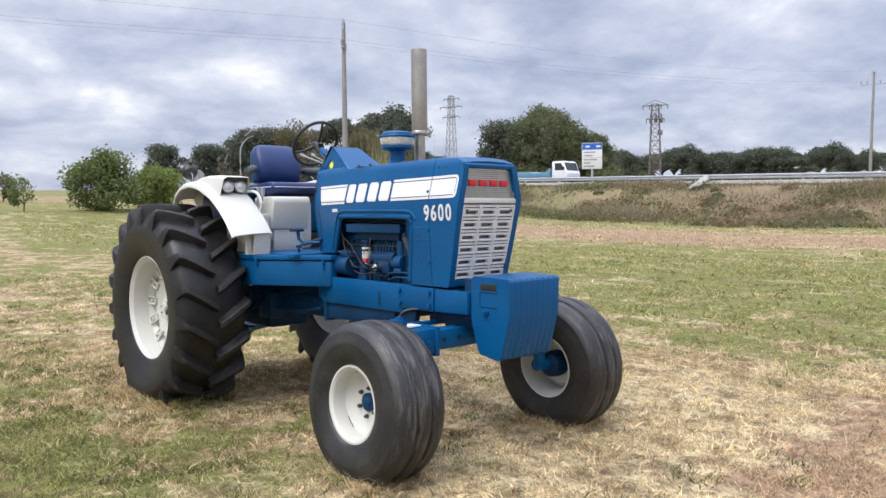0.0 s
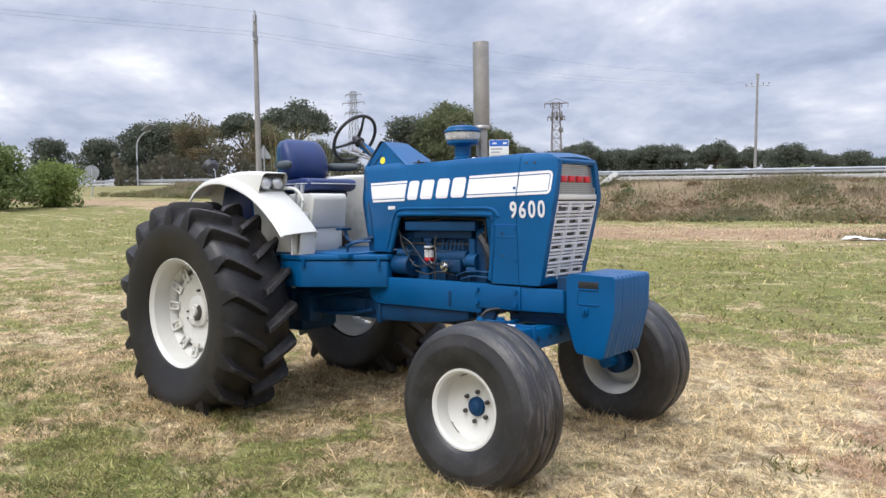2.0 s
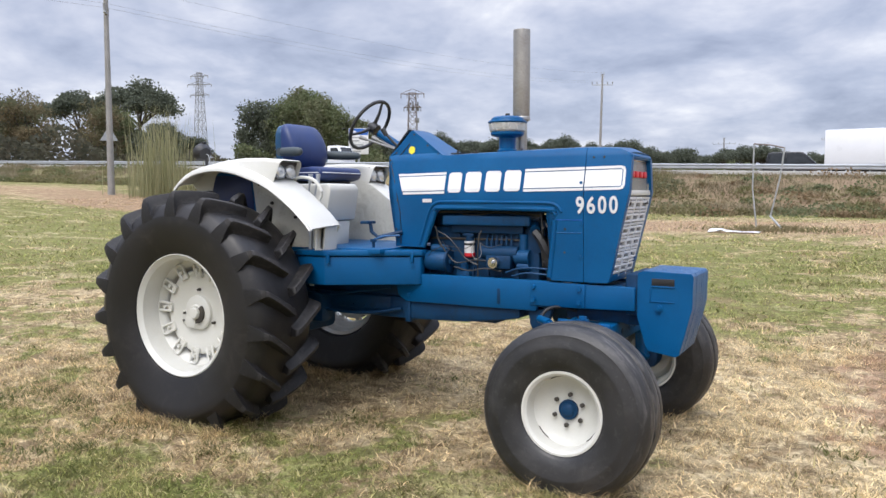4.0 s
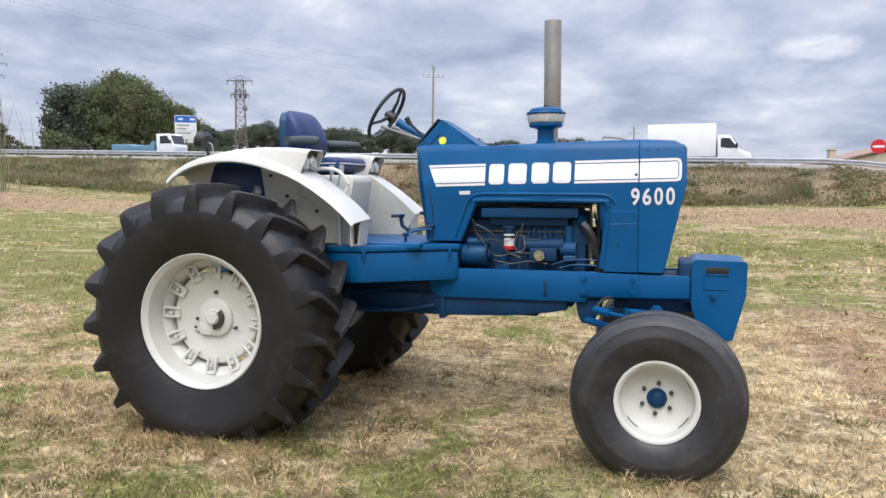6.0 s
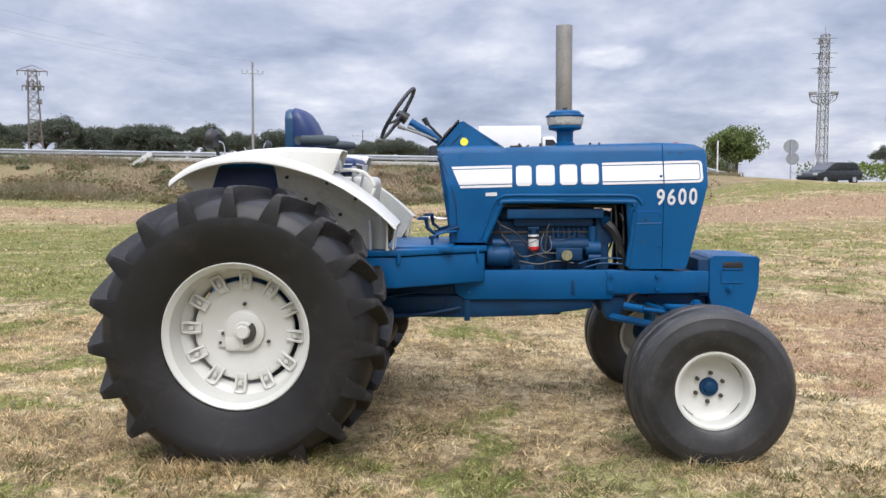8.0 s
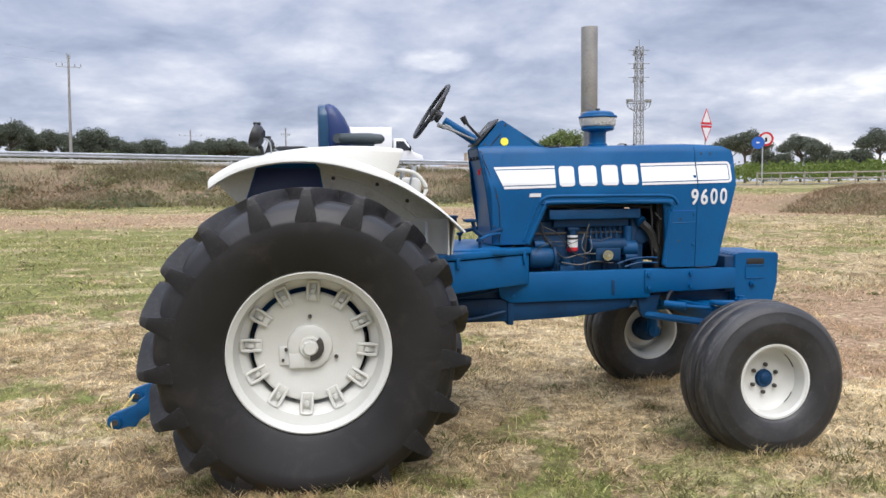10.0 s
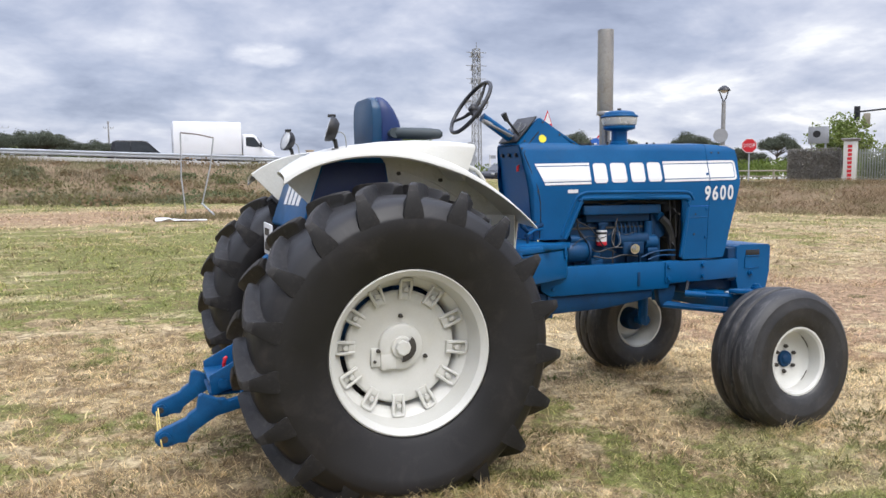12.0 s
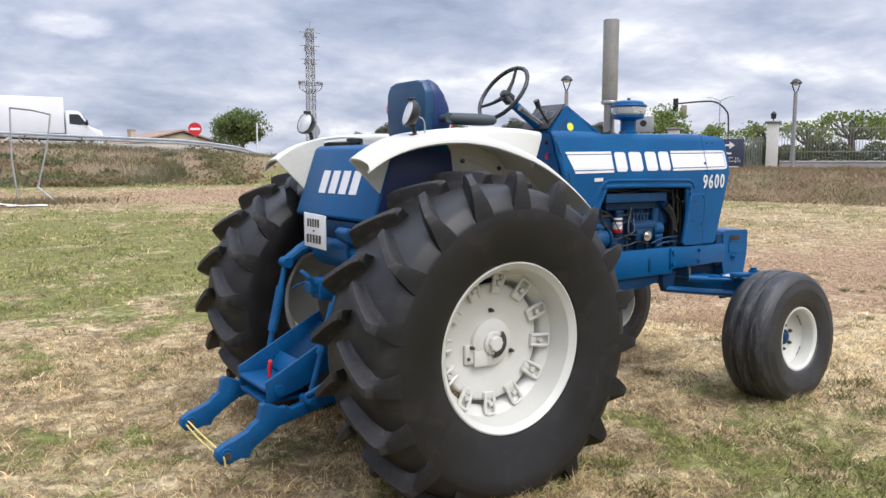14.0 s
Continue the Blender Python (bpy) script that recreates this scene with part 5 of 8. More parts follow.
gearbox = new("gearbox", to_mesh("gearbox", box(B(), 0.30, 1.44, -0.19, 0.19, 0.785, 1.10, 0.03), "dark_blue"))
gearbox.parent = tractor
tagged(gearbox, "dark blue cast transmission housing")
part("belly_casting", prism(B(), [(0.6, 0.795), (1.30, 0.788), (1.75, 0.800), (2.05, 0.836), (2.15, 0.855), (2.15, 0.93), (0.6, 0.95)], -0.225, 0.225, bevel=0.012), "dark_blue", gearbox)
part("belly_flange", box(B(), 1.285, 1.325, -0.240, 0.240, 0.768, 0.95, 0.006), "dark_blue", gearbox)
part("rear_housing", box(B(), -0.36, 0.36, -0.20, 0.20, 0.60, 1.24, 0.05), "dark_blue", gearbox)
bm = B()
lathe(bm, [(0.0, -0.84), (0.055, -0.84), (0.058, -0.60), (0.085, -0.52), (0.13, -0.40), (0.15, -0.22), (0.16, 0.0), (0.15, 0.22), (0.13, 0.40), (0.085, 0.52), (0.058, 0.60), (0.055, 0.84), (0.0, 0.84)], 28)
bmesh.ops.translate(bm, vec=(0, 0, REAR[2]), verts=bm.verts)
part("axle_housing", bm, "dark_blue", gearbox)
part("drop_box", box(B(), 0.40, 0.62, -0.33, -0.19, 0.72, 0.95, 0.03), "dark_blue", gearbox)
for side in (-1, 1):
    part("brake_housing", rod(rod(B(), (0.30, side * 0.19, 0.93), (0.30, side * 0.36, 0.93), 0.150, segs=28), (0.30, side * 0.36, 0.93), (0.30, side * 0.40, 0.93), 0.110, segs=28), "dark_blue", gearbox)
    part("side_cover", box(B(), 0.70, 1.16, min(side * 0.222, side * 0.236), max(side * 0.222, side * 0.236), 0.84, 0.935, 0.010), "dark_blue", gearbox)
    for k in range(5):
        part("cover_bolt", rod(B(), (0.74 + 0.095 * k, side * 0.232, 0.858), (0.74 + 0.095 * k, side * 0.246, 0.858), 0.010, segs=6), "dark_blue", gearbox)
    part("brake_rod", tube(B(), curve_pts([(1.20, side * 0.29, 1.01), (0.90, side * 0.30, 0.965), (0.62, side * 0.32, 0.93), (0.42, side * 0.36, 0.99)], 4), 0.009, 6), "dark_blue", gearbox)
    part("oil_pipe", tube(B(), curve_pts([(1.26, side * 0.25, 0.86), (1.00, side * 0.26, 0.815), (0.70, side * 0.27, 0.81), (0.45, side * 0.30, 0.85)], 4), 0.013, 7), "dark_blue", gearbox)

# --- front axle ---
axle = new("front_axle", to_mesh("front_axle", box(B(), 2.665, 2.785, -0.42, 0.42, 0.742, 0.868, 0.010), "blue"))
axle.parent = tractor
tagged(axle, "blue adjustable front axle beam")
part("axle_pivot", box(B(), 2.655, 2.79, -0.07, 0.07, 0.86, 0.99, 0.02), "dark_blue", axle)
part("pivot_housing", box(B(), 2.44, 2.86, -0.165, 0.165, 0.865, 0.955, 0.02), "dark_blue", axle)
for side in (-1, 1):
    lo, hi = sorted((side * 0.40, side * 0.640))
    part("axle_sleeve", box(B(), 2.650, 2.80, lo, hi, 0.726, 0.884, 0.010), "blue", axle)
    lo, hi = sorted((side * 0.395, side * 0.425))
    part("sleeve_collar", box(B(), 2.640, 2.812, lo, hi, 0.712, 0.896, 0.006), "blue", axle)
    for y in (0.08, 0.21, 0.34):
        part("axle_hole", rod(B(), (2.78, side * y, 0.805), (2.789, side * y, 0.805), 0.017, segs=12), "dark_blue", axle)
    for y in (0.475, 0.575):
        part("axle_bolt", rod(B(), (2.79, side * y, 0.800), (2.815, side * y, 0.800), 0.018, segs=6), "blue", axle)
    k = part("steering_knuckle", rod(rod(rod(B(), (2.722, side * 0.640, 0.47), (2.715, side * 0.632, 0.90), 0.042, segs=18), (2.715, side * 0.632, 0.90), (2.715, side * 0.631, 0.950), 0.036, segs=16), (2.715, side * 0.631, 0.950), (2.715, side * 0.630, 0.968), 0.024, segs=8), "blue", axle, "blue kingpin and spindle")
    part("spindle", rod(B(), (2.722, side * 0.60, 0.505), (2.727, side * 0.80, 0.495), 0.045, 0.035, segs=16), "blue", k)
    part("steering_arm", prism(B(), [(2.745, side * 0.600), (2.745, side * 0.665), (2.68, side * 0.672), (2.56, side * 0.60), (2.535, side * 0.555), (2.57, side * 0.535)], 0.905, 0.932, "z", bevel=0.006), "blue", k)
    part("tie_rod", rod(B(), (2.56, side * 0.565, 0.885), (2.50, side * 0.02, 0.865), 0.017), "blue", axle)
    part("radius_rod", tube(B(), [(2.66, side * 0.55, 0.765), (2.42, side * 0.33, 0.780), (2.27, side * 0.195, 0.792)], 0.025, 8), "blue", axle)
    part("radius_bracket", prism(B(), [(2.20, 0.93), (2.37, 0.93), (2.34, 0.82), (2.305, 0.772), (2.245, 0.772), (2.22, 0.82)], *sorted((side * 0.165, side * 0.215)), bevel=0.008), "dark_blue", axle)
    part("steering_cylinder", rod(rod(B(), (2.34, side * 0.345, 0.885), (2.44, side * 0.44, 0.880), 0.025), (2.44, side * 0.44, 0.880), (2.555, side * 0.555, 0.880), 0.013), "blue", axle)
    part("hydraulic_hose", tube(B(), curve_pts([(2.35, side * 0.345, 0.905), (2.38, side * 0.32, 0.945), (2.43, side * 0.26, 0.955), (2.52, side * 0.18, 0.925)], 5), 0.010, 6), "black", axle, "black rubber hose")
    part("mounting_plate", box(B(), 2.60, 2.70, min(side * 0.45, side * 0.56), max(side * 0.45, side * 0.56), 0.888, 0.900, 0.003), "decal", axle)

# --- front weights ---
weights = new("front_weight", None)
weights.parent = tractor
tagged(weights, "stack of blue suitcase weights across the nose")
# each slab: top, straight front, then raked back to the foot
slab = [(2.915, 1.185), (2.945, 1.203), (3.225, 1.196), (3.240, 1.180), (3.236, 0.990), (3.165, 0.712), (3.140, 0.700), (2.985, 0.725), (2.965, 0.760), (2.915, 0.930)]
count = 9
wide = 0.452
for k in range(count):
    y0 = -wide / 2 + wide * k / count
    dx = random.Random(k).uniform(-0.0007, 0.0007)
    if k in (0, count - 1):
        dx = 0.0
    bm = prism(B(), [(x + dx, z) for x, z in slab], y0 + 0.0004, y0 + wide / count - 0.0002, bevel=0.0010, segs=1)
    part("weight_slab", bm, "blue", weights)
for side in (-1, 1):
    y = side * wide / 2
    lo, hi = sorted((y - side * 0.004, y + side * 0.0035))
    part("hand_hole", box(B(), 3.000, 3.132, lo, hi, 1.118, 1.160, 0.002), "black", weights, "dark hand hole")
    lo, hi = sorted((y - side * 0.004, y + side * 0.006))
    bm = B()
    box(bm, 2.998, 3.134, lo, hi, 1.108, 1.118, 0.002)
    box(bm, 2.990, 3.134, lo, hi, 1.020, 1.026, 0.002)
    box(bm, 2.990, 2.996, lo, hi, 1.020, 1.110, 0.002)
    part("cast_rim", bm, "blue", weights)
    part("tie_bolt", rod(rod(B(), (3.045, y, 0.985), (3.045, y + side * 0.012, 0.985), 0.022, segs=12), (3.045, y, 0.985), (3.045, y + side * 0.030, 0.985), 0.013, segs=6), "blue", weights)
part("weight_carrier", box(box(B(), 2.84, 2.93, -0.215, 0.215, 0.93, 1.18, 0.01), 2.82, 2.92, -0.16, 0.16, 0.86, 0.96, 0.01), "dark_blue", weights)

# --- platform boxes beside the hood ---
for side in (-1, 1):
    out = [(1.425, 0.20), (1.425, 0.262), (1.395, 0.285), (0.86, 0.60), (0.62, 0.60), (0.62, 0.20)]
    pl = part("step_box", prism(B(), [(x, side * y) for x, y in out], 1.038, 1.235, "z", bevel=0.012), "blue", tractor, "blue side locker under the footplate")
    out2 = [(1.44, 0.18), (1.44, 0.270), (1.40, 0.297), (0.865, 0.612), (0.62, 0.612), (0.62, 0.18)]
    part("locker_lid", prism(B(), [(x, side * y) for x, y in out2], 1.240, 1.278, "z", bevel=0.008), "blue", pl)
    n = Vector((0.315, side * 0.535, 0)).normalized()
    c = Vector((0.885, side * 0.597, 1.225))
    part("lid_latch", box(rod(B(), c - Vector((0, 0, 0.03)), c + n * 0.012 - Vector((0, 0, 0.03)), 0.010), c.x - 0.012, c.x + 0.012, c.y - 0.012, c.y + 0.012, 1.19, 1.255, 0.003), "blue", pl)
    c = Vector((1.38, side * 0.300, 1.225))
    part("lid_latch", box(rod(B(), c - Vector((0, 0, 0.045)), c + n * 0.014 - Vector((0, 0, 0.045)), 0.009), c.x - 0.010, c.x + 0.010, c.y - 0.010, c.y + 0.010, 1.195, 1.262, 0.003), "blue", pl)
    part("lid_step", box(B(), 1.18, 1.205, min(side * 0.30, side * 0.20), max(side * 0.30, side * 0.20), 1.276, 1.286, 0.002), "blue", pl)
part("footplate", box(B(), 0.30, 1.22, -0.46, 0.46, 1.255, 1.290, 0.006), "blue", tractor, "blue steel footplate")

# --- fenders ---
FEND_TOP = [(-0.535, 1.735), (-0.46, 1.785), (-0.36, 1.832), (-0.22, 1.868), (-0.06, 1.882), (0.10, 1.872), (0.26, 1.838), (0.42, 1.782), (0.56, 1.706), (0.68, 1.622), (0.78, 1.540), (0.86, 1.462), (0.888, 1.432)]


def fender_outer(x):
    return float(np.interp(x, [-0.55, -0.2, 0.3, 0.9], [0.66, 0.72, 0.765, 0.800]))


def fender(side):
    """A crowned strip over the tyre with a rolled outer lip, and the plate that stands inside the wheel."""
    pts = curve_pts([(x, 0, z) for x, z in FEND_TOP], 3)
    bm = B()
    rows = []
    for p in pts:
        o = fender_outer(p.x)
        i = 0.455
        k = float(np.interp(p.x, [0.35, 0.85], [1.0, 0.28]))
        prof = [(i, 0.012), (i + 0.02, 0.018), ((i + o) / 2, 0.012), (o - 0.06, 0.002), (o - 0.02, -0.010 * k), (o - 0.004, -0.026 * k), (o, -0.050 * k), (o - 0.012, -0.058 * k)]
        rows.append([bm.verts.new((p.x, side * y, p.z + dz)) for y, dz in prof])
    for a, b in zip(rows, rows[1:]):
        for j in range(len(a) - 1):
            bm.faces.new((a[j], a[j + 1], b[j + 1], b[j]))
    bmesh.ops.recalc_face_normals(bm, faces=bm.faces)
    if sum(f.normal.z for f in bm.faces) < 0:
        bmesh.ops.reverse_faces(bm, faces=bm.faces)
    thicken(bm, 0.012)
    f = part("fender", bm, "white", tractor, "cream-white rear fender with twin headlamps", angle=50)
    # inner plate, front edge turned out under the tip
    front = [(p.x, p.z + 0.006) for p in pts if p.x > 0.03] + [(0.800, 1.285), (0.30, 1.285), (0.14, 1.40), (0.085, 1.66)]
    back = [(p.x, p.z + 0.006) for p in pts if p.x < -0.19] + [(-0.285, 1.555), (-0.33, 1.540)]
    lo, hi = sorted((side * 0.452, side * 0.466))
    for outline in (front, back):
        part("fender_plate", prism(B(), outline, lo, hi), "white_under", f, "dusty inner fender plate", angle=60)
    # the plate sweeps outwards below the tip, down to the footplate, with a strut at its edge
    sweep = curve_pts([(0.640, 0.466, 0), (0.72, 0.490, 0), (0.775, 0.535, 0), (0.805, 0.590, 0), (0.815, 0.650, 0)], 4)
    plan = [(p.x, side * p.y) for p in sweep] + [(p.x + 0.010, side * (p.y - 0.004)) for p in reversed(sweep)]
    part("fender_return", prism(B(), plan, 1.280, 1.490, "z"), "white", f, angle=50)
    part("return_front", prism(B(), [(0.842, 1.280), (0.852, 1.280), (0.872, 1.452), (0.862, 1.452)], *sorted((side * 0.457, side * 0.60))), "white", f)
    part("return_flange", prism(B(), [(0.820, side * 0.455), (0.842, side * 0.455), (0.832, side * 0.605), (0.812, side * 0.605)], 1.279, 1.290, "z"), "white", f)
    part("fender_strut", box(B(), 0.690, 0.712, min(side * 0.535, side * 0.562), max(side * 0.535, side * 0.562), 1.02, 1.47, 0.003), "zinc", f, "grey steel strut under the fender")
    for x, z in ((0.42, 1.70), (0.60, 1.60), (0.28, 1.60), (0.16, 1.74), (0.50, 1.50)):
        part("plate_bolt", rod(B(), (x, side * 0.464, z), (x, side * 0.480, z), 0.012, segs=8), "iron", f)
    # ribs pressed in the plate
    for dz in (0.10, 0.19):
        part("plate_rib", tube(B(), [(p.x * 0.93, side * 0.466, p.z - dz) for p in pts[16:32]], 0.006, 5), "white_under", f)
    # lamp housing: flush at the back, rising to a square nose
    bm = B()
    sec = []
    for x, top, o in ((-0.36, 1.842, 0.58), (-0.20, 1.888, 0.62), (0.0, 1.912, 0.655), (0.20, 1.922, 0.675), (0.40, 1.917, 0.690), (0.548, 1.903, 0.695), (0.558, 1.897, 0.690)):
        base = float(np.interp(x, [p[0] for p in FEND_TOP], [p[1] for p in FEND_TOP])) - 0.012
        if x > 0.5:
            base = min(base, 1.752)
        i = 0.455
        c = 0.028 if x > -0.3 else 0.006
        prof = [(i, base), (i, top - c), (i + c * 0.4, top - c * 0.3), (i + c, top), (o - c, top), (o - c * 0.3, top - c * 0.35), (o, top - c), (o + 0.012, base)]
        sec.append([bm.verts.new((x - (0.40 * (1.9 - z) if x > 0.5 else 0), side * y, z)) for y, z in prof])
    for a, b in zip(sec, sec[1:]):
        for j in range(len(a)):
            k = (j + 1) % len(a)
            bm.faces.new((a[j], a[k], b[k], b[j]))
    bm.faces.new(sec[0])
    bmesh.ops.recalc_face_normals(bm, faces=bm.faces)
    hs = part("lamp_housing", bm, "white", f, "square white headlamp housing", angle=50)
    bm = B()
    prism(bm, [(0.498, 1.888), (0.508, 1.890), (0.454, 1.756), (0.444, 1.756)], *sorted((side * 0.458, side * 0.688)))
    part("lamp_recess", bm, "iron", hs)
    for y in (0.516, 0.632):
        c = Vector((0.496, side * y, 1.828))
        bm = lathe(B(), [(0.0, -0.024), (0.025, -0.021), (0.044, -0.012), (0.051, 0.0), (0.0, 0.0)], 24, axis="z")
        bmesh.ops.transform(bm, matrix=Matrix.Translation(c) @ Matrix.Rotation(radians(-102), 4, "Y"), verts=bm.verts)
        part("headlamp", bm, "lens", hs, "round clear headlamp")
        bm = lathe(B(), [(0.050, -0.006), (0.056, -0.006), (0.056, 0.016), (0.050, 0.016)], 24, axis="z", closed=True)
        bmesh.ops.transform(bm, matrix=Matrix.Translation(c) @ Matrix.Rotation(radians(-102), 4, "Y"), verts=bm.verts)
        part("lamp_bezel", bm, "chrome", hs)
    # work lamp on a stalk, facing back
    base = Vector((-0.235, side * 0.600, 1.870))
    c = Vector((-0.272, side * 0.610, 1.978))
    bm = lathe(B(), [(0.0, -0.045), (0.045, -0.040), (0.064, -0.018), (0.070, 0.0), (0.070, 0.012), (0.0, 0.012)], 28, axis="z")
    turn = Matrix.Translation(c) @ Matrix.Rotation(radians(14 * side), 4, "Z") @ Matrix.Rotation(radians(-72), 4, "Y")
    bmesh.ops.transform(bm, matrix=turn, verts=bm.verts)
    wl = part("work_lamp", bm, "black", f, "black round work lamp facing back")
    bm = lathe(B(), [(0.0, 0.020), (0.035, 0.019), (0.062, 0.012), (0.0, 0.010)], 28, axis="z")
    bmesh.ops.transform(bm, matrix=turn, verts=bm.verts)
    part("lamp_glass", bm, "lens", wl, "clear work lamp glass")
    part("lamp_stalk", box(tube(B(), [base, base + Vector((-0.01, 0, 0.05)), c + Vector((0.02, 0, -0.06))], 0.012, 8), base.x - 0.03, base.x + 0.03, base.y - 0.02, base.y + 0.02, base.z - 0.012, base.z + 0.004, 0.003), "black", wl)
    part("lamp_switch", box(B(), c.x - 0.01, c.x + 0.03, c.y - 0.015, c.y + 0.015, c.z + 0.062, c.z + 0.078, 0.004), "black", wl)
    part("lamp_wire", tube(B(), curve_pts([c + Vector((0.03, 0, -0.01)), c + Vector((0.075, side * 0.01, -0.03)), c + Vector((0.085, side * 0.01, -0.10)), c + Vector((0.08, 0, -0.125))], 5), 0.004, 5), "zinc", wl)


for side in (-1, 1):
    fender(side)

# --- seat, console, wheel ---
seat = new("seat")
seat.parent = tractor
tagged(seat, "blue vinyl driver's seat with grey armrests")
bm = B()
prism(bm, [(0.10, 1.765), (0.50, 1.765), (0.560, 1.785), (0.575, 1.830), (0.55, 1.868), (0.46, 1.872), (0.20, 1.855), (0.10, 1.86)], -0.26, 0.26, bevel=0.022, segs=3)
part("cushion", bm, "vinyl", seat, "blue seat cushion with white piping", angle=60)
part("piping", tube(B(), [(0.12, -0.262, 1.826), (0.54, -0.262, 1.826), (0.578, -0.235, 1.826), (0.578, 0.235, 1.826), (0.54, 0.262, 1.826), (0.12, 0.262, 1.826)], 0.0035, 6), "decal", seat)
part("seat_pan", box(B(), 0.12, 0.50, -0.22, 0.22, 1.70, 1.766, 0.02), "black", seat)
bm = B()
rows = []
for z, xb, xf, hw in ((1.865, 0.140, 0.250, 0.180), (1.90, 0.130, 0.290, 0.204), (1.97, 0.122, 0.306, 0.216), (2.06, 0.114, 0.286, 0.218), (2.13, 0.110, 0.252, 0.212), (2.18, 0.114, 0.216, 0.196), (2.203, 0.126, 0.188, 0.172), (2.210, 0.140, 0.168, 0.150)):
    ring = []
    for t in np.linspace(0, math.tau, 28, endpoint=False):
        c, s = math.cos(t), math.sin(t)
        u = math.copysign(abs(c) ** 0.45, c)
        v = math.copysign(abs(s) ** 0.45, s)
        wrap = 0.045 * abs(v) ** 3 if u > 0 else 0.0
        ring.append(bm.verts.new(((xb + xf) / 2 + u * (xf - xb) / 2 - wrap * 0.3, v * hw, z)))
    rows.append(ring)
for a, b in zip(rows, rows[1:]):
    for j in range(28):
        bm.faces.new((a[j], a[(j + 1) % 28], b[(j + 1) % 28], b[j]))
bm.faces.new(rows[0][::-1])
bm.faces.new(rows[-1])
bmesh.ops.recalc_face_normals(bm, faces=bm.faces)
part("backrest", bm, "vinyl", seat, "padded blue backrest", angle=60)
bm = B()
prism(bm, [(-0.196, 1.87), (-0.214, 2.06), (-0.208, 2.14), (-0.178, 2.192), (-0.11, 2.208), (0.11, 2.208), (0.178, 2.192), (0.208, 2.14), (0.214, 2.06), (0.196, 1.87)], 0.086, 0.150, axis="x", bevel=0.012)
part("back_shell", bm, "vinyl_back", seat, "glossy blue backrest shell")
for side in (-1, 1):
    bm = B()
    rows = []
    for x, r in ((0.19, 0.020), (0.22, 0.034), (0.36, 0.036), (0.43, 0.034), (0.480, 0.028), (0.498, 0.012)):
        rows.append([bm.verts.new((x - 0.2, r * 0.95 * math.cos(t), -0.03 * (x - 0.2) + r * math.sin(t))) for t in np.linspace(0, math.tau, 14, endpoint=False)])
    for a, b in zip(rows, rows[1:]):
        for j in range(14):
            bm.faces.new((a[j], a[(j + 1) % 14], b[(j + 1) % 14], b[j]))
    bm.faces.new(rows[0])
    bm.faces.new(rows[-1])
    bmesh.ops.recalc_face_normals(bm, faces=bm.faces)
    bmesh.ops.transform(bm, matrix=Matrix.Translation((0.20, side * 0.262, 1.985)) @ Matrix.Rotation(radians(22 * side), 4, "Z"), verts=bm.verts)
    part("armrest", bm, "armrest", seat, "grey padded armrest", angle=60)
    part("armrest_hinge", rod(rod(B(), (0.20, side * 0.19, 1.985), (0.20, side * 0.28, 1.985), 0.022), (0.20, side * 0.275, 1.985), (0.20, side * 0.295, 1.985), 0.030), "armrest", seat)
part("seat_base", box(B(), 0.16, 0.46, -0.19, 0.19, 1.29, 1.71, 0.03), "white", seat, "white seat pedestal")

console = part("console", prism(B(), [(0.385, 1.47), (0.375, 1.70), (0.395, 1.742), (0.69, 1.742), (0.712, 1.70), (0.672, 1.47)], -0.335, 0.02, bevel=0.016), "white", tractor, "boxy white control console")
part("console_foot", prism(B(), [(0.42, 1.285), (0.415, 1.470), (0.655, 1.470), (0.640, 1.285)], -0.30, -0.02, bevel=0.01), "white", console)
part("quadrant", box(B(), 0.44, 0.66, -0.445, -0.34, 1.48, 1.60, 0.012), "white", console, "white lever quadrant")
for k in range(3):
    part("quadrant_slot", box(B(), 0.48, 0.62, -0.425 + 0.028 * k, -0.417 + 0.028 * k, 1.598, 1.603), "black", console)
for x0, dx in ((0.55, 0.06), (0.60, 0.10)):
    p0, p1 = Vector((x0, -0.39 - 0.02 * (x0 - 0.55), 1.59)), Vector((x0 + dx * 0.5, -0.40, 1.79))
    part("lever", rod(rod(B(), p0, p1, 0.007), p1 - Vector((0, 0, 0.05)), p1 + Vector((0.004, 0, 0.02)), 0.014, 0.018), "zinc", console, "worn metal control lever")
part("grab_rail", tube(B(), curve_pts([(0.45, -0.46, 1.775), (0.56, -0.45, 1.785), (0.66, -0.45, 1.76), (0.72, -0.45, 1.68), (0.70, -0.45, 1.62)], 6), 0.012, 8), "white", tractor, "white bent grab rail")

column = part("steering_column", rod(B(), (1.175, 0.0, 1.955), (0.915, 0.0, 2.118), 0.034, 0.030, segs=20), "blue", tractor, "blue steering column")
axis = Vector((-0.83, 0, 0.555)).normalized()
hubc = Vector((0.842, 0.0, 2.172))
sw = new("steering_wheel")
sw.parent = tractor
tagged(sw, "black three-spoke steering wheel")
q = axis.to_track_quat("Z", "Y")
R_SW = 0.200
rim_c = hubc + axis * 0.012
part("wheel_rim", tube(B(), [rim_c + q @ Vector((R_SW * math.cos(t), R_SW * math.sin(t), 0)) for t in np.linspace(0, math.tau, 40, endpoint=False)], 0.0135, 10, closed=True), "black", sw)
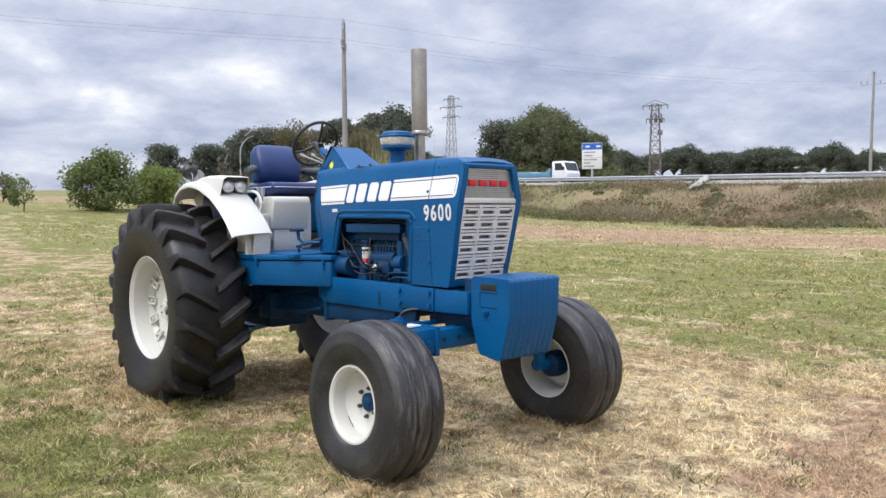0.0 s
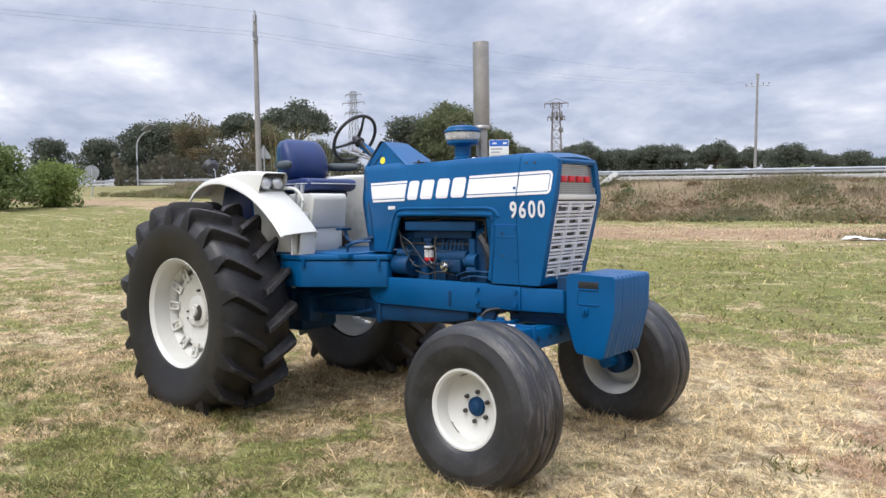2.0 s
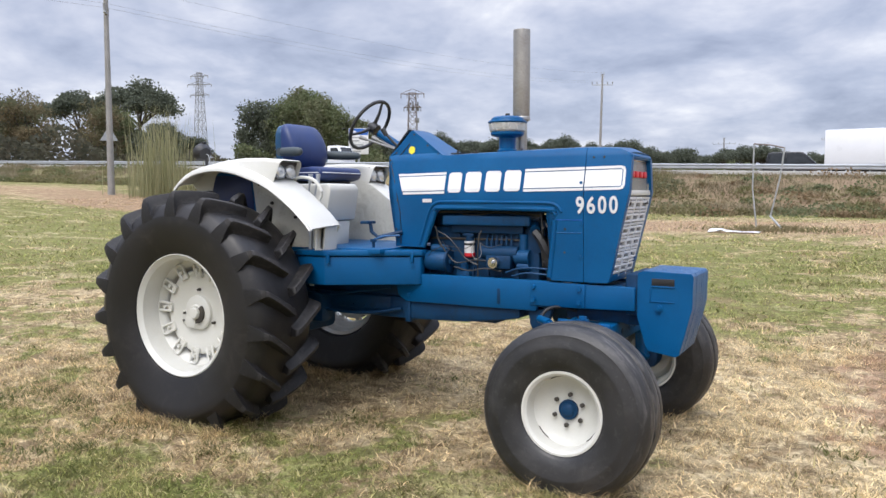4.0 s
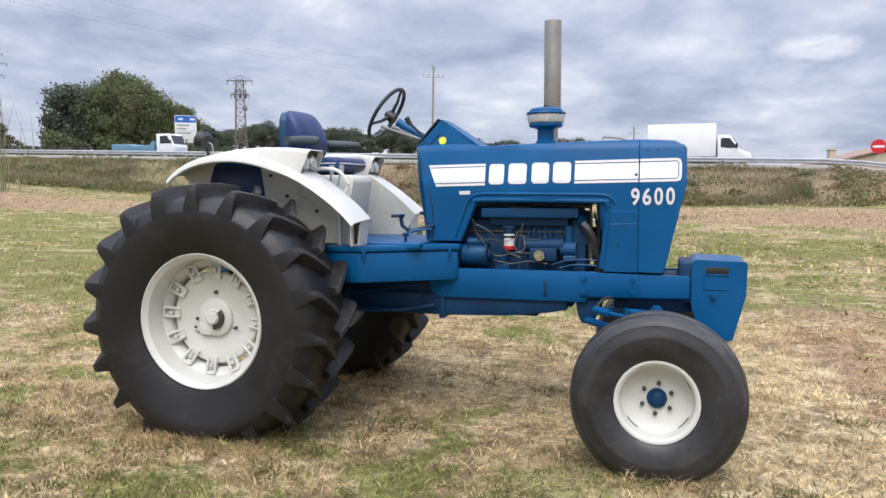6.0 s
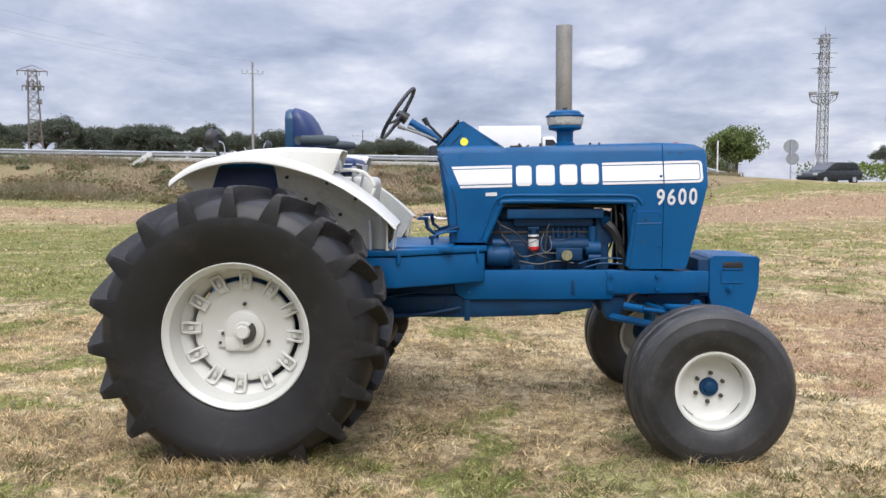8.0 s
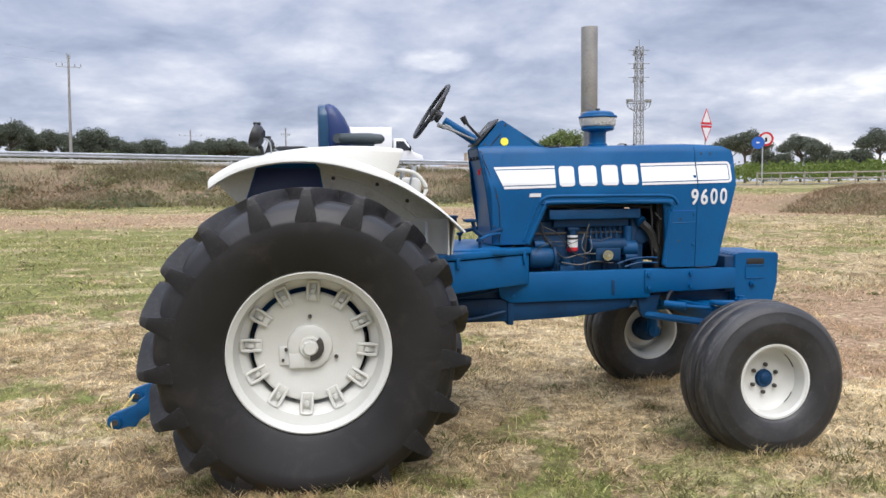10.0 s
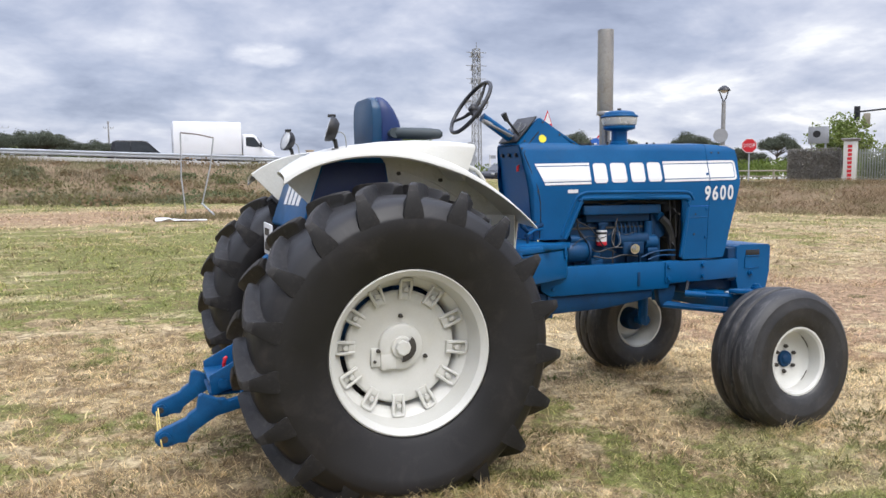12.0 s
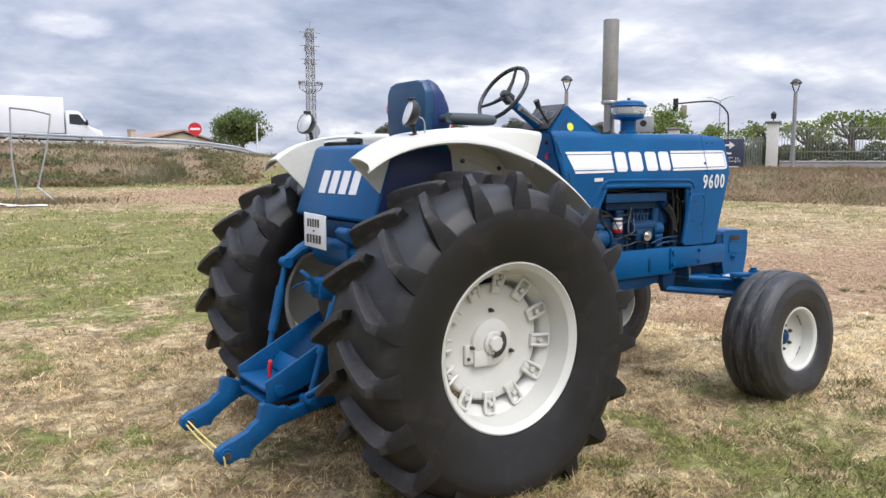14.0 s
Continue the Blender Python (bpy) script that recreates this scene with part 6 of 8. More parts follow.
for k in range(3):
    t = math.tau * k / 3 + radians(90)
    part("spoke", tube(B(), [hubc - axis * 0.018 + q @ Vector((0.02 * math.cos(t), 0.02 * math.sin(t), 0)), hubc - axis * 0.012 + q @ Vector((0.11 * math.cos(t), 0.11 * math.sin(t), 0)), rim_c + q @ Vector((R_SW * math.cos(t), R_SW * math.sin(t), 0))], [0.016, 0.011, 0.009], 8), "black", sw)
part("wheel_hub", rod(rod(B(), hubc - axis * 0.06, hubc + axis * 0.0, 0.042, 0.036, segs=20), hubc, hubc + axis * 0.018, 0.030, 0.022, segs=20), "black", sw)
for y, x1 in ((-0.045, 0.915), (-0.085, 0.86)):
    part("hand_lever", rod(rod(B(), (1.10, y, 1.99), (x1, y * 1.8, 2.075), 0.008), (x1 + 0.035, y * 1.65, 2.062), (x1 - 0.012, y * 1.85, 2.080), 0.012, 0.015), "lattice", column, "dull metal hand lever")
part("hand_lever", rod(rod(B(), (1.15, -0.09, 1.99), (1.030, -0.11, 2.11), 0.009), (1.045, -0.108, 2.09), (1.018, -0.112, 2.135), 0.016, 0.020), "black", column, "black hand lever")
# pedals and clutch stay
for side in (-1, 1):
    p = part("pedal", tube(B(), [(1.25, side * 0.22, 1.40), (1.10, side * 0.30, 1.36), (1.05, side * 0.31, 1.40), (1.04, side * 0.31, 1.46)], 0.014, 8), "dark_blue", tractor, "blue foot pedal")
    part("pedal_pad", box(B(), 0.985, 1.055, side * 0.31 - 0.05, side * 0.31 + 0.05, 1.455, 1.475, 0.006), "dark_blue", p)
    part("pedal_stop", rod(rod(B(), (1.08, side * 0.33, 1.285), (1.08, side * 0.33, 1.345), 0.010), (1.08, side * 0.33, 1.33), (1.08, side * 0.33, 1.35), 0.022), "dark_blue", p)
    part("pedal_stay", tube(B(), [(1.08, side * 0.33, 1.345), (1.15, side * 0.30, 1.37), (1.24, side * 0.24, 1.375)], 0.008, 6), "blue", p)

# --- fuel tank behind the seat ---
tank = part("fuel_tank", prism(B(), [(-0.415, 1.430), (-0.40, 1.415), (0.12, 1.415), (0.14, 1.44), (0.085, 1.800), (0.06, 1.832), (-0.255, 1.832), (-0.285, 1.810)], -0.470, 0.470, bevel=0.02, segs=3), "blue", tractor, "blue rear fuel tank between the fenders")
part("filler_cap", rod(rod(B(), (-0.185, 0.13, 1.83), (-0.185, 0.13, 1.85), 0.035), (-0.185, 0.13, 1.85), (-0.185, 0.13, 1.872), 0.048, segs=18), "black", tank, "black filler cap")
slope = Vector((-0.13, 0, -0.38)).normalized()
nrm = Vector((-0.38, 0, 0.13)).normalized()
for k in range(4):
    y0 = 0.235 - 0.125 * k
    bm = box(B(), 0, 0.085, -0.001, 0.001, -0.068, 0.068, 0.0)
    m = Matrix((Vector((0, -1, 0)), nrm, -slope)).transposed().to_4x4()
    c = Vector((-0.350, y0, 1.620)) + nrm * 0.003
    bmesh.ops.transform(bm, matrix=Matrix.Translation(c) @ m, verts=bm.verts)
    part("emblem_block", bm, "decal", tank, "plain white emblem block")
for side in (-1, 1):
    # thin navy sheets added over the tank sides, their colour standing for shade
    lo, hi = sorted((side * 0.4705, side * 0.478))
    part("tank_side_shade", prism(B(), [(-0.40, 1.44), (0.125, 1.44), (0.075, 1.80), (-0.275, 1.805)], lo, hi, bevel=0.002), "navy", tank, "dark navy sheet added as shade on the tank side")
part("tank_cradle", box(B(), -0.40, 0.14, -0.40, 0.40, 1.30, 1.412, 0.02), "dark_blue", tank)

# --- rear linkage ---
hitch = new("rear_linkage", to_mesh("rear_linkage", prism(B(), [(-0.43, 1.19), (-0.44, 1.27), (-0.40, 1.31), (-0.30, 1.31), (-0.30, 1.12), (-0.38, 1.14)], -0.22, 0.22, bevel=0.02), "link_blue"))
hitch.parent = tractor
tagged(hitch, "blue three-point linkage with drop arms and hitch")
part("rear_cover", rod(B(), (-0.375, 0.02, 0.95), (-0.34, 0.02, 0.95), 0.25, segs=40), "iron", hitch, "round dark rear cover")
part("cross_shaft", rod(B(), (-0.38, -0.37, 1.245), (-0.38, 0.37, 1.245), 0.035, segs=18), "link_blue", hitch)
part("valve_block", box(box(B(), -0.50, -0.38, -0.02, 0.10, 0.96, 1.08, 0.012), -0.55, -0.48, 0.0, 0.08, 1.0, 1.06, 0.008), "link_blue", hitch)
part("valve_lever", tube(B(), [(-0.52, 0.09, 1.06), (-0.55, 0.16, 1.03), (-0.56, 0.22, 1.0)], 0.008, 6), "link_blue", hitch)
part("coupling", tube(B(), curve_pts([(-0.52, 0.0, 1.05), (-0.56, 0.0, 1.10), (-0.57, 0.06, 1.12), (-0.54, 0.12, 1.10)], 5), 0.012, 7), "link_blue", hitch)
part("top_link_bracket", prism(B(), [(-0.36, 1.26), (-0.46, 1.31), (-0.485, 1.36), (-0.46, 1.385), (-0.36, 1.36)], -0.30, -0.17, bevel=0.012), "link_blue", hitch)
for side in (-1, 1):
    la = part("lift_arm", tube(B(), [(-0.36, side * 0.335, 1.245), (-0.44, side * 0.345, 1.215), (-0.535, side * 0.36, 1.145)], [0.046, 0.036, 0.030], 10), "link_blue", hitch, "curved blue lift arm")
    part("lift_rod", rod(rod(rod(B(), (-0.535, side * 0.36, 1.15), (-0.70, side * 0.31, 0.53), 0.017), (-0.575, side * 0.348, 1.0), (-0.645, side * 0.327, 0.74), 0.028), (-0.535, side * 0.40, 1.14), (-0.535, side * 0.32, 1.14), 0.032), "link_blue", la)
    # drop arm: a thick plate with a hump before the ball end
    y = side * 0.292
    out = [(-0.18, 0.60), (-0.60, 0.520), (-0.815, 0.470), (-0.835, 0.486), (-0.868, 0.484), (-0.955, 0.524), (-0.974, 0.514), (-0.988, 0.442), (-1.03, 0.414), (-1.042, 0.396), (-1.115, 0.366), (-1.165, 0.350), (-1.205, 0.325), (-1.212, 0.290), (-1.190, 0.258), (-1.145, 0.250), (-1.09, 0.266), (-1.045, 0.262), (-1.025, 0.300), (-0.96, 0.345), (-0.88, 0.392), (-0.60, 0.455), (-0.18, 0.53)]
    da = part("lower_arm", prism(B(), out, y - 0.026, y + 0.026, bevel=0.004), "link_blue", hitch, "thick blue lower link arm")
    part("ball_socket", rod(B(), (-1.160, y - 0.042, 0.300), (-1.160, y + 0.042, 0.300), 0.034, segs=20), "link_blue", da)
    part("ball", rod(B(), (-1.160, y - 0.050, 0.300), (-1.160, y + 0.050, 0.300), 0.018, segs=14), "iron", da)
    part("arm_pin", rod(B(), (-0.72, side * 0.38, 0.50), (-0.72, side * 0.25, 0.50), 0.022), "link_blue", da)
    part("check_link", tube(B(), [(-0.74, side * 0.335, 0.53), (-0.66, side * 0.37, 0.58), (-0.56, side * 0.39, 0.66)], 0.016, 7), "link_blue", da)
    # side cheek of the pick-up hitch
    lo, hi = sorted((side * 0.188, side * 0.206))
    part("hitch_cheek", prism(B(), [(-0.905, 0.595), (-0.40, 0.86), (-0.36, 0.74), (-0.55, 0.61), (-0.70, 0.535), (-0.895, 0.478)], lo, hi, bevel=0.004), "link_blue", hitch)
    part("cheek_boss", rod(B(), (-0.83, side * 0.2, 0.545), (-0.83, side * 0.222, 0.545), 0.028), "link_blue", hitch)
part("hitch_floor", prism(B(), [(-0.905, 0.560), (-0.70, 0.560), (-0.70, 0.540), (-0.905, 0.540)], -0.19, 0.19, bevel=0.004), "link_blue", hitch)
part("hitch_floor", prism(B(), [(-0.905, 0.490), (-0.60, 0.490), (-0.60, 0.470), (-0.905, 0.470)], -0.17, 0.17, bevel=0.004), "link_blue", hitch)
part("hitch_bridge", prism(B(), [(-0.72, 0.570), (-0.66, 0.655), (-0.645, 0.645), (-0.705, 0.560)], -0.19, 0.19, bevel=0.004), "link_blue", hitch)
part("hitch_back", prism(B(), [(-0.66, 0.60), (-0.40, 0.80), (-0.39, 0.77), (-0.64, 0.58)], -0.19, 0.19, bevel=0.004), "dark_blue", hitch)
part("hitch_pin", tube(B(), [(-0.80, 0.0, 0.50), (-0.80, 0.0, 0.615), (-0.795, 0.0, 0.64), (-0.785, 0.02, 0.645)], 0.012, 8), "red", hitch, "red drop pin")
part("tie_cord", tube(B(), curve_pts([(-1.175, 0.25, 0.315), (-1.176, 0.0, 0.309), (-1.175, -0.25, 0.31)], 6), 0.005, 5), "rope", hitch, "thin yellow tie cord")
part("tie_cord", tube(B(), curve_pts([(-1.185, 0.25, 0.295), (-1.188, 0.0, 0.284), (-1.185, -0.25, 0.29), (-1.18, -0.335, 0.30), (-1.175, -0.340, 0.25)], 6), 0.005, 5), "rope", hitch)
pl = part("number_plate", prism(B(), [(0.122, 1.262), (0.122, 1.452), (-0.140, 1.444), (-0.140, 1.256)], -0.522, -0.512, axis="x", bevel=0.002), "decal", tractor, "white rear number plate with plain dark bars")
for y0, y1, z0, z1 in ((0.075, -0.085, 1.375, 1.420), (0.005, -0.030, 1.350, 1.358), (0.085, -0.105, 1.285, 1.332)):
    n = 5 if y0 - y1 > 0.1 else 1
    for k in range(n):
        a = y0 + (y1 - y0) * k / n
        b = y0 + (y1 - y0) * (k + 0.62) / n
        part("plate_bar", box(B(), -0.5245, -0.5215, min(a, b), max(a, b), z0, z1), "iron", pl)
part("plate_bracket", box(B(), -0.515, -0.45, -0.02, 0.02, 1.28, 1.40, 0.004), "dark_blue", pl)


# ---- foliage builders ----
def raw_mesh(name, verts, faces, material):
    """A mesh from arrays of vertices and of triangles or quads."""
    me = bpy.data.meshes.new(name)
    verts, faces = np.asarray(verts, np.float32), np.asarray(faces, np.int32)
    k = faces.shape[1]
    me.vertices.add(len(verts))
    me.vertices.foreach_set("co", verts.ravel())
    me.loops.add(faces.size)
    me.loops.foreach_set("vertex_index", faces.ravel())
    me.polygons.add(len(faces))
    me.polygons.foreach_set("loop_start", np.arange(0, faces.size, k, dtype=np.int32))
    me.polygons.foreach_set("loop_total", np.full(len(faces), k, np.int32))
    me.update(calc_edges=True)
    me.validate()
    me.materials.append(MAT[material])
    return me


def leaf_quads(centres, size, rng, flat=0.0):
    """One small folded leaf at each centre, turned at random."""
    n = len(centres)
    a = rng.normal(size=(n, 3))
    a[:, 2] *= 1 - flat
    a /= np.linalg.norm(a, axis=1)[:, None] + 1e-9
    b = np.cross(a, rng.normal(size=(n, 3)))
    b /= np.linalg.norm(b, axis=1)[:, None] + 1e-9
    s = size * rng.uniform(0.6, 1.4, (n, 1))
    v = np.stack([centres - a * s * 0.5, centres + b * s * 0.32, centres + a * s * 0.5, centres - b * s * 0.32], 1).reshape(-1, 3)
    f = np.arange(n * 4).reshape(n, 4)
    return v, f


def clump_cloud(clumps, per, rng):
    """Leaf centres thick near the skin of each clump (x, y, z, rx, rz)."""
    out = []
    for x, y, z, rx, rz in clumps:
        d = rng.normal(size=(per, 3))
        d /= np.linalg.norm(d, axis=1)[:, None]
        r = rng.uniform(0.45, 1.08, (per, 1)) ** 0.6
        d = d * r * (1 + 0.18 * rng.normal(size=(per, 1)))
        out.append(np.array([x, y, z]) + d * np.array([rx, rx, rz]))
    return np.concatenate(out)


def tree(name, label, category, group, height, clumps, per, leaf, leaf_mat, trunk_r, fork, seed, matrix, limbs=None, flat=0.0):
    """A tapered trunk with limbs to its clumps, and a crown of many small leaves."""
    rng = np.random.default_rng(seed)
    t = thing(name, label, category, group, matrix=matrix)
    bm = B()
    lean = rng.normal(size=2) * 0.03 * height
    top = Vector((lean[0], lean[1], fork))
    tube(bm, [(0, 0, -0.3), (lean[0] * 0.2, lean[1] * 0.2, fork * 0.4), top], [trunk_r * 1.2, trunk_r, trunk_r * 0.8], 8)
    order = sorted(clumps, key=lambda c: -c[3])[: (limbs or 7)]
    for x, y, z, rx, rz in order:
        mid = top.lerp(Vector((x, y, z)), 0.5) + Vector(rng.normal(size=3) * 0.05 * height)
        tube(bm, [top - Vector((0, 0, fork * 0.12 * rng.random())), mid, (x, y, z + rz * 0.3)], [trunk_r * 0.55, trunk_r * 0.35, trunk_r * 0.12], 6)
    part("trunk", bm, "bark", t)
    pts = clump_cloud(clumps, per, rng)
    v, f = leaf_quads(pts, leaf, rng, flat)
    ob = new("crown", raw_mesh("crown", v, f, leaf_mat))
    ob.parent = t
    return t


def crown_clumps(seed, n, r, z0, z1, size, shape="round"):
    """Clump centres within a round, umbrella or column outline."""
    rng = np.random.default_rng(seed)
    out = []
    for k in range(n):
        a, u = rng.uniform(0, math.tau), rng.uniform(0, 1)
        if shape == "umbrella":
            rr = r * math.sqrt(u)
            z = z0 + (z1 - z0) * (0.35 + 0.65 * (1 - (rr / r) ** 2)) * rng.uniform(0.65, 1.0)
            s = size * rng.uniform(0.8, 1.3)
            out.append((rr * math.cos(a), rr * math.sin(a), z, s, s * 0.55))
        else:
            h = rng.uniform(0, 1)
            prof = math.sin(math.pi * (0.12 + 0.80 * h)) ** 0.7
            rr = r * prof * math.sqrt(u)
            s = size * rng.uniform(0.65, 1.3)
            out.append((rr * math.cos(a), rr * math.sin(a), z0 + (z1 - z0) * h, s, s * 0.8))
    return out


def stand(x, y, turn=0.0, scale=1.0, dz=0.0):
    return Matrix.Translation((x, y, ground_z(x, y) + dz)) @ Matrix.Rotation(radians(turn), 4, "Z") @ Matrix.Diagonal((scale, scale, scale, 1))


def again(ob, x, y, turn, scale, sz=None):
    ob2 = copy_thing(ob, Matrix.Identity(4))
    ob2.matrix_basis = Matrix.Translation((x, y, ground_z(x, y))) @ Matrix.Rotation(radians(turn), 4, "Z") @ Matrix.Diagonal((scale, scale, sz or scale, 1))
    return ob2


# ---- road, bank rail and traffic ----
def strip(name, xs, y0, y1, lift, material, label, category):
    bm = B()
    ys = np.linspace(y0, y1, 5)
    rows = [[bm.verts.new((x, y, ground_z(x, y) + lift)) for y in ys] for x in xs]
    for a, b in zip(rows, rows[1:]):
        for j in range(len(ys) - 1):
            bm.faces.new((a[j], b[j], b[j + 1], a[j + 1]))
    bmesh.ops.recalc_face_normals(bm, faces=bm.faces)
    if sum(f.normal.z for f in bm.faces) < 0:
        bmesh.ops.reverse_faces(bm, faces=bm.faces)
    return tagged(part(name, bm, material), label, category, kind="structure")


strip("road", np.arange(-160, 60, 2.0), 47.4, 56.5, 0.05, "asphalt", "grey asphalt road along the top of the bank", "road")


def build_rail():
    rail = thing("guard_rail", "galvanised steel crash barrier along the road", "guard rail")
    xs = np.arange(-120, 15.1, 2.0)

    def top(x):
        return float(land(x, 46.0)) + 0.78
    post = to_mesh("rail_post", box(B(), -0.03, 0.03, -0.02, 0.06, -0.9, 0.0, 0.004), "zinc")
    for x in xs:
        ob = new("rail_post", post)
        ob.parent = rail
        ob.matrix_basis = Matrix.Translation((x, 46.06, top(x) + 0.01))
    for lo, hi, depth, dy in ((-0.31, 0.0, 0.05, 0.0), (-0.66, -0.42, 0.03, 0.02)):
        bm = B()
        prof = [(0.0, hi), (-depth, hi - 0.04), (-depth, hi - 0.10), (0.0, (hi + lo) / 2 + 0.02), (0.0, (hi + lo) / 2 - 0.02), (-depth, lo + 0.10), (-depth, lo + 0.04), (0.0, lo)]
        if dy:
            prof = [(0.0, hi), (-depth, hi - 0.02), (-depth, lo + 0.02), (0.0, lo)]
        rows = []
        # the end of the barrier bends down into the ground
        path = [(x, 46.0, top(x)) for x in xs] + [(16.0, 46.1, top(16) - 0.10), (18.0, 46.4, top(18) - 0.48), (20.0, 46.8, top(20) - 0.85)]
        for x, y, z in path:
            rows.append([bm.verts.new((x, y + dy + a, z + b)) for a, b in prof])
        for a, b in zip(rows, rows[1:]):
            for j in range(len(prof) - 1):
                bm.faces.new((a[j], b[j], b[j + 1], a[j + 1]))
        bmesh.ops.recalc_face_normals(bm, faces=bm.faces)
        thicken(bm, 0.006)
        part("rail_beam", bm, "zinc" if not dy else "concrete", rail, "" if not dy else "pale lower rail", angle=50)


build_rail()


def wheel_pair(parent, xs, hw, r):
    me = to_mesh("wheel", lathe(B(), [(0.0, -0.10), (r * 0.6, -0.11), (r * 0.95, -0.10), (r, -0.06), (r, 0.10), (0.0, 0.10)], 20), "rubber")
    hub = to_mesh("hub_cap", lathe(B(), [(0.0, -0.125), (r * 0.5, -0.122), (r * 0.56, -0.105), (0.0, -0.10)], 16), "zinc")
    for x in xs:
        for s in (-1, 1):
            w = new("wheel", me)
            w.parent = parent
            w.matrix_basis = Matrix.Translation((x, s * hw, r)) @ (Matrix.Rotation(math.pi, 4, "Z") if s > 0 else Matrix.Identity(4))
            h = new("hub_cap", hub)
            h.parent = w


def box_van(x, y):
    v = thing("box_van", "white delivery van with a tall box body", "van", matrix=Matrix.Translation((x, y, float(land(x, y)) + 0.05)))
    part("box_body", box(B(), -3.3, 1.05, -1.08, 1.08, 0.85, 3.02, 0.04), "car_white", v, "tall white cargo box")
    part("cab", prism(B(), [(1.15, 0.45), (3.25, 0.45), (3.3, 0.75), (3.2, 1.05), (2.6, 1.28), (2.05, 2.10), (1.85, 2.25), (1.15, 2.25)], -0.98, 0.98, bevel=0.08), "car_white", v)
    for s in (-1, 1):
        lo, hi = sorted((s * 0.982, s * 0.992))
        part("side_window", prism(B(), [(1.35, 1.45), (1.35, 2.05), (1.90, 2.05), (2.38, 1.42), (1.9, 1.38)], lo, hi), "car_glass", v)
        part("mirror", box(B(), 2.25, 2.38, s * 1.15 - 0.06, s * 1.15 + 0.06, 1.35, 1.70, 0.03), "car_dark", v)
        part("headlight", box(B(), 3.10, 3.26, s * 0.75 - 0.15, s * 0.75 + 0.15, 0.85, 1.03, 0.03), "lens", v)
    part("windscreen", prism(B(), [(2.10, 2.06), (2.118, 2.072), (2.64, 1.305), (2.62, 1.30)], -0.85, 0.85), "car_glass", v)
    part("underbody", box(B(), -3.2, 2.9, -0.85, 0.85, 0.42, 0.85, 0.03), "car_dark", v)
    wheel_pair(v, (-2.0, 2.35), 0.88, 0.36)
    return v


def car(name, label, x, y, paint, tall, turn):
    v = thing(name, label, "car", matrix=Matrix.Translation((x, y, ground_z(x, y) + 0.05)) @ Matrix.Rotation(radians(turn), 4, "Z"))
    h = tall
    part("body", prism(B(), [(-2.15, 0.30), (2.1, 0.30), (2.18, 0.55), (2.05, 0.82), (1.25, 0.98), (-2.1, 1.02), (-2.2, 0.7)], -0.88, 0.88, bevel=0.07), paint, v)
    part("roof", prism(B(), [(-2.0, 1.0), (-1.85, h - 0.10), (-1.6, h), (0.1, h), (0.35, h - 0.04), (1.22, 0.98)], -0.76, 0.76, bevel=0.06), paint, v)
    for s in (-1, 1):
        lo, hi = sorted((s * 0.762, s * 0.772))
        part("side_window", prism(B(), [(-1.75, 1.06), (-1.65, h - 0.12), (-0.72, h - 0.10), (-0.72, 1.06)], lo, hi), "car_glass", v)
        part("side_window", prism(B(), [(-0.64, 1.06), (-0.64, h - 0.10), (0.20, h - 0.10), (0.92, 1.06)], lo, hi), "car_glass", v)
        part("headlight", box(B(), 1.98, 2.14, s * 0.66 - 0.16, s * 0.66 + 0.16, 0.66, 0.80, 0.03), "lens", v)
    part("windscreen", prism(B(), [(0.36, h - 0.05), (0.385, h - 0.045), (1.21, 1.0), (1.18, 1.0)], -0.68, 0.68), "car_glass", v)
    wheel_pair(v, (-1.35, 1.38), 0.80, 0.34)
    return v


def flat_truck(x, y):
    v = thing("flatbed_truck", "small white cab truck with a faded blue bed", "truck", matrix=Matrix.Translation((x, y, ground_z(x, y) + 0.05)))
    part("cab", prism(B(), [(1.2, 0.55), (2.85, 0.55), (2.90, 1.15), (2.78, 1.35), (2.45, 2.12), (2.3, 2.2), (1.2, 2.2)], -0.92, 0.92, bevel=0.07), "car_white", v, "white tilt cab")
    part("windscreen", prism(B(), [(2.47, 2.06), (2.495, 2.07), (2.80, 1.38), (2.775, 1.37)], -0.78, 0.78), "car_glass", v)
    for s in (-1, 1):
        lo, hi = sorted((s * 0.922, s * 0.932))
        part("side_window", prism(B(), [(1.55, 1.40), (1.55, 2.02), (2.25, 2.02), (2.60, 1.40)], lo, hi), "car_glass", v)
        part("mirror", box(B(), 2.62, 2.70, s * 1.08 - 0.05, s * 1.08 + 0.05, 1.4, 1.7, 0.02), "car_dark", v)
    part("bed", prism(B(), [(-3.1, 0.80), (1.05, 0.80), (1.05, 1.62), (0.9, 1.62), (0.55, 1.30), (-0.9, 1.25), (-1.4, 1.42), (-3.1, 1.42)], -0.98, 0.98, bevel=0.03), "car_blue", v, "faded blue load bed")
    part("chassis", box(B(), -3.0, 2.7, -0.5, 0.5, 0.5, 0.8, 0.02), "car_dark", v)
    wheel_pair(v, (-1.9, 2.0), 0.82, 0.38)
    return v


box_van(4.8, 49.6)
car("estate_car", "dark off-road estate car on the road", -0.4, 53.6, "car_dark", 1.82, 0)
car("parked_car", "dark car at the road junction", 26.0, 49.5, "car_dark", 1.55, 205)
flat_truck(-38.5, 49.6)

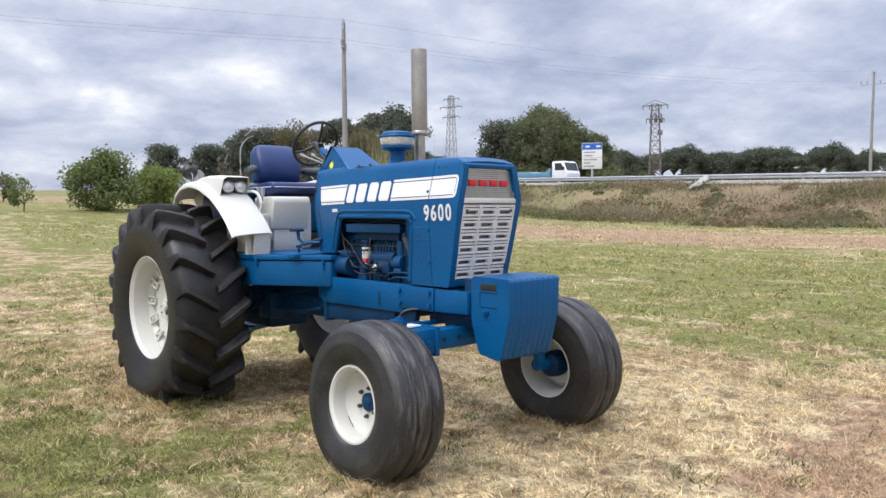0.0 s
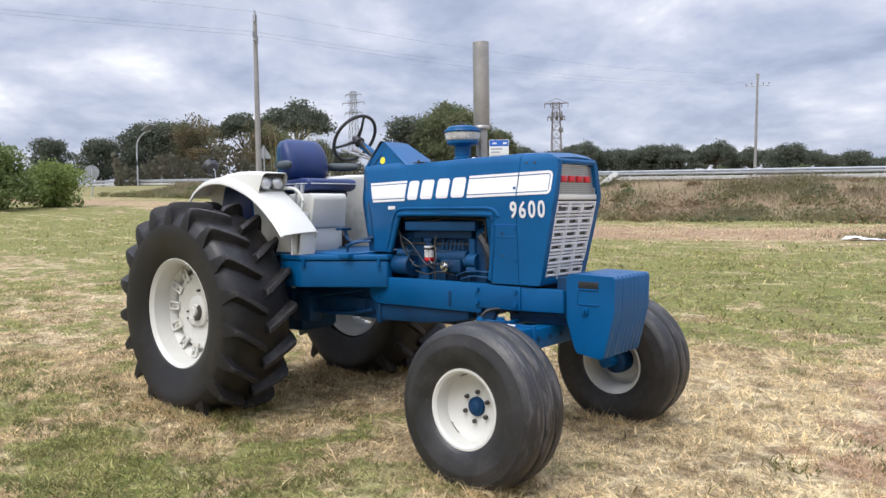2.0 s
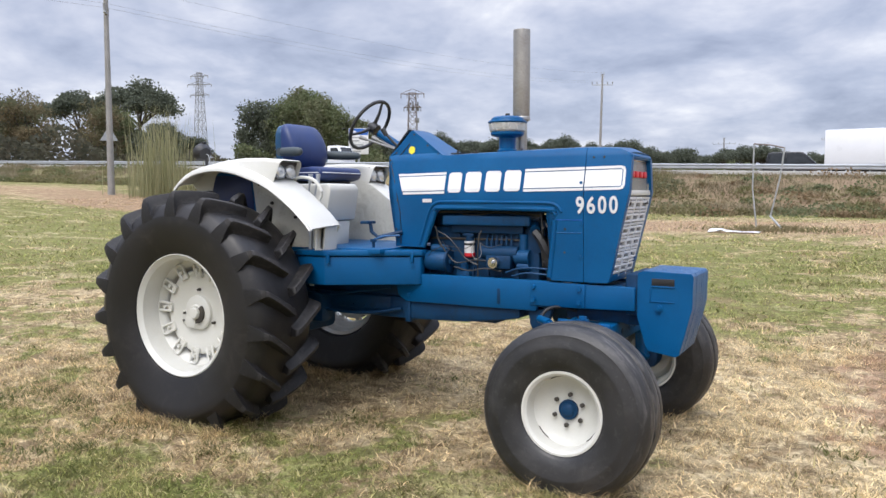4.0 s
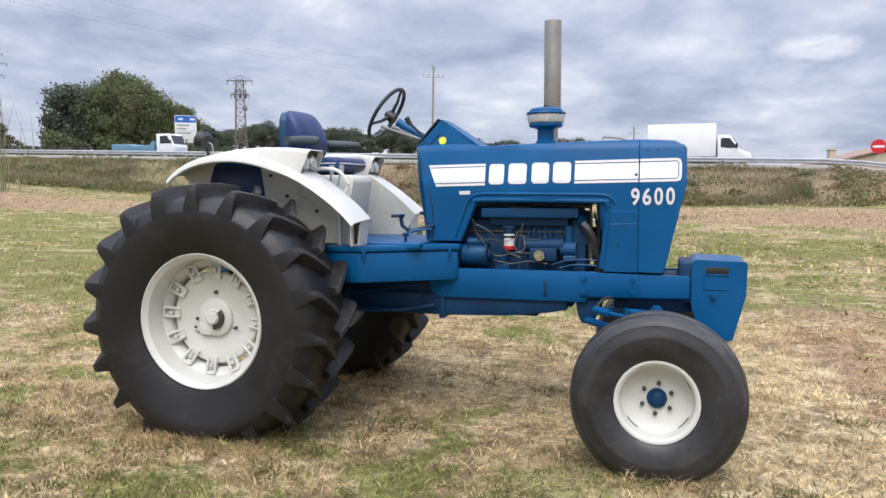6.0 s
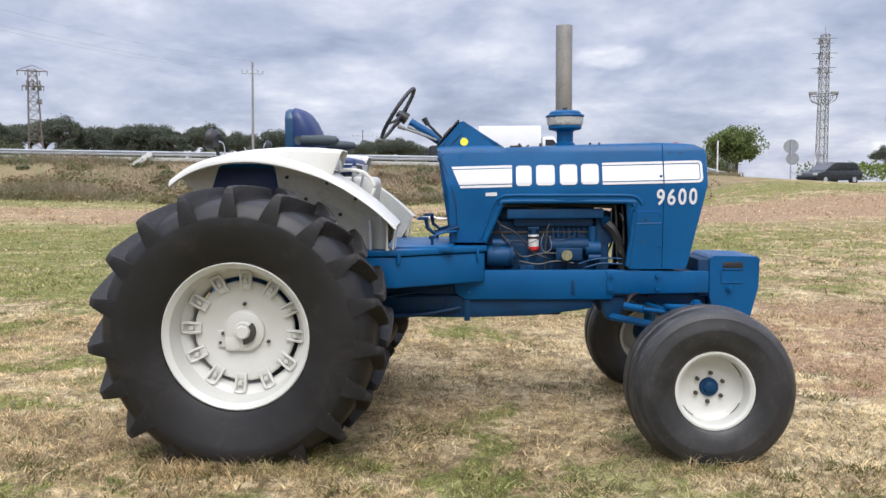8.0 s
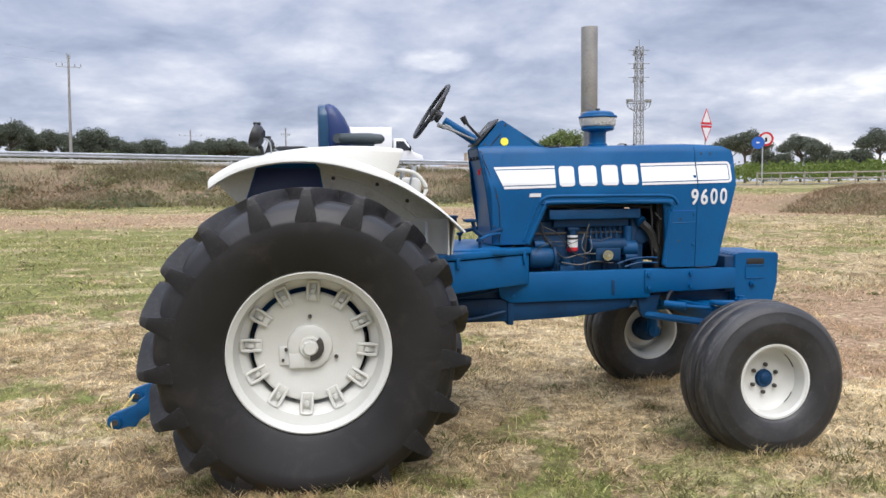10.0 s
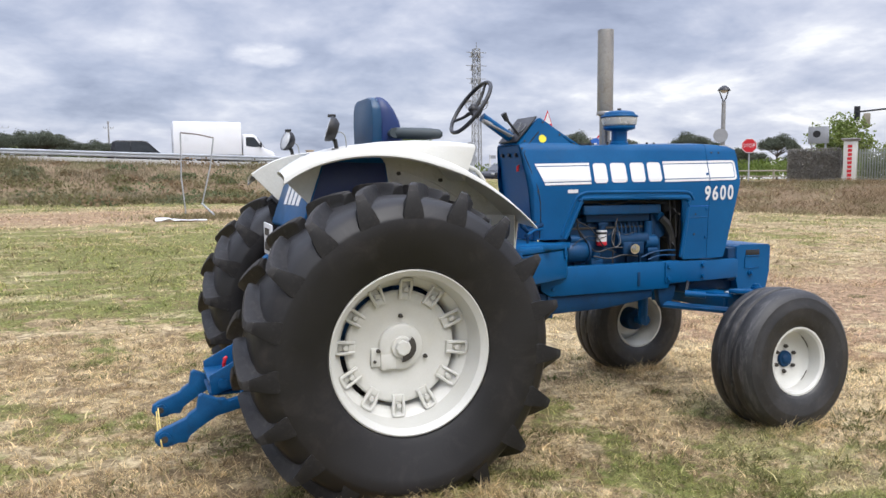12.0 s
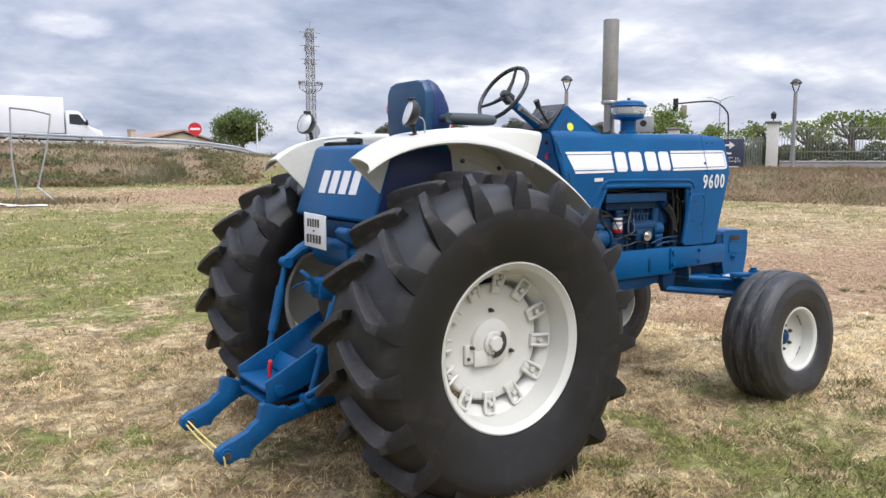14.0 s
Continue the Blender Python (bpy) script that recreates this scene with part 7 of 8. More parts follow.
# ---- poles, masts and signs ----
def power_pole(x, y, top, label, arm=1.6, turn=0.0, r=0.16, lean=0.0):
    z0 = ground_z(x, y)
    h = top - z0
    p = thing("power_pole", label, "power pole", "power poles", matrix=Matrix.Translation((x, y, z0)) @ Matrix.Rotation(radians(turn), 4, "Z") @ Matrix.Rotation(radians(lean), 4, "Y"))
    part("mast", rod(B(), (0, 0, -0.5), (0, 0, h), r * 1.25, r * 0.75, 10), "pole", p)
    part("cross_arm", box(B(), -arm / 2, arm / 2, -0.06, 0.06, h - 1.75, h - 1.63, 0.01), "zinc", p)
    for dx in (-arm / 2 + 0.05, -arm / 4, arm / 4, arm / 2 - 0.05):
        part("insulator", rod(B(), (dx, 0, h - 1.63), (dx, 0, h - 1.25), 0.05, 0.08, 8), "lattice", p)
    for dx in (-0.22, 0.22):
        part("top_horn", tube(B(), [(0, 0, h - 0.55), (dx, 0, h - 0.45), (dx, 0, h + 0.25)], 0.05, 6), "zinc", p)
    return p


power_pole(-36.0, 25.9, 14.2, "tall pale concrete power pole with a short cross-arm", 1.5, -45, 0.17)
power_pole(-33.2, 112.0, 20.6, "slim concrete power pole behind the road", 3.2, 15, 0.19, 1.2)
power_pole(-32.5, 222.5, 18.0, "far power pole with a wide cross-arm", 6.0, 10, 0.22)
power_pole(-5.3, 194.7, 16.4, "far thin power pole beside the fields", 2.2, 10, 0.2)
power_pole(16.0, 254.6, 17.6, "far thin power pole beside the fields", 2.6, 10, 0.22)


def wire(name, a, b, sag):
    pts = [Vector(a).lerp(Vector(b), t) - Vector((0, 0, sag * 4 * t * (1 - t))) for t in np.linspace(0, 1, 14)]
    tagged(part(name, tube(B(), pts, 0.007, 4), "lattice"), "thin dark overhead cable between poles", "power cable", "overhead cables")


for d in (-0.6, 0.0, 0.6):
    h = 14.4 if d == 0 else 13.0
    wire("power_cable", (-36 + d * 0.7, 25.9 - d * 0.7, h), (-33.2 + d * 2.2, 112.0, 20.8 if d == 0 else 19.4), 1.2)
    wire("power_cable", (-36 + d * 0.7, 25.9 - d * 0.7, h), (-58 + d * 0.7, -46 - d, 16.0 if d == 0 else 14.4), 1.0)


def lattice(bm, w0, w1, h, bays, r):
    """Four legs that lean in, with crossed braces."""
    corners = [(-1, -1), (1, -1), (1, 1), (-1, 1)]

    def at(c, z):
        w = (w0 + (w1 - w0) * z / h) / 2
        return Vector((c[0] * w, c[1] * w, z))
    for c in corners:
        rod(bm, at(c, 0), at(c, h), r, r * 0.8, 5)
    zs = [h * (1 - (1 - k / bays) ** 1.15) for k in range(bays + 1)]
    for z0, z1 in zip(zs, zs[1:]):
        for a, b in zip(corners, corners[1:] + corners[:1]):
            rod(bm, at(a, z0), at(b, z1), r * 0.55, segs=4)
            rod(bm, at(b, z0), at(a, z1), r * 0.55, segs=4)
            rod(bm, at(a, z1), at(b, z1), r * 0.55, segs=4)


def pylon(name, label, x, y, top, w0, w1, arms, bays, material, turn=0.0, r=0.09):
    z0 = ground_z(x, y)
    h = top - z0
    p = thing(name, label, "pylon", matrix=Matrix.Translation((x, y, z0)) @ Matrix.Rotation(radians(turn), 4, "Z"))
    bm = B()
    lattice(bm, w0, w1, h, bays, r)
    part("tower", bm, material, p)
    for z, half in arms:
        bm = B()
        for s in (-1, 1):
            rod(bm, (0, -w1 / 2, h - z), (s * half, 0, h - z), r * 0.9, segs=5)
            rod(bm, (0, w1 / 2, h - z), (s * half, 0, h - z), r * 0.9, segs=5)
            rod(bm, (0, 0, h - z + 0.9), (s * half, 0, h - z), r * 0.7, segs=5)
            for f in (0.45, 0.95):
                rod(bm, (s * half * f, 0, h - z), (s * half * f, 0, h - z - 0.7), 0.07, segs=6)
        part("cross_arm", bm, material, p)
    return p


pylon("power_pylon", "grey lattice power pylon with three cross-arms", -155.0, 145.3, 35.0, 3.4, 1.1, ((0.9, 2.6), (3.2, 3.6), (6.0, 2.8)), 12, "lattice", 20, 0.085)
p = pylon("switch_tower", "rusty lattice tower with switchgear at its head", -68.7, 114.2, 20.3, 2.2, 1.2, ((0.2, 2.2), (2.6, 1.6)), 11, "rust", 25, 0.07)
for k, dx in enumerate((-0.9, 0.0, 0.9)):
    part("switch_unit", rod(box(B(), dx - 0.25, dx + 0.25, 0.7, 1.2, 12.6, 13.4, 0.05), (dx, 0.95, 13.4), (dx, 0.95, 14.2), 0.12), "lattice", p)
part("transformer", box(B(), 0.5, 1.2, -0.5, 0.5, 10.4, 11.2, 0.06), "lattice", p)


def telecom_mast(x, y, top):
    z0 = ground_z(x, y)
    h = top - z0
    m = thing("telecom_mast", "tall grey lattice telecom mast with ring platforms", "mast", matrix=Matrix.Translation((x, y, z0)))
    bm = B()
    lattice(bm, 1.4, 1.0, h, 18, 0.075)
    part("tower", bm, "lattice", m)
    for z, r in ((h * 0.60, 2.1),):
        bm = B()
        tube(bm, [(r * math.cos(t), r * math.sin(t), z) for t in np.linspace(0, math.tau, 20, endpoint=False)], 0.07, 5, closed=True)
        for t in np.linspace(0, math.tau, 10, endpoint=False):
            tube(bm, curve_pts([(r * math.cos(t), r * math.sin(t), z), (r * 0.85 * math.cos(t), r * 0.85 * math.sin(t), z - 0.9), (0.5 * math.cos(t), 0.5 * math.sin(t), z - 1.6)], 3), 0.05, 5)
        part("ring_platform", bm, "lattice", m)
        for s in (-1, 1):
            part("floodlight", box(B(), s * 1.7 - 0.5, s * 1.7 + 0.5, -0.4, 0.4, z + 0.1, z + 0.5, 0.05), "lattice", m)
    for z in (h - 0.6, h - 2.9, h - 5.2):
        for dz, half in ((0.0, 2.1), (-0.75, 1.5)):
            part("antenna_arm", rod(B(), (-half, -0.3, z + dz - 0.1), (half, 0.4, z + dz + 0.1), 0.06, segs=5), "lattice", m)
        for a in (30, 150, 270):
            c, s = 0.85 * math.cos(radians(a)), 0.85 * math.sin(radians(a))
            part("antenna", rod(box(B(), c - 0.12, c + 0.12, s - 0.12, s + 0.12, z - 0.9, z + 0.2, 0.03), (c * 0.4, s * 0.4, z - 0.4), (c, s, z - 0.4), 0.05, segs=5), "sign_back", m)
    part("finial", rod(B(), (0, 0, h), (0, 0, h + 1.2), 0.05, segs=5), "lattice", m)


telecom_mast(56.7, 120.9, 25.0)


def face_to(x, y, tx=0.0, ty=-4.5):
    return math.degrees(math.atan2(ty - y, tx - x)) + 90


def sign_post(name, label, x, y, height, turn, r=0.04, mat="zinc"):
    t = thing(name, label, "road sign", "road signs", matrix=Matrix.Translation((x, y, ground_z(x, y))) @ Matrix.Rotation(radians(turn), 4, "Z"))
    part("post", rod(B(), (0, 0, -0.3), (0, 0, height), r, segs=10), mat, t)
    return t


def disc(r, y0, y1, z, x=0.0, n=28):
    return prism(B(), [(x + r * math.cos(math.tau * k / n + math.pi / n), z + r * math.sin(math.tau * k / n + math.pi / n)) for k in range(n)], y0, y1)


# direction sign beyond the road: blue head, pale panel with dark lines
x, y = -51.7, 73.6
z = 8.5 - ground_z(x, y)
s = sign_post("direction_sign", "tall blue and white direction sign on one post", x, y, z - 1.4, face_to(x, y), 0.14)
part("panel", box(B(), -1.22, 1.22, -0.12, -0.06, z - 1.6, z + 1.6, 0.01), "decal", s)
part("header", box(B(), -1.18, 1.18, -0.13, -0.115, z + 0.78, z + 1.55, 0.0), "sign_blue", s, "blue header panel")
for dz, w in ((0.45, 1.4), (0.05, 1.1), (-0.45, 1.6), (-0.85, 0.8), (-1.25, 1.3)):
    part("line_of_bars", box(B(), -1.0, -1.0 + w, -0.128, -0.118, z + dz - 0.09, z + dz + 0.09), "sign_back", s)
for dx in (-0.8, 0.5):
    part("header_bar", box(B(), dx, dx + 0.5, -0.137, -0.128, z + 1.05, z + 1.28), "decal", s)
part("panel_joint", box(B(), -1.22, 1.22, -0.128, -0.118, z - 0.22, z - 0.18), "sign_back", s)

x, y = 20.5, 70.0
z = 5.0 - ground_z(x, y)
s = sign_post("no_entry_sign", "round red no-entry sign on a post", x, y, z, face_to(x, y), 0.05)
part("disc", disc(0.62, -0.10, -0.06, z), "red", s, "red disc with a white bar")
part("bar", box(B(), -0.45, 0.45, -0.115, -0.10, z - 0.10, z + 0.10), "decal", s)

x, y = 24.4, 52.2
s = sign_post("sign_back", "two round grey sign backs on one post", x, y, 3.2, face_to(x, y) + 10, 0.05)
part("disc", disc(0.52, 0.05, 0.08, 2.75), "sign_back", s)
part("disc", disc(0.45, 0.05, 0.08, 1.85, 0.12), "sign_back", s)
x, y = 25.6, 51.0
s = sign_post("marker_post", "white marker post with a small grey flag sign", x, y, 2.3, face_to(x, y), 0.09, "decal")
part("flag", box(B(), -0.05, 0.45, -0.08, -0.05, 2.0, 2.25), "sign_back", s)
x, y = 17.0, 45.4
s = sign_post("marker_post", "thin white marker post beside the barrier end", x, y, 2.3, face_to(x, y), 0.05, "decal")
x, y = 31.7, 52.6
z = 6.3 - ground_z(x, y)
s = sign_post("warning_signs", "two red-edged triangular warning signs stacked on a post", x, y, z + 0.6, face_to(x, y) + 52, 0.05)
for up, zc in ((1, z + 0.02), (-1, z - 0.10)):
    for r, mat, dy in ((1.0, "red", 0.0), (0.72, "decal", -0.012)):
        zz = zc + up * (0.48 if r == 1.0 else 0.52)
        part("triangle", prism(B(), [(-0.68 * r, zz - up * 0.50 * r), (0.68 * r, zz - up * 0.50 * r), (0.0, zz + up * 0.80 * r)], -0.10 + dy, -0.07 + dy), mat, s)
x, y = 32.2, 45.4
z = 4.7 - ground_z(x, y)
s = sign_post("round_signs", "red-ringed round sign beside a blue one", x, y, z + 0.2, face_to(x, y), 0.05)
part("disc", disc(0.50, -0.08, -0.06, z, 0.22), "red", s)
part("disc", disc(0.36, -0.095, -0.08, z, 0.22), "decal", s)
part("disc", disc(0.44, -0.12, -0.10, z - 0.25, -0.30), "sign_blue", s)
part("arrow", box(B(), -0.42, -0.20, -0.13, -0.12, z - 0.30, z - 0.18), "decal", s)
part("mark", box(B(), 0.15, 0.30, -0.105, -0.095, z - 0.2, z + 0.1), "black", s)
x, y = 39.0, 37.1
z = 4.0 - ground_z(x, y)
s = sign_post("stop_sign", "red octagonal stop sign on a grey post", x, y, z, face_to(x, y), 0.05)
part("octagon", disc(0.54, -0.09, -0.06, z, 0, 8), "decal", s)
part("octagon_face", disc(0.49, -0.10, -0.088, z, 0, 8), "red", s, "red face with white letters")
bm = text_mesh("STOP", 0.25, 0.76, 0.004)
bmesh.ops.translate(bm, vec=(-0.38, -0.104, z - 0.12), verts=bm.verts)
part("lettering", bm, "decal", s)
x, y = -55.2, 40.5
s = sign_post("sign_back", "grey triangular sign back on a post", x, y, 4.2, face_to(x, y), 0.05)
part("triangle", prism(B(), [(-0.75, 3.0), (0.75, 3.0), (0.0, 4.3)], 0.05, 0.08), "sign_back", s)
x, y = -76.6, 33.9
s = sign_post("sign_back", "round pale sign back on a post", x, y, 3.0, face_to(x, y), 0.06)
part("disc", disc(0.75, 0.05, 0.08, 2.6), "sign_back", s)

# solar street lamp by the far road
x, y = -87.8, 45.0
s = thing("street_lamp", "grey arched street lamp with a solar panel", "street lamp", "street lamps", matrix=stand(x, y, 20))
part("pole", tube(B(), curve_pts([(0, 0, 0), (0, 0, 4.6), (0.3, 0, 5.8), (1.2, 0, 6.6), (2.3, 0, 6.9)], 6), 0.09, 8), "zinc", s)
part("solar_panel", prism(B(), [(1.3, 7.0), (2.6, 7.7), (2.65, 7.6), (1.35, 6.9)], -0.6, 0.6), "sign_back", s)


def park_lamp(x, y, height):
    s = thing("street_lamp", "dark street lamp with a mushroom hood on a V bracket", "street lamp", "street lamps", matrix=stand(x, y, face_to(x, y)))
    part("pole", rod(B(), (0, 0, -0.3), (0, 0, height - 0.75), 0.13, 0.10, 14), "lattice", s)
    for k in (-1, 1):
        part("bracket", tube(B(), [(0, 0, height - 0.80), (k * 0.10, 0, height - 0.60), (k * 0.22, 0, height - 0.22)], 0.035, 6), "black", s)
    part("hood", lathe(B(), [(0.0, height + 0.06), (0.10, height + 0.03), (0.22, height - 0.05), (0.31, height - 0.17), (0.32, height - 0.22), (0.0, height - 0.20)], 24, axis="z"), "black", s, "dark domed lamp hood")
    part("lamp_glass", lathe(B(), [(0.0, height - 0.20), (0.2, height - 0.22), (0.12, height - 0.32), (0.0, height - 0.34)], 16, axis="z"), "lens", s)
    return s


L1 = park_lamp(27.2, 26.7, 5.05)
part("disc", disc(0.36, -0.16, -0.13, 2.55, -0.12), "sign_back", L1, "round grey sign back")
part("plate", box(B(), -0.3, 0.3, -0.16, -0.13, 1.85, 2.05), "decal", L1)
park_lamp(39.4, 20.8, 5.0)

# ---- lane, fence and garden to the east ----
NX, NY = 0.85, 0.53


def fence_at(az, extra=0.0):
    """A place on the fence line, by its bearing from the field."""
    a = radians(az)
    ox, oy = -2.0, -4.2
    d = (47.0 + extra - (0.85 * ox + 0.53 * oy)) / (0.85 * math.cos(a) + 0.53 * math.sin(a))
    return ox + d * math.cos(a), oy + d * math.sin(a)


FACE = math.degrees(math.atan2(NY, NX)) - 90
# in the fence's own frame x runs to the right along it and -y looks out over the field
FZ = 1.45


def on_fence(az, extra=0.0):
    x, y = fence_at(az, extra)
    return Matrix.Translation((x, y, ground_z(x, y))) @ Matrix.Rotation(radians(FACE), 4, "Z")


def along(a0, a1):
    (x0, y0), (x1, y1) = fence_at(a0), fence_at(a1)
    return math.hypot(x1 - x0, y1 - y0)


def pillar(az, h, label, lamp):
    p = thing("gate_pillar", label, "pillar", matrix=on_fence(az))
    part("shaft", box(B(), -0.34, 0.34, -0.34, 0.34, -0.3, h, 0.02), "white", p)
    part("cap", box(box(B(), -0.40, 0.40, -0.40, 0.40, h, h + 0.07, 0.02), -0.47, 0.47, -0.47, 0.47, h + 0.07, h + 0.15, 0.03), "grey_stone", p)
    if lamp:
        part("lantern", rod(lathe(B(), [(0.0, h + 0.75), (0.06, h + 0.72), (0.17, h + 0.60), (0.13, h + 0.30), (0.0, h + 0.28)], 10, axis="z"), (0, 0, h + 0.1), (0, 0, h + 0.32), 0.04), "black", p)
    return p


pillar(32.4, 2.68, "cream gate pillar with a small lantern on top", True)
pl2 = pillar(38.9, 2.52, "cream pillar with a column of red lettering bars", False)
for k in range(9):
    part("lettering_bar", box(B(), -0.12 + 0.01 * (k % 3), 0.12, -0.355, -0.342, 2.12 - 0.24 * k, 2.29 - 0.24 * k), "red", pl2)

wall = thing("garden_wall", "low brick wall with an iron railing", "wall", kind="structure", matrix=on_fence(31.9))
W = along(31.9, 12)
part("wall_base", box(B(), 0, W, -0.14, 0.14, -0.4, 0.36, 0.01), "grey_stone", wall)
part("coping", box(B(), 0, W, -0.19, 0.19, 0.36, 0.44, 0.015), "concrete", wall)
bar = to_mesh("railing_bar", rod(B(), (0, 0, 0.44), (0, 0, 2.42), 0.014, segs=5), "fence_green")
for k in range(int(W / 0.16)):
    ob = new("railing_bar", bar)
    ob.parent = wall
    ob.matrix_basis = Matrix.Translation((0.08 + 0.16 * k, 0, 0))
for z in (0.95, 2.32):
    part("railing_rail", box(B(), 0, W, -0.02, 0.02, z, z + 0.05), "fence_green", wall)
gate = thing("slat_gate", "grey-green slatted metal gate", "gate", matrix=on_fence(38.45))
W = along(38.45, 32.85)
slat = to_mesh("slat", box(B(), -0.035, 0.035, -0.015, 0.015, 0.08, 2.02, 0.005), "fence_green")
for k in range(int(W / 0.135)):
    ob = new("slat", slat)
    ob.parent = gate
    ob.matrix_basis = Matrix.Translation((0.08 + 0.135 * k, 0, 0))
for z in (0.25, 1.75):
    part("gate_rail", box(B(), 0, W, 0.016, 0.06, z, z + 0.08), "fence_green", gate)
panel = thing("entrance_panel", "navy entrance panel with a white turning arrow", "sign", matrix=on_fence(36.3, -0.15))
W = along(36.3, 34.2)
part("board", box(B(), 0, W, -0.05, 0.0, -0.08, 1.86, 0.01), "sign_navy", panel)
bm = tube(B(), curve_pts([(W * 0.62, -0.06, 0.98), (W * 0.50, -0.06, 0.98), (W * 0.36, -0.06, 1.10), (W * 0.34, -0.06, 1.30), (W * 0.42, -0.06, 1.46), (W * 0.56, -0.06, 1.48)], 5), 0.065, 6)
part("arrow", bm, "decal", panel, "white hooked arrow")
part("arrow_head", prism(B(), [(W * 0.55, 1.26), (W * 0.72, 1.48), (W * 0.55, 1.72)], -0.07, -0.055), "decal", panel)
for body, zz, w in (("Entrada per la", 0.62, 0.76), ("porta principal", 0.42, 0.80)):
    at = 0
    for word in body.split():
        bm = text_mesh(word, 0.15, W * w * len(word) / len(body), 0.003)
        bmesh.ops.translate(bm, vec=(W * 0.1 + W * w * at / len(body), -0.056, zz), verts=bm.verts)
        part("lettering", bm, "decal", panel)
        at += len(word) + 1
part("emblem_bar", box(B(), W * 0.55, W * 0.85, -0.058, -0.052, 0.10, 0.20), "decal", panel)
# clipped hedge standing behind the gate and the railing
hedge = thing("hedge", "dark green hedge behind the gate and railing", "hedge", matrix=on_fence(38.3, 1.3))
W = along(38.3, 12)
rng = np.random.default_rng(14)
n = 26000
hx, hz = rng.uniform(0, W, n), rng.uniform(0.0, 1.0, n)
pts = np.stack([hx, rng.normal(0, 0.16, n), 0.1 + hz * (1.55 + 0.28 * np.sin(hx * 1.7) + 0.22 * np.sin(hx * 4.1 + 1))], 1)
v, f = leaf_quads(pts, 0.15, rng)
ob = new("hedge_leaves", raw_mesh("hedge_leaves", v, f, "leaf_mid"))
ob.parent = hedge
stem = to_mesh("stem", rod(B(), (0, 0, -0.2), (0, 0, 1.2), 0.04, 0.02, 6), "bark")
for k in range(int(W / 0.9)):
    ob = new("stem", stem)
    ob.parent = hedge
    ob.matrix_basis = Matrix.Translation((0.4 + 0.9 * k, 0, 0))
# ivy-grown screen and the grey board above it
ivy = thing("ivy_screen", "long grey screen of dry ivy beside the lane", "hedge", matrix=on_fence(42.7))
W = along(42.7, 39.45)
part("screen_wall", box(B(), 0, W, 0.1, 0.4, -0.3, 2.05, 0.02), "grey_stone", ivy)
rng = np.random.default_rng(11)
pts = np.stack([rng.uniform(0, W, 5200), rng.normal(0.05, 0.07, 5200), rng.uniform(0.35, 2.22, 5200)], 1)
v, f = leaf_quads(pts, 0.10, rng)
MAT["ivy"] = make_foliage("dry_ivy", (0.16, 0.150, 0.130), (0.34, 0.325, 0.285))
ob = new("ivy_leaves", raw_mesh("ivy_leaves", v, f, "ivy"))
ob.parent = ivy
bb = thing("billboard", "grey board with a dark round mark behind the ivy", "billboard", matrix=on_fence(41.5, 3.0))
part("board", box(B(), 0, along(41.5, 40.25) * 1.05, -0.06, 0.06, 2.62, 3.68, 0.02), "sign_back", bb)
part("mark", disc(0.22, -0.075, -0.062, 3.22, 0.5), "black", bb)
for dx in (0.2, 1.0):
    part("leg", rod(B(), (dx, 0.1, -0.2), (dx, 0.1, 3.2), 0.06), "zinc", bb)
# traffic light on a curved arm
x, y = fence_at(35.2, 9.0)
tl = thing("traffic_light", "traffic light on a dark curved arm", "traffic light", matrix=Matrix.Translation((x, y, ground_z(x, y))) @ Matrix.Rotation(radians(FACE), 4, "Z"))
part("arm", tube(B(), curve_pts([(0, 0, -0.2), (0, 0, 3.5), (-0.25, 0, 4.4), (-0.95, 0, 4.95), (-1.9, 0, 5.02), (-3.6, 0, 4.92)], 6), 0.06, 8), "black", tl)
hd = part("signal_head", box(B(), -3.92, -3.56, -0.18, 0.14, 4.35, 5.3, 0.04), "black", tl)
for k, m in enumerate(("car_dark", "car_dark", "car_dark")):
    part("signal_lens", disc(0.12, -0.20, -0.178, 5.12 - 0.3 * k, -3.74), m, hd)
part("signal_head", box(B(), -3.35, -2.95, -0.05, 0.25, 3.85, 4.8, 0.04), "wood_rail", tl)
x, y = fence_at(35.65, 38.0)
sl = thing("street_light", "thin twin-arm street light far behind the garden", "street lamp", matrix=Matrix.Translation((x, y, ground_z(x, y))) @ Matrix.Rotation(radians(FACE), 4, "Z"))
part("pole", rod(B(), (0, 0, -0.2), (0, 0, 7.2), 0.09, 0.06, 8), "zinc", sl)
for k in (-1, 1):
    part("arm", tube(B(), [(0, 0, 7.1), (k * 0.8, 0, 7.5), (k * 1.4, 0, 7.55)], 0.05, 6), "zinc", sl)

# timber rail fence and vines beyond the lane
def rail_fence():
    t = thing("timber_fence", "weathered two-rail timber fence by the lane", "fence")
    p0, p1 = Vector((36.0, 52.0, 0)), Vector((52.0, 32.5, 0))
    n = 15
    post = to_mesh("post", rod(B(), (0, 0, -0.3), (0, 0, 1.05), 0.075, segs=8), "wood_rail")
    pts = []
    for k in range(n):
        q = p0.lerp(p1, k / (n - 1))
        z = ground_z(q.x, q.y)
        pts.append(Vector((q.x, q.y, z)))
        ob = new("post", post)
        ob.parent = t
        ob.matrix_basis = Matrix.Translation((q.x, q.y, z))
    for a, b in zip(pts, pts[1:]):
        for h in (0.48, 0.92):
            part("rail", rod(B(), a + Vector((0, 0, h)), b + Vector((0, 0, h)), 0.055, segs=8), "wood_rail", t)


rail_fence()


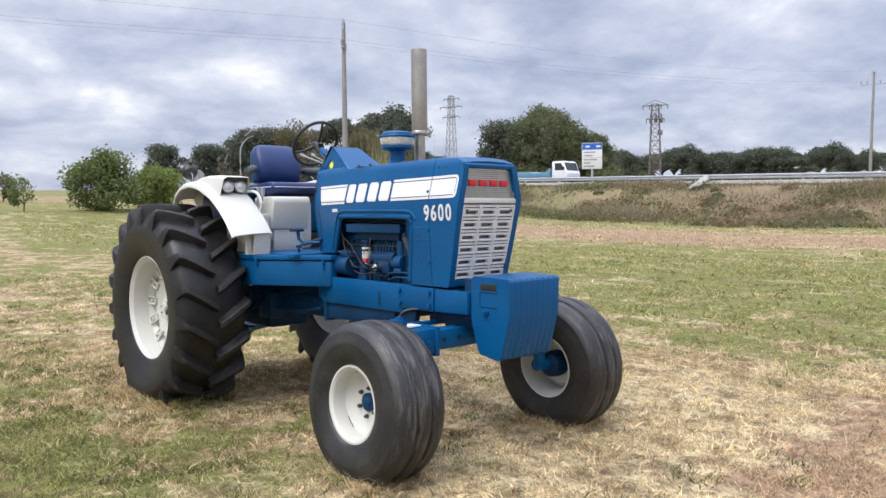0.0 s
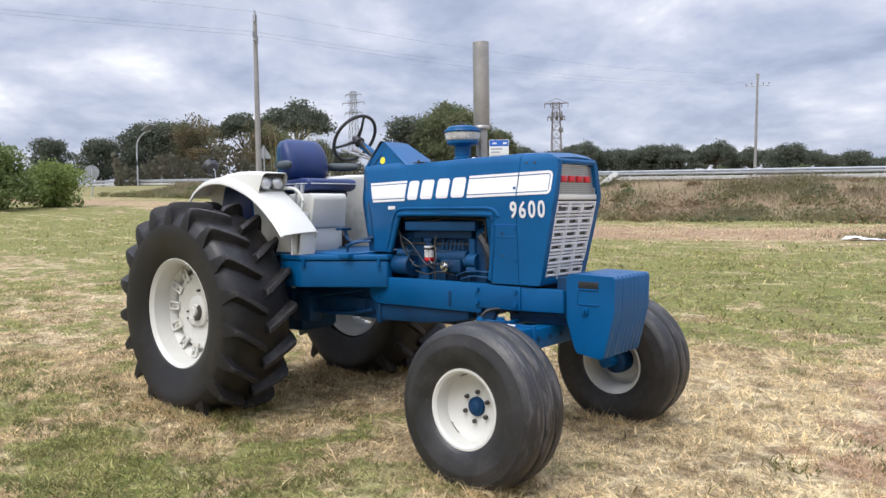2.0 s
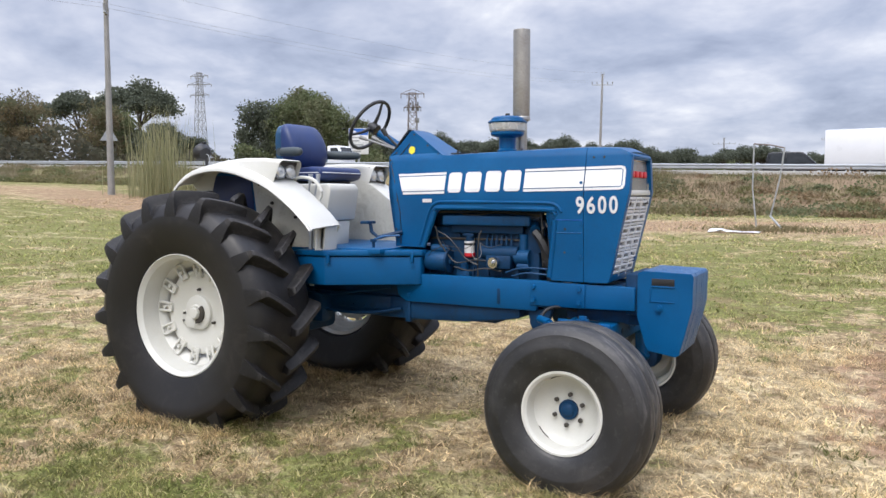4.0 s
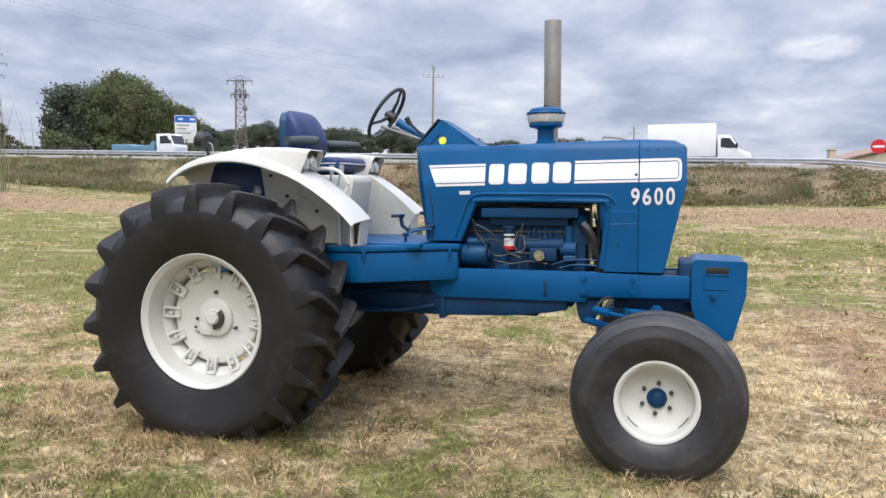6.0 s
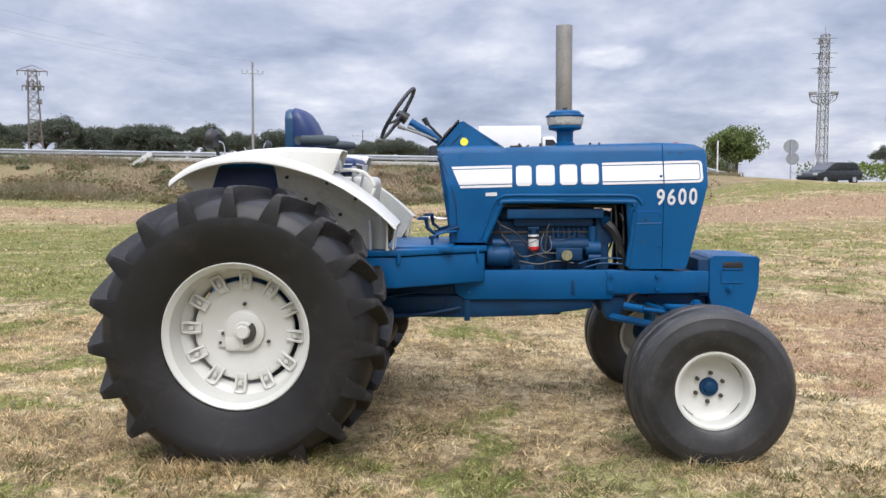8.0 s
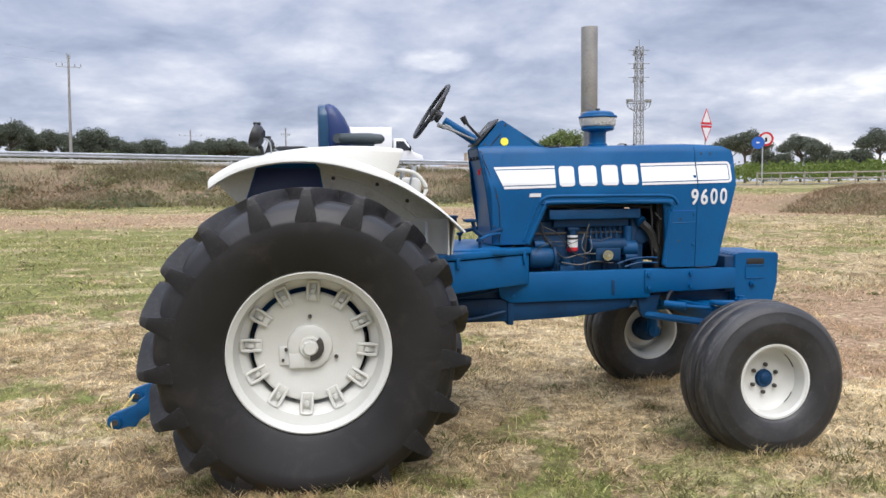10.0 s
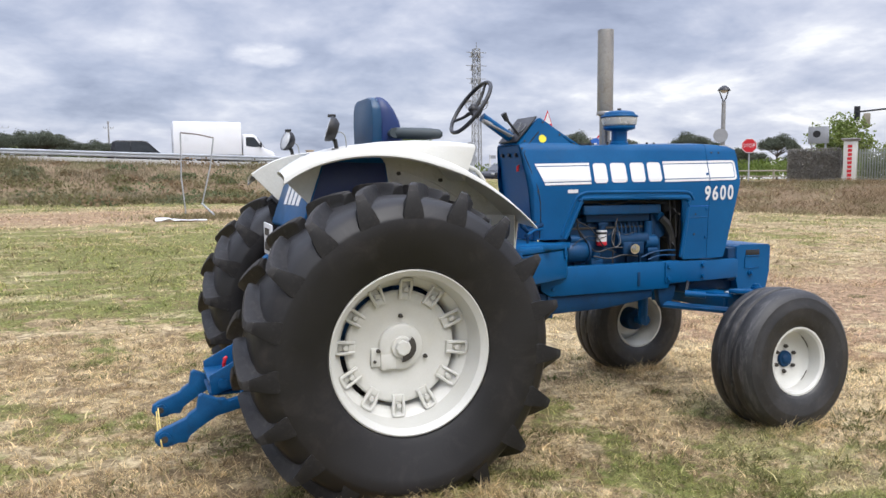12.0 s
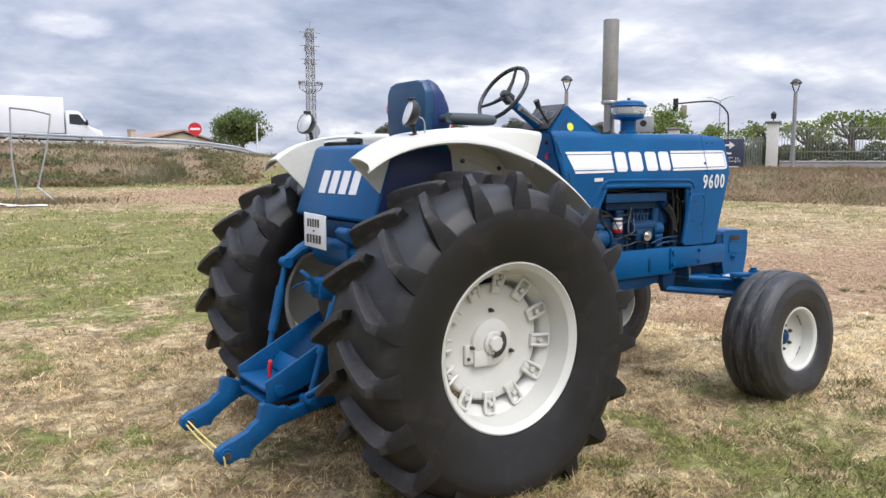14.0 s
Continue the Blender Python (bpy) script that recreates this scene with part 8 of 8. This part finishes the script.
def vines():
    rng = np.random.default_rng(5)
    d = Vector((16.0, -19.5, 0)).normalized()
    n = Vector((-d.y, d.x, 0))
    cs = []
    for row in range(12):
        base = Vector((36, 55, 0)) + n * (2.5 + 2.6 * row) - d * 12
        k = 1300
        u = rng.uniform(0, 48, k)
        x = base.x + d.x * u + rng.normal(0, 0.22, k)
        y = base.y + d.y * u + rng.normal(0, 0.22, k)
        z = land(x, y) + 0.3 + rng.beta(2.2, 1.6, k) * 1.75
        cs.append(np.stack([x, y, z], 1))
    v, f = leaf_quads(np.concatenate(cs), 0.30, rng)
    tagged(new("vineyard", raw_mesh("vineyard", v, f, "vine")), "rows of green vines behind the fence", "vineyard", kind="stuff")


vines()

# house beyond the junction
hx, hy = 30.5, 117.0
hz = ground_z(hx, hy)
house = thing("house", "low beige farmhouse with a clay tile roof", "house", matrix=Matrix.Translation((hx, hy, hz + 0.6)) @ Matrix.Rotation(radians(14), 4, "Z"))
part("wall", prism(B(), [(-7.5, -1.5), (7.5, -1.5), (7.5, 2.6), (0.5, 4.3), (-7.5, 2.6)], -4, 4), "render_wall", house)
part("roof", prism(B(), [(-8.2, 2.45), (0.5, 4.55), (8.2, 2.45), (8.2, 2.65), (0.5, 4.78), (-8.2, 2.65)], -4.5, 4.5), "roof", house)
for dx in (-4, 2.2):
    w = part("window", box(B(), dx - 0.7, dx + 0.7, -4.06, -4.01, 1.0, 2.1), "car_glass", house)
    part("sill", box(B(), dx - 0.85, dx + 0.85, -4.15, -4.0, 0.9, 1.0), "concrete", w)
part("chimney", box(box(B(), -6.0, -5.2, -1, 0, 2.6, 4.6), -6.1, -5.1, -1.1, 0.1, 4.6, 4.75), "render_wall", house)

# ---- bent goal frame, rags and the marker stone ----
gp = thing("goal_frame", "bent rusty white tubular goal frame in the weeds", "goal frame")
part("upright", tube(B(), [(0.60, 24.45, 0.35), (0.45, 24.2, 1.9), (0.47, 24.12, 3.48)], 0.027, 8), "zinc", gp)
part("crossbar", tube(B(), [(0.47, 24.12, 3.48), (1.05, 23.75, 3.40), (1.52, 23.45, 3.27)], 0.024, 8), "rust", gp)
part("upright", tube(B(), [(1.52, 23.45, 3.27), (1.40, 23.55, 2.3), (1.10, 23.8, 0.95)], 0.027, 8), "zinc", gp)
part("broken_foot", tube(B(), [(1.08, 23.8, 0.98), (1.62, 23.45, 0.42)], 0.032, 8), "zinc", gp)
bm = B()
rg = random.Random(4)
rows = []
for i in range(9):
    rows.append([bm.verts.new((-0.55 + 0.2 * i, 21.4 + 0.16 * j + rg.uniform(-0.06, 0.06), ground_z(-0.55 + 0.2 * i, 21.4 + 0.16 * j) + 0.05 + rg.uniform(0, 0.10) * (1 if i < 4 else 0.3))) for j in range(4)])
for a, b in zip(rows, rows[1:]):
    for j in range(3):
        bm.faces.new((a[j], b[j], b[j + 1], a[j + 1]))
bmesh.ops.recalc_face_normals(bm, faces=bm.faces)
thicken(bm, 0.01)
tagged(part("plastic_sheet", bm, "decal"), "crumpled white plastic sheet lying in the grass", "litter")
bm = prism(B(), [(-0.75, -0.16), (0.7, -0.2), (0.85, 0.0), (0.7, 0.2), (-0.75, 0.16)], -0.16, 0.16, bevel=0.03)
tagged(part("marker_stone", bm, "concrete", matrix=Matrix.Translation((-20.2, 43.2, ground_z(-20.2, 43.2) + 0.25)) @ Matrix.Rotation(radians(-38), 4, "Y") @ Matrix.Rotation(radians(20), 4, "Z")), "toppled pale concrete marker stone on the bank", "stone")

# ---- trees and shrubs ----
bushA = tree("bush", "broad fresh-green bush at the field edge", "bush", "field bushes", 3.7, crown_clumps(21, 44, 1.95, 0.25, 3.2, 0.72), 230, 0.17, "leaf_light", 0.10, 0.5, 21, stand(-41.0, 12.0), limbs=12)
bushB = tree("bush", "round yellow-green bush at the field edge", "bush", "field bushes", 2.9, crown_clumps(22, 40, 1.75, 0.15, 2.3, 0.70), 230, 0.17, "leaf_vivid", 0.09, 0.4, 22, stand(-42.2, 15.6), limbs=10)
tree("shrub", "thin straggly shrub at the field edge", "bush", "field bushes", 2.2, crown_clumps(23, 9, 0.7, 0.3, 2.0, 0.36), 90, 0.14, "leaf_light", 0.04, 0.4, 23, stand(-42.3, 8.0), limbs=6)
tree("shrub", "dull green shrub in the far field", "bush", "field bushes", 3.0, crown_clumps(24, 14, 1.6, 0.5, 2.4, 0.7), 130, 0.22, "leaf_mid", 0.06, 0.5, 24, stand(-75.0, 14.0), limbs=6)

pineA = tree("umbrella_pine", "dark umbrella pine with a bare trunk", "tree", "pines", 13.0, crown_clumps(31, 42, 5.2, 8.2, 13.6, 1.7, "umbrella"), 260, 0.40, "leaf_dark", 0.34, 7.6, 31, stand(-103.0, 83.0, 0, 1.10), limbs=12, flat=0.3)
pineB = tree("umbrella_pine", "dark umbrella pine with a forked trunk", "tree", "pines", 11.0, crown_clumps(32, 26, 4.0, 7.8, 11.6, 1.4, "umbrella"), 260, 0.38, "leaf_dark", 0.26, 6.4, 32, stand(-111.0, 77.0, 0, 1.12), limbs=10, flat=0.3)
leafA = tree("tree", "tall broad-leaved tree behind the road", "tree", "broad-leaved trees", 14.0, crown_clumps(33, 64, 5.4, 3.2, 13.4, 1.8), 260, 0.38, "leaf_mid", 0.32, 4.2, 33, stand(-77.4, 94.2), limbs=14)
oakA = tree("tree", "dense dark tree in the wood", "tree", "wood trees", 10.0, crown_clumps(34, 48, 4.4, 1.8, 9.6, 1.7), 250, 0.38, "leaf_dark", 0.28, 2.6, 34, stand(-107.0, 62.0), limbs=10)
brownA = tree("tree", "half-bare brown tree in the wood", "tree", "wood trees", 10.5, crown_clumps(35, 46, 4.2, 2.4, 10.2, 1.4), 150, 0.33, "leaf_brown", 0.26, 3.0, 35, stand(-101.0, 61.7), limbs=14)
shrubA = tree("shrub", "dark scrub along the wood's edge", "bush", "wood scrub", 4.0, crown_clumps(36, 22, 2.6, 0.6, 3.4, 1.1), 120, 0.36, "leaf_mid", 0.10, 0.8, 36, stand(-70.0, 92.0), limbs=6)

# western wood
for ob, x, y, tn, sc in ((oakA, -97.5, 90, 80, 0.62), (oakA, -104, 80, 10, 0.85), (brownA, -107, 66, 50, 1.02), (brownA, -96, 70, 120, 0.95), (oakA, -113, 60, 200, 1.0), (oakA, -112, 52, 140, 0.70), (brownA, -116, 57, 20, 0.74), (oakA, -120, 48, 70, 0.72), (shrubA, -110, 42, 250, 0.9), (leafA, -99, 74, 77, 0.72), (oakA, -90, 76, 160, 0.72), (oakA, -101, 88, 10, 0.72)):
    again(ob, x, y, tn, sc)
# big tree group beside the road sign
for ob, x, y, tn, sc in ((leafA, -71.5, 91, 100, 0.86), (leafA, -67.5, 95, 210, 0.66), (oakA, -84.0, 93, 80, 1.16), (oakA, -80, 99, 10, 1.0), (shrubA, -64, 94, 15, 1.2), (shrubA, -74, 88, 65, 1.2), (shrubA, -82, 86, 115, 1.3), (pineB, -91, 136.8, 20, 0.8)):
    again(ob, x, y, tn, sc)
# treeline across the north
rng = random.Random(8)
for k in range(44):
    az = 91.5 + 33.5 * k / 43
    d = rng.uniform(185, 230)
    x, y = 3 + d * math.cos(radians(az)), -4.5 + d * math.sin(radians(az))
    low = 0.86 if az < 97 else 0.98 if az < 103 else 1.05
    ob = rng.choice((pineA, pineB, oakA, oakA, pineA))
    again(ob, x, y, rng.uniform(0, 360), rng.uniform(0.70, 0.92) * low * (1.1 if ob is oakA else 0.95))
for k in range(30):
    az = 92 + 34 * k / 29
    d = rng.uniform(165, 182)
    again(shrubA, 3 + d * math.cos(radians(az)), -4.5 + d * math.sin(radians(az)), rng.uniform(0, 360), rng.uniform(0.9, 1.5))
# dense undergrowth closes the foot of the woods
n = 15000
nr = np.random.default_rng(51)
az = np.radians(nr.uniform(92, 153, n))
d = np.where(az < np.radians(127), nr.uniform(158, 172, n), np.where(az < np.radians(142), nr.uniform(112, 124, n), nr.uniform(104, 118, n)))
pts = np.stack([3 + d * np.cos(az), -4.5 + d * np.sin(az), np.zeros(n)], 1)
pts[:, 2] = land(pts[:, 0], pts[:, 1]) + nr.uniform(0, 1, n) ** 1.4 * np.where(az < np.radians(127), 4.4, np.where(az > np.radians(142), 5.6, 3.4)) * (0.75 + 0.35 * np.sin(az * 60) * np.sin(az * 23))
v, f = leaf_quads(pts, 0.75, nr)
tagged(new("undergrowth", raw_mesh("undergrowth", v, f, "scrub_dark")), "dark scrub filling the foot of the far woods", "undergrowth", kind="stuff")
# low tree by the junction and the wood beyond the vines
treeR = tree("tree", "rounded green tree beyond the junction", "tree", "junction trees", 6.0, crown_clumps(37, 52, 3.2, 3.6, 7.2, 1.15), 210, 0.32, "leaf_light", 0.28, 3.0, 37, stand(36.2, 100.0), limbs=10)
again(shrubA, 33.0, 99.0, 30, 0.8, 1.15)
for k in range(20):
    az = 40 + 22 * k / 19
    d = rng.uniform(140, 175)
    again(rng.choice((oakA, pineA, oakA)), 0 + d * math.cos(radians(az)), -5 + d * math.sin(radians(az)), rng.uniform(0, 360), rng.uniform(0.48, 0.68))
# pollarded plane trees behind the railing
plane = tree("plane_tree", "pollarded plane tree with bright young leaves", "tree", "plane trees", 4.0, crown_clumps(41, 20, 2.4, 2.2, 3.3, 0.55), 60, 0.20, "leaf_vivid", 0.24, 1.9, 41, Matrix.Identity(4), limbs=14)
x, y = fence_at(27.5, 4.0)
plane.matrix_basis = stand(x, y, 10)
for az, ex, sc in ((22.5, 4.0, 1.02), (17.5, 4.5, 1.0), (32.8, 6.5, 0.9), (36.4, 8.0, 0.92), (25, 9.0, 1.05), (20, 9.5, 1.05), (30, 10.0, 0.95)):
    x, y = fence_at(az, ex)
    again(plane, x, y, az * 37 % 360, sc)
x, y = fence_at(39.7, 9.0)
tree("tree", "bright green tree behind the ivy screen", "tree", "garden trees", 4.6, crown_clumps(42, 30, 1.9, 1.8, 4.4, 0.75), 120, 0.22, "leaf_vivid", 0.16, 1.5, 42, stand(x, y), limbs=9)


# ---- turf and brush ----
def blade_mesh(name, x, y, z, length, width, lean, rng, material):
    """Bent two-piece blades: a quad foot and a pointed tip, as triangles."""
    n = len(x)
    a = rng.uniform(0, math.tau, n)
    t = rng.uniform(0, math.tau, n)
    side = np.stack([np.cos(a), np.sin(a), np.zeros(n)], 1) * (width / 2)[:, None]
    out = np.stack([np.cos(t), np.sin(t), np.zeros(n)], 1)
    base = np.stack([x, y, z], 1)
    up = np.array([0, 0, 1.0])
    mid = base + up * (length * 0.55 * (1 - 0.25 * lean))[:, None] + out * (length * lean * 0.35)[:, None]
    tip = base + up * (length * (1 - 0.35 * lean))[:, None] + out * (length * lean)[:, None]
    v = np.stack([base - side, base + side, mid + side * 0.7, mid - side * 0.7, tip], 1).reshape(-1, 3)
    i = np.arange(n)[:, None] * 5
    f = np.concatenate([i + np.array([0, 1, 2]), i + np.array([0, 2, 3]), i + np.array([3, 2, 4])], 1).reshape(-1, 3)
    me = raw_mesh(name, v, f, material)
    return me


def under_tyres(x, y):
    rear = (np.abs(x) < 0.35) & (np.abs(np.abs(y) - 0.885) < 0.24)
    front = (np.abs(x - 2.727) < 0.18) & (np.abs(np.abs(y) - 0.845) < 0.15)
    return rear | front


def scatter(n, x0, x1, y0, y1, rng, clump=0.0):
    x, y = rng.uniform(x0, x1, n), rng.uniform(y0, y1, n)
    if clump:
        k = max(1, n // 40)
        cx, cy = rng.uniform(x0, x1, k), rng.uniform(y0, y1, k)
        m = rng.random(n) < 0.55
        pick = rng.integers(0, k, n)
        x = np.where(m, cx[pick] + rng.normal(0, clump, n), x)
        y = np.where(m, cy[pick] + rng.normal(0, clump, n), y)
    keep = ~under_tyres(x, y)
    return x[keep], y[keep]


def patchy(x, y, cell, rng):
    """Smooth random value for each place, on a grid of cells."""
    u, v = (x + 60) / cell, (y + 60) / cell
    i, j = np.floor(u).astype(int), np.floor(v).astype(int)
    fu, fv = u - i, v - j
    fu, fv = fu * fu * (3 - 2 * fu), fv * fv * (3 - 2 * fv)
    table = rng.random(65536)

    def at(a, b):
        return table[(a * 7919 + b * 10473 + a * b * 31) % 65536]
    return (at(i, j) * (1 - fu) + at(i + 1, j) * fu) * (1 - fv) + (at(i, j + 1) * (1 - fu) + at(i + 1, j + 1) * fu) * fv


def build_turf():
    rng = np.random.default_rng(77)
    parts = []
    for n, area, ln, wd in ((470000, (-4.2, 6.8, -3.6, 4.0), (0.020, 0.056), (0.0030, 0.0072)), (70000, (-7.5, 9.5, -4.4, 7.5), (0.028, 0.075), (0.005, 0.011)), (190000, (-14, 16, -3.5, 17), (0.03, 0.09), (0.008, 0.018)), (60000, (-34, 26, 5, 36), (0.05, 0.14), (0.022, 0.045))):
        x, y = scatter(n, *area, rng, 0.10 if area[0] > -10 else 0.3)
        tuft = 0.55 * patchy(x, y, 0.09 if ln[1] < 0.08 else 0.22, rng) + 0.45 * patchy(x, y, 0.35, rng)
        bare = smoothstep(3.0, 4.6, x) * smoothstep(-1.4, 0.6, y) * smoothstep(8.0, 4.0, y)
        keep = rng.random(len(x)) < smoothstep(0.22, 0.62, tuft) * (1 - 0.85 * bare * smoothstep(0.35, 0.6, patchy(x, y, 0.6, rng)))
        x, y, tuft = x[keep], y[keep], tuft[keep]
        m = len(x)
        ln = (ln[0] * 0.75, ln[1] * 0.95)
        parts.append((x, y, rng.uniform(*ln, m) * (0.7 + 0.6 * rng.random(m)), rng.uniform(*wd, m)))
    # longer blades left standing round the tyres
    for cx, cy, hx, hy, n in ((0.0, -0.885, 0.37, 0.30, 3600), (0.0, 0.885, 0.37, 0.30, 2400), (2.727, -0.845, 0.20, 0.18, 1300), (2.727, 0.845, 0.20, 0.18, 1300)):
        a = rng.uniform(0, math.tau, n)
        q = np.maximum(np.abs(np.cos(a)), np.abs(np.sin(a)))
        r = 1 + np.abs(rng.normal(0, 0.16, n))
        parts.append((cx + np.cos(a) / q * hx * r, cy + np.sin(a) / q * hy * r, rng.uniform(0.04, 0.145, n), rng.uniform(0.003, 0.007, n)))
    x, y, ln, wd = (np.concatenate([p[i] for p in parts]) for i in range(4))
    z = land(x, y) - 0.006
    me = blade_mesh("turf", x, y, z, ln, wd, rng.uniform(0.4, 1.9, len(x)), rng, "blades")
    tagged(new("turf", me), "short dry grass blades over the field", "grass", kind="stuff")


def build_tufts():
    """Scattered greener tufts and low weeds in the turf."""
    rng = np.random.default_rng(78)
    k = 760
    cx, cy = rng.uniform(-11, 9, k), rng.uniform(-4.6, 14, k)
    cx[:260], cy[:260] = rng.uniform(-4, 5, 260), rng.uniform(-3.4, -0.9, 260)
    xs, ys, ls, ws = [], [], [], []
    for i in range(k):
        n = rng.integers(25, 75)
        r = rng.uniform(0.04, 0.16)
        xs.append(cx[i] + rng.normal(0, r, n))
        ys.append(cy[i] + rng.normal(0, r * 0.8, n))
        ls.append(rng.uniform(0.022, 0.075, n))
        ws.append(rng.uniform(0.005, 0.012, n))
    x, y, ln, wd = (np.concatenate(a) for a in (xs, ys, ls, ws))
    keep = ~under_tyres(x, y)
    x, y, ln, wd = x[keep], y[keep], ln[keep], wd[keep]
    me = blade_mesh("weed_tufts", x, y, land(x, y) - 0.004, ln, wd, rng.uniform(0.5, 1.4, len(x)), rng, "weed")
    tagged(new("weed_tufts", me), "small green weed tufts in the dry turf", "weeds", kind="stuff")


def build_bank_brush():
    rng = np.random.default_rng(79)
    n = 110000
    x, y = rng.uniform(-75, 17, n), rng.uniform(35.4, 45.6, n)
    # thicker and taller in drifts
    drift = np.array([noise.noise((a * 0.16, b * 0.35, 3.0)) for a, b in zip(x, y)])
    keep = (rng.random(n) < 0.50 + 0.9 * drift) & ((x < 10) | (y > 40))
    x, y, drift = x[keep], y[keep], drift[keep]
    ln = rng.uniform(0.15, 0.55, len(x)) * (0.7 + 1.6 * np.clip(drift, 0, 1)) * (1 + 0.7 * smoothstep(38.5, 36.0, y))
    me = blade_mesh("bank_grass", x, y, land(x, y) - 0.02, ln, rng.uniform(0.026, 0.062, len(x)), rng.uniform(0.2, 0.9, len(x)), rng, "straw")
    tagged(new("bank_grass", me), "tall dry grass on the road bank", "grass", kind="stuff")
    # ragged clumps of weeds and scrub, mostly along the foot
    k = 330
    cx, cy = rng.uniform(-75, 13, k), 33.6 + 10.5 * rng.random(k) ** 1.6
    cr = rng.uniform(0.3, 1.2, k)
    pick = rng.integers(0, k, 42000)
    q = rng.normal(0, 1, (42000, 3))
    q /= np.linalg.norm(q, axis=1)[:, None] / rng.uniform(0.5, 1.0, 42000)[:, None]
    x, y = cx[pick] + q[:, 0] * cr[pick] * 1.5, cy[pick] + q[:, 1] * cr[pick]
    z = land(x, y) + np.abs(q[:, 2]) * cr[pick] * 0.62
    kind = rng.random(k)
    kind = np.where(cx < -26, kind * 0.55, kind)[pick]
    for name, lo, hi, mat, label in (("verge_weeds", 0.0, 0.42, "verge", "olive green weeds along the foot of the bank"), ("green_scrub", 0.42, 0.60, "leaf_mid", "low green scrub on the bank"), ("dry_scrub", 0.60, 1.0, "brush", "dry brown scrub on the bank")):
        s = (kind >= lo) & (kind < hi) & (y < 45.2)
        v, f = leaf_quads(np.stack([x[s], y[s], z[s]], 1), 0.17, rng)
        tagged(new(name, raw_mesh(name, v, f, mat)), label, "weeds", kind="stuff")
    # the lower bank to the east
    n = 70000
    s, u = rng.uniform(27.3, 36, n), rng.uniform(-22, 24, n)
    x, y = 0.85 * s - 0.53 * u, 0.53 * s + 0.85 * u
    keep = (y - 0.9 * x < 6)
    x, y = x[keep], y[keep]
    me = blade_mesh("bank_brush", x, y, land(x, y) - 0.02, rng.uniform(0.10, 0.36, len(x)) * (0.5 + patchy(x, y, 0.8, rng)), rng.uniform(0.014, 0.034, len(x)), rng.uniform(0.6, 1.8, len(x)), rng, "brush")
    tagged(new("bank_brush", me), "brown scrubby growth on the lane bank", "grass", kind="stuff")
    # canes by the power pole and weeds round the goal frame
    n = 420
    x, y = -33.3 + rng.normal(0, 0.9, n), 27.4 + rng.normal(0, 0.8, n)
    me = blade_mesh("canes", x, y, land(x, y), rng.uniform(1.8, 6.2, n), rng.uniform(0.03, 0.06, n), rng.uniform(0.03, 0.28, n), rng, "reed")
    tagged(new("canes", me), "clump of tall pale green canes", "reeds", kind="stuff")
    n = 1100
    x, y = 1.2 + rng.normal(0, 1.1, n), 23.4 + rng.normal(0, 0.7, n)
    me = blade_mesh("goal_weeds", x, y, land(x, y), rng.uniform(0.08, 0.36, n), rng.uniform(0.02, 0.04, n), rng.uniform(0.5, 1.5, n), rng, "verge")
    tagged(new("goal_weeds", me), "rank weeds round the goal frame", "weeds", kind="stuff")


build_turf()
build_tufts()
build_bank_brush()
